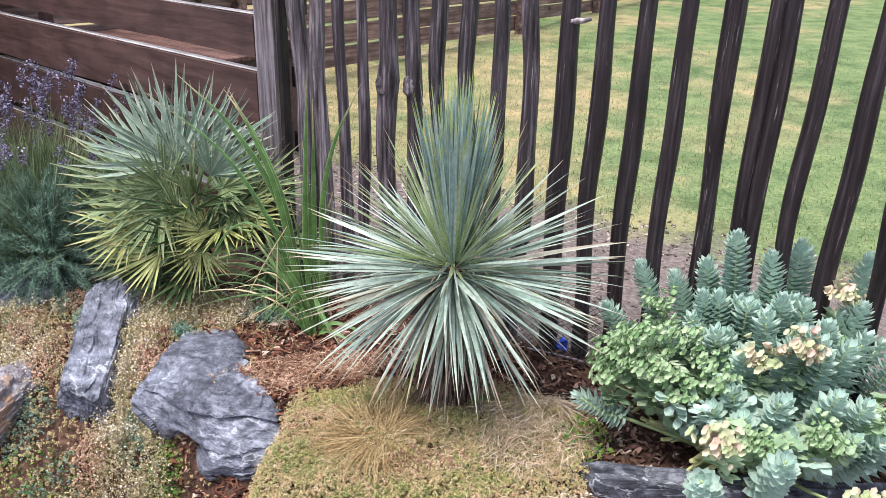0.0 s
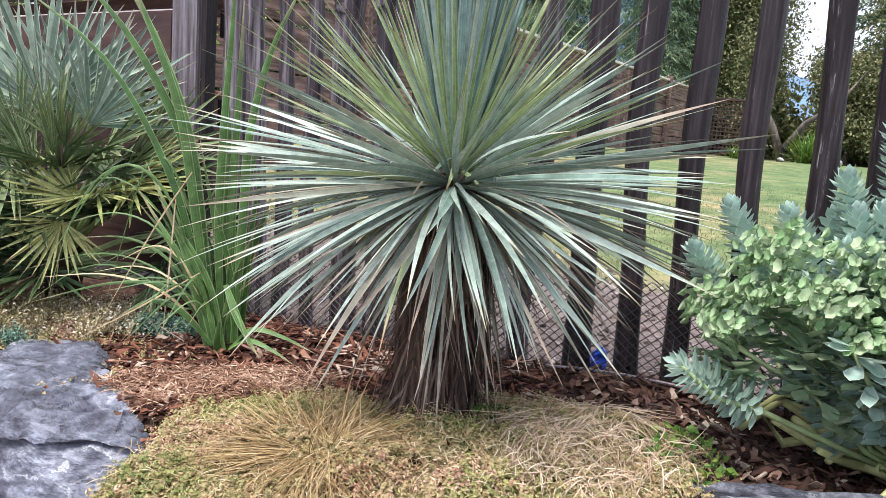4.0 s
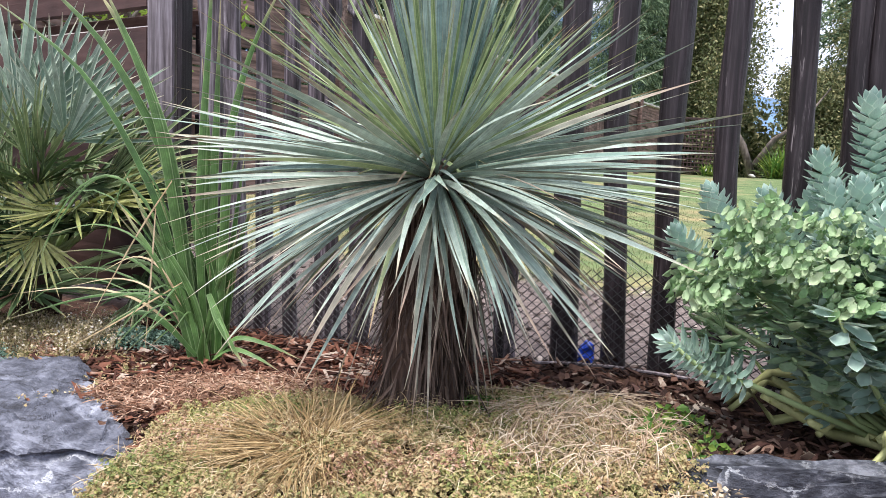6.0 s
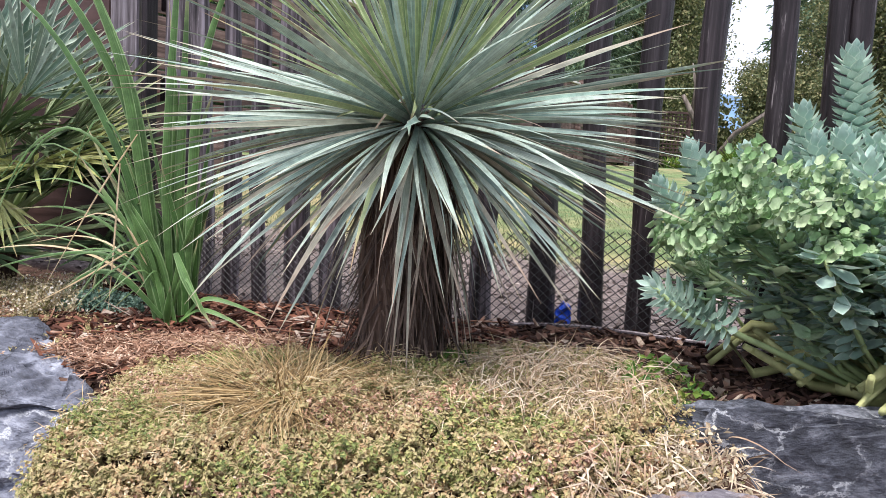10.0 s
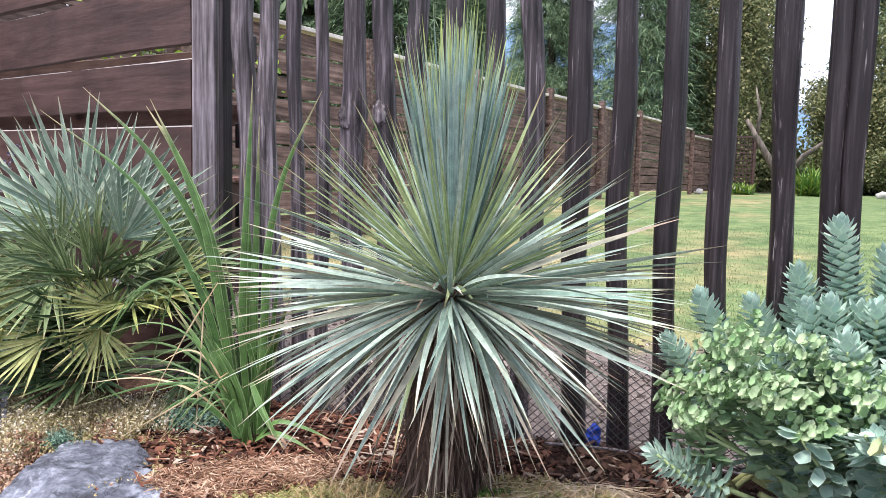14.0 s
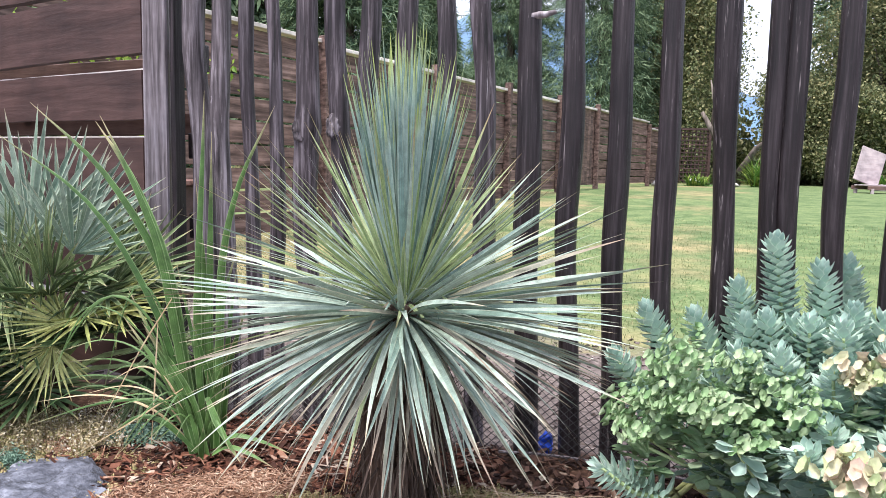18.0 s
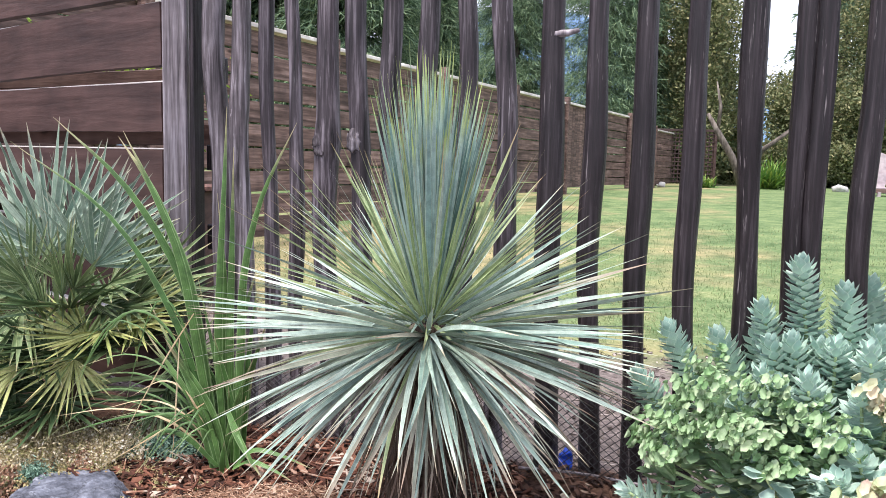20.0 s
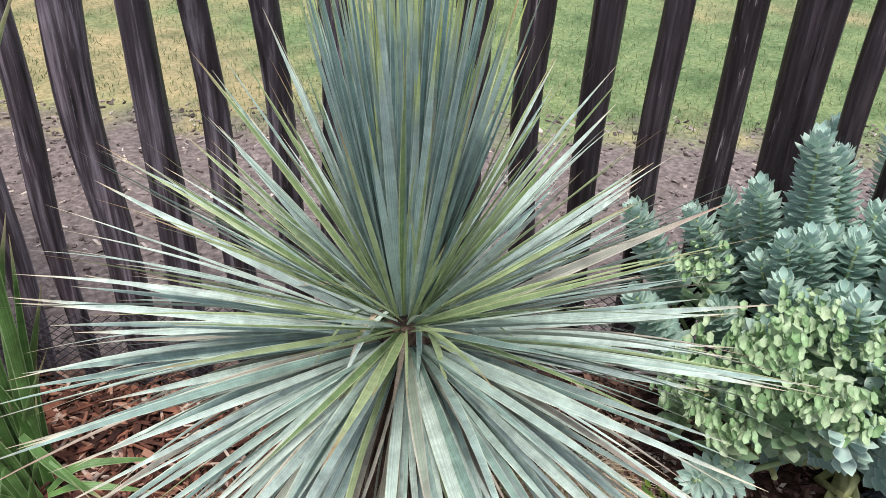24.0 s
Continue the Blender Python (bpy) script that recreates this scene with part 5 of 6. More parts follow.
# ---- spurge ----
spurge = thing("spurge", (0.95, -0.05, 0.0), "sprawling blue-green spurge with whorled leaves and lime bracts", "spurge")
FOOT = Vector((0.0, -0.05, 0.06))
TIPS = [(0.82, 0.07, 0.7), (0.69, 0.2, 0.51), (0.59, 0.26, 0.51), (0.94, 0.1, 0.64), (1.05, 0.2, 0.64), (0.76, 0.12, 0.59), (0.74, 0.02, 0.53), (0.88, -0.02, 0.52), (0.78, 0.0, 0.54), (0.8, -0.08, 0.46),
    (0.48, 0.1, 0.43), (0.94, -0.05, 0.57), (0.9, -0.15, 0.48), (0.79, 0.22, 0.52), (0.96, 0.12, 0.6), (1.09, 0.25, 0.6), (0.99, -0.1, 0.5), (0.73, -0.06, 0.45), (1.25, 0.19, 0.62), (1.17, -0.02, 0.55),
    (0.84, -0.57, 0.4), (0.65, -0.62, 0.36), (1.1, -0.33, 0.42), (0.78, -0.29, 0.4), (1.13, -0.35, 0.3), (1.07, -0.17, 0.45), (0.395, -0.186, 0.275), (0.62, -0.14, 0.3), (0.66, 0.06, 0.38), (1.3, -0.1, 0.5),
    (0.88, -0.36, 0.42), (0.6, 0.12, 0.3)]


def spurge_leaves(base, tip, rs, count, objects, parent, slim=False):
    ax = (tip - base).normalized()
    start = tip - ax * min(0.3 if slim else 0.22, (tip - base).length * (0.95 if slim else 0.75))
    x = ax.orthogonal().normalized()
    y = ax.cross(x)
    B, W, N, L = [], [], [], []
    for j in range(count):
        t = j / (count - 1)
        p = start.lerp(tip, t)
        a = j * GOLD
        r = x * math.cos(a) + y * math.sin(a)
        up = 0.05 + 0.5 * t + 1.5 * max(0, t - 0.84) * 5
        w = (r + ax * up).normalized()
        nn = (ax - r * up).normalized()
        B.append(p + r * 0.004)
        W.append(w)
        N.append(nn)
        L.append((0.05 - 0.009 * t - 0.016 * max(0, t - 0.85) * 6) * rs.uniform(0.85, 1.1) * (0.92 if slim else 1.0))
    if objects:
        for p, w, nn, ln in zip(B, W, N, L):
            s = w.cross(nn)
            put_mesh("leaf", EU_LEAF, parent, "", Matrix.Translation(p) @ Matrix((s, w, nn)).transposed().to_4x4() @ Matrix.Scale(ln, 4))
    else:
        v, f, uv = strips([tuple(b) for b in B], [tuple(b) for b in W], [tuple(b) for b in N], L, np.array(L) * (0.42 if slim else 0.6), -0.12, 5, 0.5, 0.18, 0.25)
        put_mesh("leaf_spike", mesh_of("leaf_spike", v, f, M_EU, uv, True), parent)


q = strips([(0, 0, 0)], [(0, 1, 0)], [(0, 0, 1)], 1.0, 0.6, -0.12, 6, 0.5, 0.18, 0.25)
EU_LEAF = mesh_of("leaf", q[0], q[1], M_EU_O, q[2], True)
rs = np.random.RandomState(17)
for k in range(44):
    a, e = rs.uniform(0, 6.283), rs.uniform(0.45, 1.4)
    TIPS.append((0.96 + 0.42 * math.cos(a) * math.cos(e), -0.08 + 0.36 * math.sin(a) * math.cos(e), 0.14 + 0.42 * math.sin(e)))
O = Vector(spurge.location)
for i, tp in enumerate(TIPS):
    tip = Vector(tp) - O
    foot = FOOT + Vector((rs.uniform(-0.1, 0.1), rs.uniform(-0.1, 0.1), 0))
    low = Vector((foot.x * 0.4 + tip.x * 0.6, foot.y * 0.4 + tip.y * 0.6, foot.z + 0.25 * (tip.z - foot.z)))
    if i == 26:
        low = Vector((foot.x * 0.3 + tip.x * 0.7, foot.y * 0.3 + tip.y * 0.7, 0.2))
    mid = low.lerp(tip, 0.5) + Vector((0, 0, -0.02))
    st = part("shoot", tube([foot, low, mid, tip], [0.0062, 0.0056, 0.005, 0.003], 6), M_STEM, spurge, "", True)
    slim = i in (26, 27, 31)
    spurge_leaves(low, tip, rs, 84 if slim else (124 if i < 20 else 92), i in (0, 1, 2), st, slim)
HEADS = [(0.56, -0.15, 0.46, 0), (0.7, -0.1, 0.45, 0), (0.54, -0.15, 0.4, 0), (0.59, -0.2, 0.4, 0), (0.74, -0.15, 0.42, 0), (0.5, -0.15, 0.34, 0), (0.5, -0.05, 0.34, 0), (0.63, -0.2, 0.38, 0), (1.12, 0.02, 0.55, 1), (0.86, -0.23, 0.47, 1),
    (0.72, -0.5, 0.4, 1), (0.96, -0.22, 0.5, 1), (0.56, -0.03, 0.36, 0), (0.64, -0.09, 0.38, 0), (1.0, -0.62, 0.36, 1), (0.66, 0.1, 0.44, 0), (0.8, -0.2, 0.34, 0), (0.82, -0.42, 0.36, 0), (0.98, -0.38, 0.36, 0), (1.05, -0.08, 0.45, 0),
    (0.84, -0.12, 0.36, 0), (0.6, -0.1, 0.43, 0), (0.68, -0.22, 0.34, 0), (0.76, -0.24, 0.4, 0)]
for x, y, z, faded in HEADS:
    c = Vector((x, y, z)) - O
    foot = FOOT + Vector((rs.uniform(-0.08, 0.08), rs.uniform(-0.08, 0.08), 0))
    mid = foot.lerp(c, 0.55) - Vector((0, 0, 0.03))
    head = part("flower_stem", tube([foot, mid, c - Vector((0, 0, 0.04))], [0.006, 0.005, 0.0035], 6), M_STEM, spurge, "", True)
    bm = bmesh.new()
    out = (c - FOOT).normalized()
    out = (out + Vector((0, -0.2, 0.5))).normalized()
    for k in range(21):
        a = k * GOLD
        d = (out + Vector((math.cos(a), math.sin(a), 0.2)) * rs.uniform(0.3, 0.9)).normalized()
        e = c - Vector((0, 0, 0.04)) + d * rs.uniform(0.03, 0.085)
        s0 = d.orthogonal().normalized()
        s1 = d.cross(s0)
        t0 = bm.verts.new(c - Vector((0, 0, 0.05)) + s0 * 0.0014)
        t1 = bm.verts.new(c - Vector((0, 0, 0.05)) - s0 * 0.0014)
        bm.faces.new((t0, t1, bm.verts.new(e)))
        for cup in range(3):
            cc = e + d * 0.008 * cup + (s0 * rs.uniform(-1, 1) + s1 * rs.uniform(-1, 1)) * 0.013 * cup
            dd = (d + (s0 * rs.uniform(-1, 1) + s1 * rs.uniform(-1, 1)) * 0.5).normalized()
            u0 = dd.orthogonal().normalized()
            u1 = dd.cross(u0)
            R = rs.uniform(0.006, 0.0125) * (1.25 if faded else 1.0)
            ring0 = [bm.verts.new(cc + (u0 * math.cos(q) + u1 * math.sin(q)) * R * 0.35) for q in np.linspace(0, 6.283, 9)[:-1]]
            ring1 = [bm.verts.new(cc + dd * R * 0.75 + (u0 * math.cos(q) + u1 * math.sin(q)) * R * (0.9 + 0.34 * math.cos(2 * q))) for q in np.linspace(0, 6.283, 9)[:-1]]
            bm.faces.new(ring0)
            for q in range(8):
                bm.faces.new((ring1[q], ring1[(q + 1) % 8], ring0[(q + 1) % 8], ring0[q]))
    la = np.arange(22) * GOLD
    lw = np.stack([np.cos(la), np.sin(la), rs.uniform(-0.2, 0.9, 22)], 1)
    lb = np.tile(np.array(c - Vector((0, 0, 0.05))), (22, 1)) + lw * 0.004 - np.array((0, 0, 1.0)) * rs.uniform(0, 0.06, (22, 1))
    lv, lf, lu = strips(lb, lw, np.tile((0, 0, 1.0), (22, 1)), rs.uniform(0.034, 0.056, 22), 0.027, 0.1, 5, 0.6, 0.12, 0.2)
    put_mesh("collar_leaves", mesh_of("collar_leaves", lv, lf, M_LIMELEAF, lu, True), head)["kind"] = "stuff"
    part("flower_head", bm, M_BRACT_P if faded else M_BRACT, head, "", True)["kind"] = "stuff"
# lime-leaved shoots that fill the skirt of the plant
for k in range(46):
    a, q = rs.uniform(3.0, 6.0), rs.uniform(0.2, 0.46)
    e = Vector((math.cos(a) * q, math.sin(a) * q * 0.8 - 0.06, rs.uniform(0.29, 0.43)))
    if k % 4 == 3:
        e = Vector((math.cos(a) * 0.36, math.sin(a) * 0.12 - 0.06, rs.uniform(0.24, 0.29)))
    foot = FOOT + Vector((rs.uniform(-0.08, 0.08), rs.uniform(-0.08, 0.08), 0))
    mid = foot.lerp(e, 0.55) - Vector((0, 0, 0.03))
    st = part("shoot", tube([foot, mid, e], [0.006, 0.005, 0.003], 6), M_STEM, spurge, "", True)
    m_ = 34
    tt = rs.uniform(0.62, 1.0, m_)
    la = np.arange(m_) * GOLD
    lw = np.stack([np.cos(la), np.sin(la) - 0.15, rs.uniform(-0.5, 0.7, m_)], 1)
    lb = np.array(foot)[None] * ((1 - tt) ** 2)[:, None] + 2 * np.array(mid)[None] * (tt * (1 - tt))[:, None] + np.array(e)[None] * (tt ** 2)[:, None]
    lv, lf, lu = strips(lb, lw, np.tile((0, 0, 1.0), (m_, 1)) + rs.randn(m_, 3) * 0.2, rs.uniform(0.034, 0.052, m_), rs.uniform(0.024, 0.034, m_), 0.12, 6, 0.64, 0.14, 0.25)
    put_mesh("leaves", mesh_of("leaves", lv, lf, M_LIMELEAF if k % 3 else M_EU, lu, True), st)["kind"] = "stuff"
for k in range(26):
    a = radians(rs.uniform(160, 232))
    ln = rs.uniform(0.16, 0.38)
    e = Vector((math.cos(a) * ln, math.sin(a) * ln, 0))
    zz = float(height(O.x + e.x, O.y + e.y))
    way = Vector((rs.uniform(-0.05, 0.05), rs.uniform(-0.05, 0.05), 0))
    part("bare_stem", tube([FOOT + way, e * 0.35 + way * 1.5 + Vector((0, 0, 0.13 + rs.uniform(-0.04, 0.05))), e * 0.7 - way + Vector((0, 0, 0.125 + rs.uniform(-0.05, 0.06))), e + Vector((0, 0, zz + rs.uniform(0.015, 0.12)))],
                           [0.013, 0.0115, 0.0095, 0.006], 8, 0.2), M_STEM_B, spurge, "leafless yellowish woody stem", True)


# ---- rocks ----
def rock(at, size, turn, seed, mat, label, planes=9, detail=5, strat=0.02, breaks=()):
    """A broken block of slate: a ball cut by planes, given or chance, split into ledges, with chipped edges."""
    rs = np.random.RandomState(seed)
    bm = bmesh.new()
    bmesh.ops.create_icosphere(bm, subdivisions=6 if detail > 4 or size[1] > 0.3 else 5, radius=1.0)
    cuts = [(Vector(nn).normalized(), h) for nn, h in breaks] + [(Vector(rs.randn(3)).normalized(), rs.uniform(0.55, 0.85)) for _ in range(planes)]
    for v in bm.verts:
        p = v.co.copy()
        for nn, h in cuts:
            e = p.dot(nn) - h
            if e > 0:
                p -= nn * e * 0.96
        q = p * 3.6 + noise.noise_vector(p * 2.0 + Vector((seed, 0, 0))) * 0.5
        q.z *= 1.8
        d, cell = noise.voronoi(q)
        chip = d[1] - d[0]
        block = 0.11 * noise.noise(Vector(cell[0]) * 3.7) * smooth(0.0, 0.05, chip)
        lay = (p.z + 0.35 * p.x + 0.2 * p.y) * 6.0 + 1.1 * noise.noise(p * 1.9 + Vector((seed, 0, 0)))
        step = strat * (1.2 * smooth(0.45, 0.6, lay - math.floor(lay)) - 0.5)
        p *= 1 + step + block + 0.04 * (d[0] - 0.45) - 0.025 * max(0.0, 0.06 - chip) / 0.06 + 0.045 * noise.fractal(p * 2.6 + Vector((seed, 5, 0)), 1.0, 2.0, 6)
        v.co = p
    bmesh.ops.scale(bm, vec=size, verts=bm.verts)
    bmesh.ops.transform(bm, matrix=Euler([radians(a) for a in turn]).to_matrix().to_4x4(), verts=bm.verts)
    ob = part("rock", bm, mat, None, "", False)
    ob.location = at
    return tagged(ob, label, "rock", "rockery stones")


FACETS = [(Vector(a).normalized(), Vector(b)) for a, b in (
    ((-0.35, -0.86, 0.34), (-0.98, 0.08, 0.0)), ((0.12, -0.9, 0.4), (-0.74, -0.01, 0.0)), ((-0.85, 0.0, 0.5), (-1.1, 0.25, 0.0)), ((0.75, 0.65, 0.3), (-0.72, 0.24, 0.0)), ((0.1, -0.9, -0.42), (-0.75, -0.13, -0.11)),
    ((-0.55, -0.75, -0.35), (-1.0, -0.01, -0.11)), ((0.03, -0.12, 1.0), (-0.86, 0.25, 0.015)), ((0.55, -0.8, 0.15), (-0.5, -0.19, -0.1)), ((-0.3, -0.4, 0.85), (-0.98, 0.1, -0.03)), ((0.25, -0.35, 0.9), (-0.7, 0.06, -0.005)))]


def boulder(outlines, seed, mat, label, n=220, m=100):
    """A split boulder: level outlines of a few corners, lofted, rounded, capped and broken into ledges and chips."""
    rings = []
    for z, pts in outlines:
        p = np.array(pts + pts[:1], float)
        s = np.concatenate([[0], np.cumsum(np.linalg.norm(np.diff(p, axis=0), axis=1))])
        u = np.linspace(0, s[-1], n + 1)[:-1]
        q = np.stack([np.interp(u, s, p[:, 0]), np.interp(u, s, p[:, 1])], 1)
        for _ in range(3):
            q = (np.roll(q, 2, 0) + np.roll(q, -2, 0) + 2 * q) / 4
        rings.append(np.concatenate([q, np.full((n, 1), z)], 1))
    rings = np.array(rings)
    at = np.linspace(0, len(rings) - 1, m)
    k = np.minimum(at.astype(int), len(rings) - 2)
    side = rings[k] + (rings[k + 1] - rings[k]) * (at - k)[:, None, None]
    c = rings[0].mean(0)
    cap = np.array([c + (rings[0] - c) * f + np.array((0, 0, 0.035 * (1 - f * f))) for f in np.linspace(0.0, 0.985, 44)])
    v = np.concatenate([cap, side])
    rows = len(v)
    out = v.reshape(-1, 3)
    mid = rings.reshape(-1, 3).mean(0)
    res = np.zeros_like(out)
    for i, p in enumerate(out):
        P = Vector(p)
        way = Vector(p - mid)
        way.z *= 1.6
        way.normalize()
        tilted = Vector((P.x * 0.8 + P.z * 0.5, P.y * 1.5 + P.x * 0.5, P.z * 2.6 - P.x * 0.5)) * 5.0 + noise.noise_vector(P * 5) * 0.15
        d, cell = noise.voronoi(tilted)
        edge = d[1] - d[0]
        a = 0.085 * noise.noise(Vector(cell[0]) * 2.3) * float(smooth(0.0, 0.06, edge)) - 0.008 * max(0.0, 0.05 - edge) / 0.05
        lay = (P.z * 1.0 + 0.35 * P.x - 0.25 * P.y) * 13 + 1.6 * noise.noise(P * 4.0)
        a += 0.011 * (float(smooth(0.4, 0.46, lay - math.floor(lay))) - 0.5)
        a += 0.009 * noise.fractal(P * 14, 0.8, 2.0, 6) + 0.03 * noise.noise(P * 3.1)
        q = Vector(p) + way * (a * 0.4 + 0.02)
        wob = 0.02 * noise.noise(P * 5.0) + 0.007 * noise.noise(P * 17.0) + 0.03 * noise.noise(Vector(cell[0]) * 2.3)
        for nn, pt in FACETS:
            e = (q - pt).dot(nn) + wob
            if e > 0:
                q -= nn * e * 0.95
        q += way * 0.007 * noise.fractal(P * 19, 0.8, 2.0, 5)
        # a cleft under the overhanging front corner
        q.y += 0.16 * math.exp(-((P.x + 0.955 - 0.25 * (P.z + 0.25)) / 0.05) ** 2) * float(smooth(-0.13, -0.19, P.z))
        res[i] = q
    idx = np.arange(rows * n).reshape(rows, n)
    f = np.stack([idx[:-1], np.roll(idx[:-1], -1, 1), np.roll(idx[1:], -1, 1), idx[1:]], -1).reshape(-1, 4)[:, ::-1]
    ob = put_mesh("rock", mesh_of("rock", res - mid, f, mat, None, False))
    ob.location = mid + np.array((0.012, -0.01, 0.0))
    return tagged(ob, label, "rock", "rockery stones")


boulder([(-0.005, [(-1.07, 0.42), (-0.9, 0.49), (-0.79, 0.26), (-0.63, 0.09), (-0.44, -0.12), (-0.65, -0.1), (-0.87, 0.0), (-1.04, 0.07), (-1.13, 0.17)]),
         (-0.07, [(-1.1, 0.46), (-0.86, 0.52), (-0.74, 0.25), (-0.6, 0.11), (-0.42, -0.15), (-0.64, -0.17), (-0.87, -0.07), (-1.06, 0.02), (-1.18, 0.15)]),
         (-0.2, [(-1.14, 0.46), (-0.84, 0.54), (-0.72, 0.3), (-0.63, 0.15), (-0.54, -0.07), (-0.69, -0.18), (-0.86, -0.06), (-1.02, -0.03), (-1.2, 0.14)]),
         (-0.36, [(-1.1, 0.46), (-0.84, 0.54), (-0.7, 0.3), (-0.62, 0.18), (-0.58, 0.0), (-0.7, -0.14), (-0.85, -0.06), (-0.98, 0.04), (-1.13, 0.18)]),
         (-0.7, [(-1.04, 0.46), (-0.84, 0.54), (-0.68, 0.3), (-0.64, 0.2), (-0.64, 0.04), (-0.74, -0.06), (-0.86, 0.0), (-0.95, 0.1), (-1.06, 0.22)])],
        3, M_ROCK, "large blue-grey slate boulder with pale veins in the bank")
rock((-1.39, 0.31, -0.07), (0.14, 0.36, 0.16), (26, 4, 13), 5, M_ROCK, "long upright blue-grey slate slab in the bank", 3, 5, 0.018, (((0.1, -0.2, 1), 0.6), ((0.9, -0.2, 0.4), 0.7), ((-0.9, -0.1, 0.4), 0.7)))
rock((-1.97, 0.63, -0.08), (0.28, 0.25, 0.18), (14, 0, 10), 8, M_ROCK, "flat grey slate rock under feathery foliage", 4, 5, 0.018, (((0.1, -0.25, 1), 0.6), ((0.6, -0.7, 0.4), 0.7)))
rock((-1.76, 0.14, -0.29), (0.17, 0.25, 0.2), (18, 0, -10), 11, M_ROCK_R, "rust-stained slate rock low in the bank", 5, 5)
rock((-0.83, -0.3, -0.5), (0.24, 0.2, 0.16), (10, 0, 15), 14, M_ROCK, "blue-grey slate rock at the foot of the bank", 6, 5)
rock((0.98, -0.275, -0.148), (1.0, 0.15, 0.42), (0, 0, 2), 21, M_ROCK_D, "long dark blue-grey slate rock edging the bed", 0, 6, 0.014, (((0.0, 0.05, 1), 0.59), ((0, -0.98, 0.12), 0.5), ((-0.95, -0.1, 0.25), 0.66), ((1, 0, 0.1), 0.6), ((0, 1, 0.1), 0.3)))
rock((0.38, -0.55, -0.07), (0.19, 0.15, 0.14), (0, 0, 25), 24, M_ROCK_R, "brownish rock beneath trailing dry stems", 8, 5)
rock((-1.56, 0.82, 0.0), (0.07, 0.06, 0.05), (0, 0, 0), 31, M_ROCK, "small grey slate stone", 7, 4)


# ---- loose cover on the bed ----
def clear(x, y):
    """False where the large boulder stands."""
    u, w = (x + 0.94) * 0.8 - (y - 0.26) * 0.6, (x + 0.94) * 0.6 + (y - 0.26) * 0.8
    p, q = (x + 0.68) * 0.7 - (y - 0.01) * 0.7, (x + 0.68) * 0.7 + (y - 0.01) * 0.7
    return ((u / 0.15) ** 2 + (w / 0.185) ** 2 > 1) & ((p / 0.19) ** 2 + (q / 0.085) ** 2 > 1)


def in_bed(n, x0, x1, y0, y1, rs):
    x, y = rs.uniform(x0, x1, n), rs.uniform(y0, y1, n)
    k = (behind(x, y) < -0.01) & clear(x, y)
    return x[k], y[k]


rs = np.random.RandomState(2)
x, y = in_bed(9000, -1.05, 0.25, -0.15, 1.2, rs)
sz = np.stack([rs.uniform(0.005, 0.036, len(x)) * rs.uniform(0.5, 1, len(x)), rs.uniform(0.0015, 0.008, len(x)), rs.uniform(0.0006, 0.002, len(x))], 1)
v, f = chips(on_ground(x, y, rs.uniform(0.0, 0.018, len(x))), sz)
long = 1700
lx_, ly_ = in_bed(long, -1.05, 0.2, -0.1, 0.9, rs)
lz = np.stack([rs.uniform(0.012, 0.036, len(lx_)), rs.uniform(0.0014, 0.0042, len(lx_)), rs.uniform(0.0006, 0.0018, len(lx_))], 1)
v2, f2 = chips(on_ground(lx_, ly_, rs.uniform(0.008, 0.03, len(lx_))), lz, 0.22)
v, f = np.concatenate([v, v2]), np.concatenate([f, f2 + len(v)])
tagged(put_mesh("bark_mulch", mesh_of("bark_mulch", v, f, M_MULCH)), "reddish brown bark mulch over the bed", "mulch", "", "stuff")
x, y = in_bed(7000, 0.05, 1.7, -0.6, 0.6, rs)
k = (x < 0.4) | (y > -0.3)
x, y = x[k], y[k]
sz = np.stack([rs.uniform(0.005, 0.018, len(x)), rs.uniform(0.002, 0.007, len(x)), rs.uniform(0.0006, 0.002, len(x))], 1)
v, f = chips(on_ground(x, y, rs.uniform(0.0, 0.015, len(x))), sz, 0.5)
tagged(put_mesh("leaf_litter", mesh_of("leaf_litter", v, f, M_LITTER)), "dark brown leaf litter and bark bits", "litter", "", "stuff")
BARK = []
for i in range(12):
    bm = bmesh.new()
    L_, W_ = rs.uniform(0.035, 0.1), rs.uniform(0.007, 0.018)
    bmesh.ops.create_grid(bm, x_segments=6, y_segments=1, size=0.5)
    bmesh.ops.solidify(bm, geom=bm.faces[:], thickness=0.08)
    for v in bm.verts:
        q = v.co.x
        v.co = Vector((q * L_, v.co.y * W_ * (1 - 0.6 * abs(q * 2) ** 3) + 0.004 * noise.noise(Vector((q * 5, i, 0))), v.co.z * 0.03 + 0.012 * noise.noise(Vector((q * 2.5, i, 5))) - 0.006 * (v.co.y * 2) ** 2))
    bmesh.ops.recalc_face_normals(bm, faces=bm.faces)
    me = bpy.data.meshes.new("bark_piece")
    bm.to_mesh(me)
    bm.free()
    me.materials.append((M_DECK, M_BARK, M_DECK, M_BARKY)[i % 4])
    BARK.append(me)
for i in range(120):
    x, y = (rs.uniform(-0.9, -0.1), rs.uniform(0.05, 0.75)) if i < 84 else (rs.uniform(0.2, 0.7), rs.uniform(-0.2, 0.2))
    if behind(x, y) > -0.03 or not clear(np.array(x), np.array(y)):
        continue
    ob = put_mesh("bark_piece", BARK[i % 12], None, "", pose(x, y, float(height(x, y)) + 0.018, rs.uniform(-14, 14), rs.uniform(-14, 14), rs.uniform(0, 360)))
    tagged(ob, "splintered curled piece of reddish bark on the mulch", "bark", "bark pieces")
n = 3600
s_, d_ = rs.uniform(-2.4, 3.4, n), rs.uniform(0.06, 1.75, n)
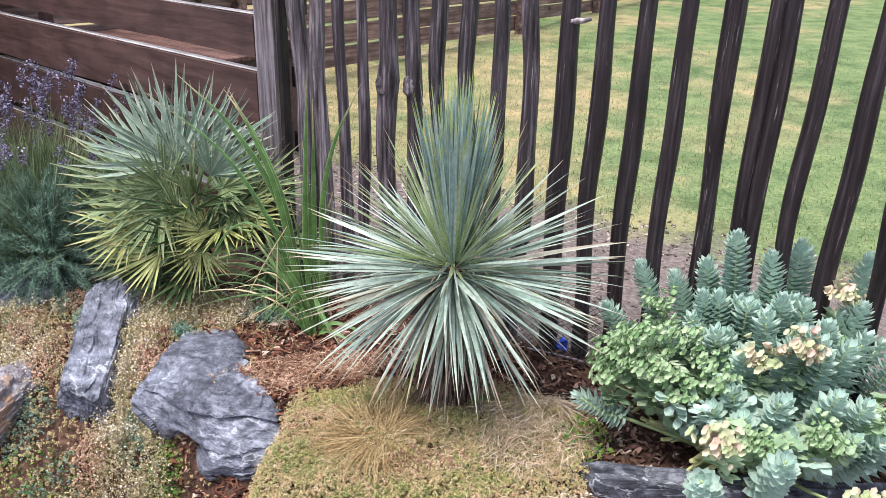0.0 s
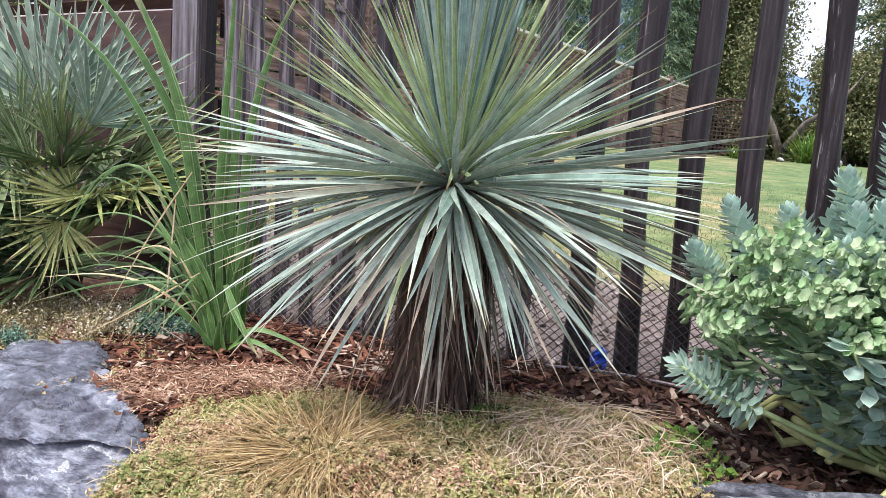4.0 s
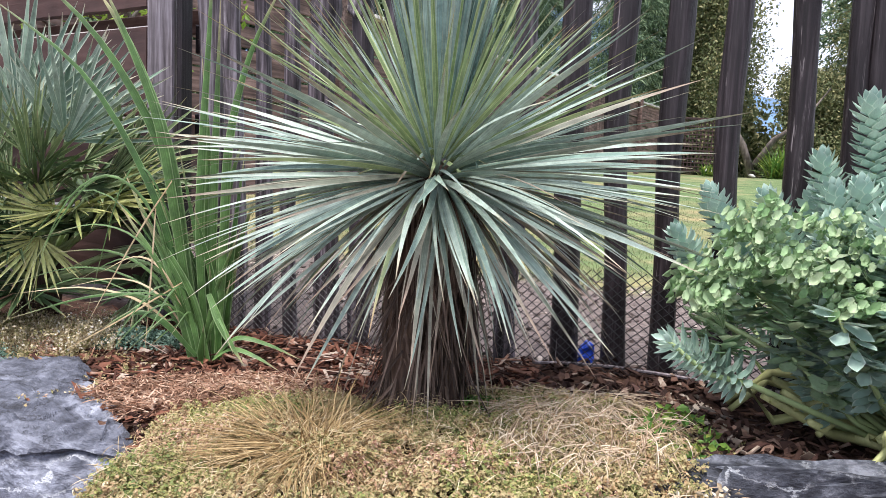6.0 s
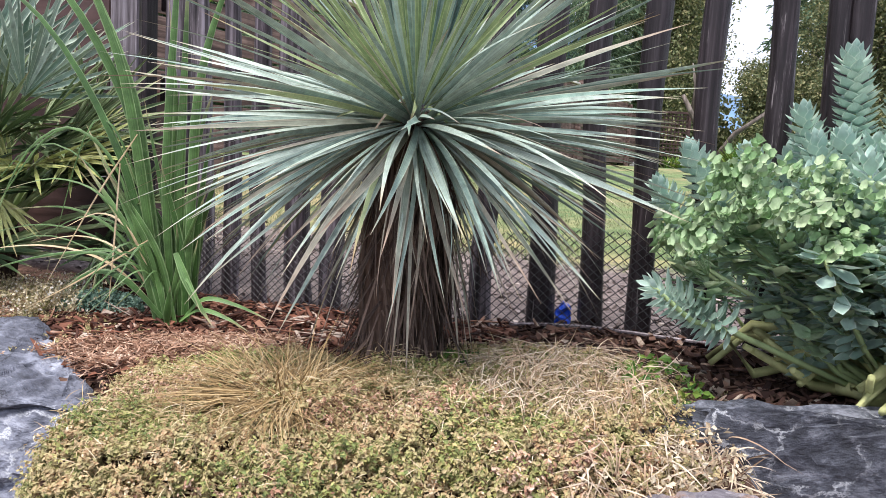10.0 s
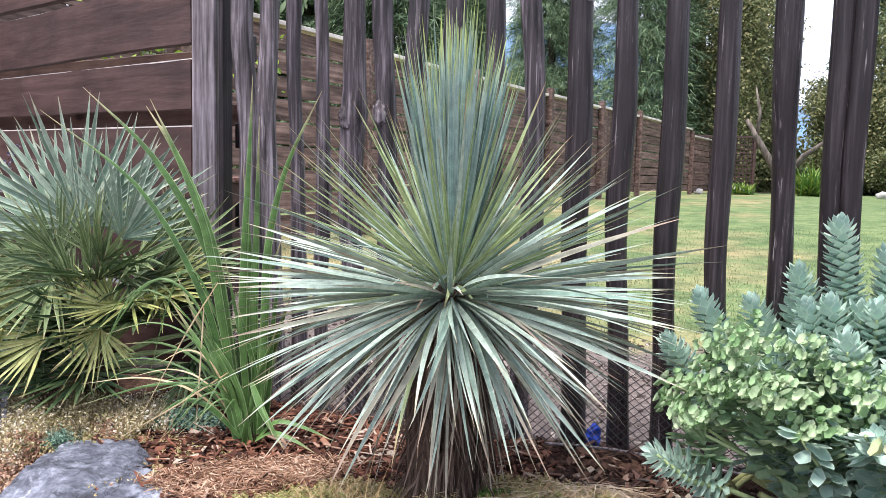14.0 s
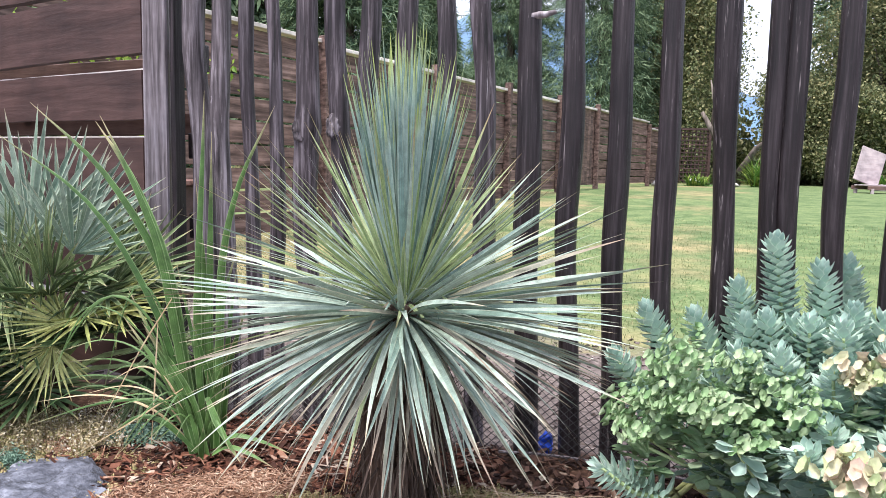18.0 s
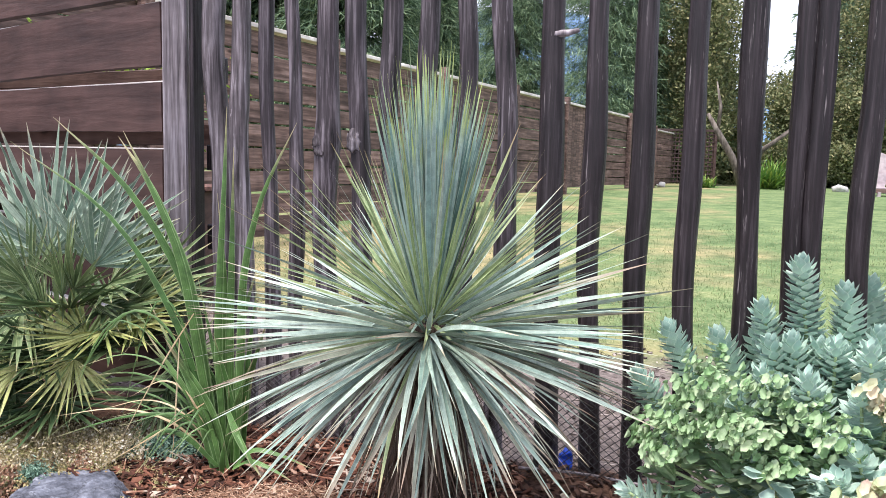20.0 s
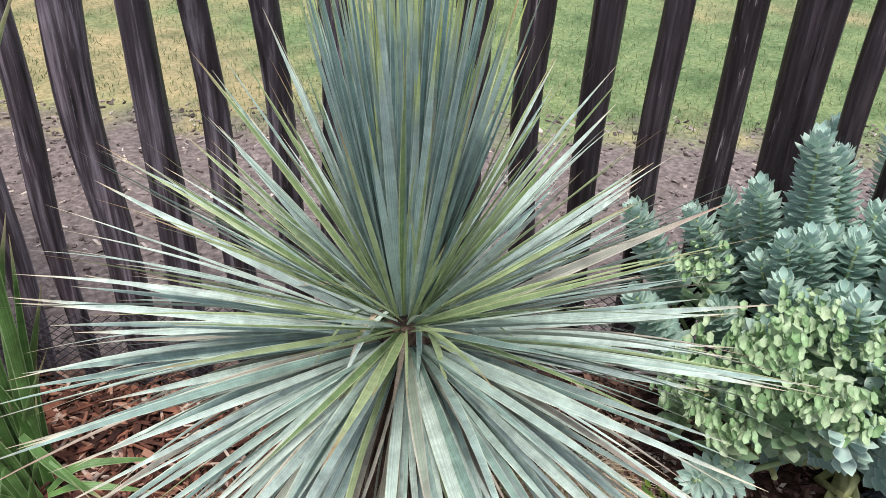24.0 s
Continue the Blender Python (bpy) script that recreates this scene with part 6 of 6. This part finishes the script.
x, y = FO[0] + FU[0] * s_ + FN[0] * d_, FO[1] + FU[1] * s_ + FN[1] * d_
sz = np.stack([rs.uniform(0.003, 0.016, n), rs.uniform(0.002, 0.008, n), rs.uniform(0.001, 0.005, n)], 1)
v, f = chips(on_ground(x, y, 0.002), sz, 0.3)
tagged(put_mesh("path_litter", mesh_of("path_litter", v, f, M_PEBBLE)), "pebbles, bark bits and dead leaves on bare dirt", "litter", "", "stuff")
# tangle of fine orange debris
n = 9000
a, r = rs.rand(n) * 6.283, np.sqrt(rs.rand(n))
x, y = -0.52 + 0.27 * r * np.cos(a), 0.21 + 0.13 * r * np.sin(a) + 0.1 * np.cos(a) * r
k = clear(x, y)
x, y, n = x[k], y[k], int(k.sum())
w = np.stack([rs.randn(n), rs.randn(n), rs.randn(n) * 0.35], 1)
v, f, uv = strips(on_ground(x, y, rs.uniform(0.004, 0.04, n)), w, rs.randn(n, 3), rs.uniform(0.008, 0.032, n), 0.0024, rs.uniform(-0.4, 0.4, n), 3)
tagged(put_mesh("dry_debris", mesh_of("dry_debris", v, f, M_NEEDLE, uv)), "tangle of fine orange-brown dry plant debris", "debris", "", "stuff")


def mat_lift(x, y):
    r = ((x + 0.08) / 0.56) ** 2 + ((y + 0.2) / 0.42) ** 2
    lump = np.sin(x * 19 + y * 7 + 2 * np.sin(y * 9)) * np.sin(y * 23 - x * 5) + 0.6 * np.sin(x * 47 + 3 * np.sin(y * 21)) * np.sin(y * 53 + x * 11)
    return 0.055 * np.clip(1 - r, 0, 1) ** 0.6 + 0.014 * lump * (r < 1.05)


def stonecrop(name, n, cx, cy, rx, ry, mat, label, size=0.0062, lift=None, depth=0.022):
    a, r = rs.rand(n) * 6.283, np.sqrt(rs.rand(n)) * (1 + 0.12 * rs.randn(n))
    x, y = cx + rx * r * np.cos(a), cy + ry * r * np.sin(a)
    k = (r < 1.02 + 0.1 * np.sin(a * 5) + 0.06 * np.sin(a * 13)) & clear(x, y)
    x, y, n = x[k], y[k], int(k.sum())
    z = (lift(x, y) if lift is not None else 0.05 * np.clip(1 - r[k] ** 2, 0, 1)) + rs.uniform(-0.3, 1.0, n) * depth
    v, f = cards(on_ground(x, y) + np.stack([0 * x, 0 * x, z], 1), rs.randn(n, 3) * 0.8 + np.array((0, -0.2, 0.8)), rs.uniform(size * 0.5, size * 1.5, n), rs.uniform(0.3, 0.7, (n, 1)))
    tagged(put_mesh(name, mesh_of(name, v, f, mat)), label, "stonecrop", "", "stuff")


def sprigs(name, n, cx, cy, rx, ry, mat, label, lift=None, tall=0.03, k=13, size=0.0042):
    """Little upright shoots of stonecrop: each a whorl of leaflets round a short stem, with dark gaps between shoots."""
    a, r = rs.rand(n) * 6.283, np.sqrt(rs.rand(n)) * (1 + 0.1 * rs.randn(n))
    x, y = cx + rx * r * np.cos(a), cy + ry * r * np.sin(a)
    keep = (r < 1.02 + 0.1 * np.sin(a * 5) + 0.06 * np.sin(a * 13)) & clear(x, y)
    x, y, n = x[keep], y[keep], int(keep.sum())
    z = (lift(x, y) if lift is not None else 0.03 * np.clip(1 - r[keep] ** 2, 0, 1)) - 0.006
    up = unit(np.stack([rs.randn(n) * 0.4, rs.randn(n) * 0.4 - 0.2, np.ones(n)], 1))
    ln = tall * rs.uniform(0.45, 1.25, n)
    t, az = rs.uniform(0.3, 1.0, (n, k)), rs.rand(n, k) * 6.283
    out = np.stack([np.cos(az), np.sin(az), 0 * az], -1)
    sz = size * rs.uniform(0.55, 1.35, (n, k)) * (1.2 - 0.45 * t)
    p = (on_ground(x, y) + np.stack([0 * x, 0 * x, z], 1))[:, None] + up[:, None] * (ln[:, None] * t)[..., None] + out * (sz * 0.9)[..., None]
    v, f = cards(p.reshape(-1, 3), (out * 0.55 + up[:, None] + rs.randn(n, k, 3) * 0.3).reshape(-1, 3), sz.ravel(), 0.52)
    tagged(put_mesh(name, mesh_of(name, v, f, mat)), label, "stonecrop", "", "stuff")


def wispy(name, n, cx, cy, rx, ry, label, tall=0.075):
    """Thin upright stems with tiny leaves below and pale flower specks on top."""
    a, r = rs.rand(n) * 6.283, np.sqrt(rs.rand(n)) * (1 + 0.1 * rs.randn(n))
    x, y = cx + rx * r * np.cos(a), cy + ry * r * np.sin(a)
    c = rs.randint(0, n // 22, n)
    x, y = x[c] + rs.randn(n) * 0.013, y[c] + rs.randn(n) * 0.013
    k = clear(x, y)
    x, y, n = x[k], y[k], int(k.sum())
    base = on_ground(x, y)
    w = np.stack([rs.randn(n) * 0.35, rs.randn(n) * 0.35 - 0.1, np.ones(n)], 1)
    ln = tall * rs.uniform(0.4, 1.2, n)
    v, f, uv = strips(base, w, rs.randn(n, 3), ln, 0.0016, rs.uniform(0, 0.3, n), 3)
    ob = put_mesh(name, mesh_of(name, v, f, M_STRAW, uv))
    tagged(ob, label, "stonecrop", "", "stuff")
    k = 16
    t = rs.rand(n, k)
    p = base[:, None] + unit(w)[:, None] * (ln[:, None] * t)[..., None] + rs.randn(n, k, 3) * 0.004
    v, f = cards(p.reshape(-1, 3), rs.randn(n * k, 3) + np.array((0, 0, 0.5)), rs.uniform(0.0022, 0.0055, n * k), 0.6)
    tagged(put_mesh(name, mesh_of(name, v, f, M_SEDUM_W)), label, "stonecrop", "", "stuff")


sprigs("stonecrop_mat", 14000, -0.06, -0.19, 0.54, 0.43, M_SEDUM, "ochre and olive stonecrop mat covering the bank", mat_lift)
sprigs("stonecrop_mat", 8500, -0.04, -0.55, 0.56, 0.24, M_SEDUM, "ochre stonecrop trailing down the front of the bank")
for px, py, rx, ry in ((-0.38, -0.3, 0.12, 0.1), (0.1, -0.06, 0.2, 0.06), (0.14, -0.36, 0.1, 0.12), (-0.34, 0.0, 0.14, 0.07), (-0.1, -0.46, 0.2, 0.07)):
    sprigs("green_stonecrop", 420, px, py, rx, ry, M_SEDUM_G, "greener patch in the stonecrop mat", mat_lift, 0.036)
for px, py, rx, ry in ((-0.42, -0.14, 0.1, 0.1), (0.02, -0.3, 0.16, 0.06), (-0.2, -0.5, 0.16, 0.06), (0.25, -0.45, 0.12, 0.06)):
    sprigs("withered_stonecrop", 260, px, py, rx, ry, M_NEEDLE, "withered orange-brown patch in the stonecrop mat", mat_lift, 0.036)
wispy("flowering_stonecrop", 2300, -1.14, 0.6, 0.3, 0.14, "pale flowering stonecrop spilling between rocks", 0.1)
wispy("flowering_stonecrop", 2600, -1.14, -0.12, 0.2, 0.24, "white flowering stonecrop low between rocks", 0.12)
wispy("flowering_stonecrop", 1100, -1.72, 0.34, 0.16, 0.22, "faded stonecrop between slate rocks", 0.09)
wispy("flowering_stonecrop", 1100, -1.22, 0.36, 0.07, 0.2, "faded stonecrop beside a boulder", 0.09)
sprigs("stonecrop_mat", 3600, -1.35, 0.2, 0.75, 0.5, M_SEDUM, "ochre stonecrop between slate rocks")
for px, py, q in ((-1.62, 0.6, 0.1), (-1.6, 0.3, 0.09), (-1.2, 0.52, 0.1), (-1.18, 0.28, 0.07), (-1.75, 0.42, 0.08), (-1.3, 0.02, 0.07), (-1.0, 0.56, 0.08)):
    sprigs("withered_stonecrop", 300, px, py, q, q, M_NEEDLE, "rust and tan clump of withered stonecrop", None, 0.05)
for px, py, q in ((-1.52, 0.48, 0.07), (-1.62, 0.12, 0.12), (-1.15, 0.1, 0.08), (-1.4, -0.1, 0.14), (-1.1, 0.42, 0.05)):
    sprigs("green_stonecrop", 260, px, py, q, q, M_FEATHER, "dark green creeping clump between slate rocks", None, 0.045)
sprigs("stonecrop_mat", 700, -0.72, -0.34, 0.2, 0.16, M_SEDUM, "ochre stonecrop below a boulder")
sprigs("stonecrop_mat", 500, -0.49, -0.3, 0.09, 0.15, M_SEDUM, "ochre stonecrop beside a boulder")
stonecrop("rusty_stonecrop", 3000, -1.18, 0.34, 0.08, 0.16, M_NEEDLE, "rust-coloured stonecrop beside a boulder", 0.006)
stonecrop("green_stonecrop", 2600, -0.8, 0.58, 0.14, 0.06, M_FEATHER, "low green stonecrop at the edge of the mulch", 0.006)
stonecrop("green_stonecrop", 3200, -1.02, -0.1, 0.1, 0.2, M_WEED, "fresh green creeping foliage below the boulder", 0.007)
stonecrop("green_stonecrop", 700, -1.5, -0.1, 0.3, 0.16, M_WEED, "olive creeping foliage low in the bank", 0.008)
sprigs("stonecrop_mat", 900, -1.3, -0.35, 0.6, 0.2, M_SEDUM, "ochre stonecrop at the foot of the bank")
stonecrop("green_weeds", 900, 0.05, 0.03, 0.16, 0.05, M_WEED, "fresh green weeds at the foot of the trunk", 0.008)
stonecrop("green_weeds", 300, 0.42, -0.15, 0.1, 0.14, M_WEED, "fresh green shoots among dry stems", 0.009)


def tuft(name, cx, cy, n, rad, mat, label, lean=(0, 0), arch=0.6, up=0.35):
    a = rs.rand(n) * 6.283
    o = np.stack([np.cos(a), np.sin(a)], 1)
    x, y = cx + o[:, 0] * 0.09 * rs.rand(n), cy + o[:, 1] * 0.06 * rs.rand(n)
    w = np.stack([o[:, 0] + lean[0] + rs.randn(n) * 0.4, o[:, 1] + lean[1] + rs.randn(n) * 0.4, up * rs.uniform(0.3, 1.6, n)], 1)
    b = on_ground(x, y) + np.stack([0 * x, 0 * x, mat_lift(x, y) + 0.01], 1)
    v, f, uv = strips(b, w, np.tile((0, 0, 1.0), (n, 1)) + rs.randn(n, 3) * 0.25, rad * rs.uniform(0.35, 1.1, n), 0.0017, arch * rs.uniform(0.3, 1.0, n), 6)
    tagged(put_mesh(name, mesh_of(name, v, f, mat, uv)), label, "dry grass", "", "stuff")


tuft("dry_grass_tuft", -0.195, -0.2, 1500, 0.19, M_STUBBLE, "flattened tuft of dry straw-coloured grass", (-0.15, -0.05), 0.3, 0.22)


def heap(name, cx, cy, rx, ry, n, ln, mat, label, way, up, arch, wd=0.0017):
    """Dry stems that start all over a patch, run mostly one way and sag over it."""
    a, r = rs.rand(n) * 6.283, np.sqrt(rs.rand(n))
    x, y = cx + rx * r * np.cos(a), cy + ry * r * np.sin(a)
    w = np.stack([way[0] + rs.randn(n) * 0.4, way[1] + rs.randn(n) * 0.35, up + rs.randn(n) * 0.2], 1)
    b = on_ground(x, y) + np.stack([0 * x, 0 * x, mat_lift(x, y) + rs.uniform(0.0, 0.045, n)], 1)
    v, f, uv = strips(b, w, np.tile((0, 0, 1.0), (n, 1)) + rs.randn(n, 3) * 0.6, ln * rs.uniform(0.4, 1.2, n), wd, arch * rs.uniform(0.2, 1.2, n), 7)
    tagged(put_mesh(name, mesh_of(name, v, f, mat, uv)), label, "dry stems", "", "stuff")


n = 2300
a, r = rs.rand(n) * 6.283, np.sqrt(rs.rand(n))
x, y = 0.27 + 0.1 * r * np.cos(a), 0.03 + 0.05 * r * np.sin(a)
az = -1.6 + rs.randn(n) * 0.75
w = np.stack([np.cos(az), np.sin(az), rs.uniform(0.1, 0.6, n)], 1)
v, f, uv = strips(on_ground(x, y, rs.uniform(0.0, 0.035, n)), w, np.tile((0, 0, 1.0), (n, 1)) + rs.randn(n, 3) * 0.3, rs.uniform(0.08, 0.21, n), 0.0021, rs.uniform(0.25, 0.75, n), 8)
tagged(put_mesh("dry_stem_heap", mesh_of("dry_stem_heap", v, f, M_STRAW_P, uv)), "arching thatch of pale dry stems", "dry stems", "", "stuff")
heap("dry_stem_heap", 0.27, -0.2, 0.16, 0.13, 900, 0.06, M_STRAW_P, "pale dry stems over the stonecrop", (0.0, -0.3), 0.2, 1.3)
heap("trailing_dry_stems", 0.42, -0.47, 0.2, 0.09, 700, 0.06, M_STRAW_P, "whitish dry stems trailing over a rock", (0.1, -0.7), 0.25, 1.2, 0.0022)
heap("dry_stem_heap", -0.1, -0.24, 0.42, 0.3, 2600, 0.03, M_STRAW, "fine straw-coloured bits over the stonecrop", (0.0, -0.2), 0.25, 0.7, 0.0011)
stonecrop("curled_dry_leaves", 1900, 0.4, -0.52, 0.19, 0.13, M_WITHER, "pale withered leaves on trailing stems", 0.0048, None, 0.05)
n = 46
az, el = rs.rand(n) * 6.283, rs.uniform(0.1, 1.2, n)
w = np.stack([np.cos(az) * np.cos(el), np.sin(az) * np.cos(el), np.sin(el)], 1)
v, f, uv = strips(np.tile((0.11, -0.295, 0.045), (n, 1)), w, np.tile((0, 0, 1.0), (n, 1)), rs.uniform(0.02, 0.045, n), 0.016, 0.2, 4, 0.5, 0.15, 0.3)
tagged(put_mesh("weed", mesh_of("weed", v, f, M_WEED, uv)), "small dark green leafy weed in the stonecrop", "weed")

# lavender and a feathery shrub by the planks
lav = thing("lavender", (-2.05, 0.98, 0.1), "flowering lavender with purple spikes against the planks", "lavender")
SPIKES = []
for q in range(5):
    k = 70
    tt = rs.rand(k)
    p = np.stack([rs.randn(k) * 0.0105, 0.88 + 0.12 * tt, rs.randn(k) * 0.0105], 1)
    v, f = cards(p, rs.randn(k, 3), rs.uniform(0.005, 0.01, k), 0.7)
    sv, sf, su = strips([(0, 0, 0)], [(0, 1, 0)], [(0, 0, 1)], 1.0, 0.004, 0.0, 5)
    SPIKES.append((mesh_of("stalk", sv, sf, M_LAV_STEM, su), mesh_of("flower_spike", v, f, M_LAVENDER)))
for q in range(90):
    m = leaf_frame((rs.randn() * 0.1, rs.randn() * 0.1, 0), rs.uniform(-2.4, 1.0), rs.uniform(0.8, 1.45)) @ Matrix.Diagonal((0.85, rs.uniform(0.5, 0.98), 0.85, 1))
    stalk = put_mesh("stalk", SPIKES[q % 5][0], lav, "", m)
    put_mesh("flower_spike", SPIKES[q % 5][1], stalk)
n = 3600
az, el = rs.rand(n) * 6.283, rs.uniform(0.3, 1.5, n)
w = np.stack([np.cos(az) * np.cos(el), np.sin(az) * np.cos(el), np.sin(el)], 1)
v, f, uv = strips(rs.randn(n, 3) * 0.12 * np.array((1, 1, 0)), w, rs.randn(n, 3), rs.uniform(0.25, 0.66, n), 0.0045, 0.15, 4)
put_mesh("leaves", mesh_of("leaves", v, f, M_LAV_STEM, uv), lav)["kind"] = "stuff"
shrub = thing("feathery_shrub", (-1.87, 0.8, 0.06), "soft feathery blue-green shrub spilling onto rocks", "shrub")
n = 700
az, el = rs.rand(n) * 6.283, rs.uniform(0.0, 1.5, n)
w = np.stack([np.cos(az) * np.cos(el), np.sin(az) * np.cos(el), np.sin(el)], 1)
ln = rs.uniform(0.26, 0.4, n) * (1 + 0.5 * np.sin(el))
v, f, uv = strips(np.zeros((n, 3)), w, np.tile((0, 0, 1.0), (n, 1)), ln, 0.004, 0.25, 4)
put_mesh("twig_mass", mesh_of("twig_mass", v, f, M_FEATHER, uv), shrub)["kind"] = "stuff"
k = 110
t = 0.25 + 0.75 * np.sqrt(rs.rand(n, k))
p = w[:, None] * (ln[:, None] * t)[..., None] - np.array((0, 0, 1.0)) * (0.25 * ln[:, None] * t * t)[..., None]
w2 = w[:, None] * 0.7 + rs.randn(n, k, 3) * 0.6
v, f, uv = strips(p.reshape(-1, 3), w2.reshape(-1, 3), rs.randn(n * k, 3), rs.uniform(0.014, 0.036, n * k), 0.0036, 0.1, 1)
ob = put_mesh("needles", mesh_of("needles", v, f, M_FEATHER, uv), shrub)
ob["kind"] = "stuff"

# ---- plastic mesh along the foot of the stakes, and a scrap of blue plastic ----
net = thing("mesh_netting", (*fence_xy(0, -0.045), 0), "black plastic diamond mesh along the foot of stakes", "netting")
bm = bmesh.new()
H, DX, DZ = 0.25, 0.026, 0.021
s0, s1 = -1.0, 1.75


def net_strand(a, b):
    d = Vector((b[0] - a[0], b[1] - a[1], b[2] - a[2])).normalized()
    o = d.cross(Vector((FN[0], FN[1], 0))).normalized() * 0.0011
    q = Vector((FN[0], FN[1], 0)) * 0.0008
    A, B = Vector(a), Vector(b)
    va = [bm.verts.new(A + o + q), bm.verts.new(A - o + q), bm.verts.new(A - q)]
    vb = [bm.verts.new(B + o + q), bm.verts.new(B - o + q), bm.verts.new(B - q)]
    for i in range(3):
        bm.faces.new((va[i], va[(i + 1) % 3], vb[(i + 1) % 3], vb[i]))


run = H / DZ * DX
for sgn in (1, -1):
    s = s0 - run
    while s < s1 + run:
        pts = []
        for k in range(9):
            t = k / 8
            ss = s + sgn * run * t
            if s0 <= ss <= s1:
                wob = 0.008 * math.sin(ss * 9 + t * 3) + 0.006 * math.sin(ss * 23)
                gz = float(height(*fence_xy(ss, -0.045)))
                pts.append((FU[0] * ss + FN[0] * wob, FU[1] * ss + FN[1] * wob, gz - 0.02 + (H + 0.012 * math.sin(ss * 4)) * t))
        for a, b in zip(pts, pts[1:]):
            net_strand(a, b)
        s += DX
part("mesh_sheet", bm, M_WIRE, net)
pts = [(FU[0] * s, FU[1] * s, float(height(*fence_xy(s, -0.045))) + 0.015) for s in np.linspace(0.3, 1.1, 9)]
part("bottom_rod", tube(pts, [0.004] * 9, 6), M_POST, net, "thin grey rod along the bottom")
scrap = bmesh.new()
bmesh.ops.create_icosphere(scrap, subdivisions=3, radius=0.024)
for v in scrap.verts:
    v.co = Vector((v.co.x * 0.8, v.co.y * 0.6, v.co.z * 1.25)) + noise.noise_vector(v.co * 55) * 0.012
ob = part("blue_scrap", scrap, M_BLUE, None, "", False)
ob.location = (0.375, 0.425, float(height(0.375, 0.425)) + 0.024)
tagged(ob, "crumpled bright blue plastic bag behind the netting", "plastic bag")
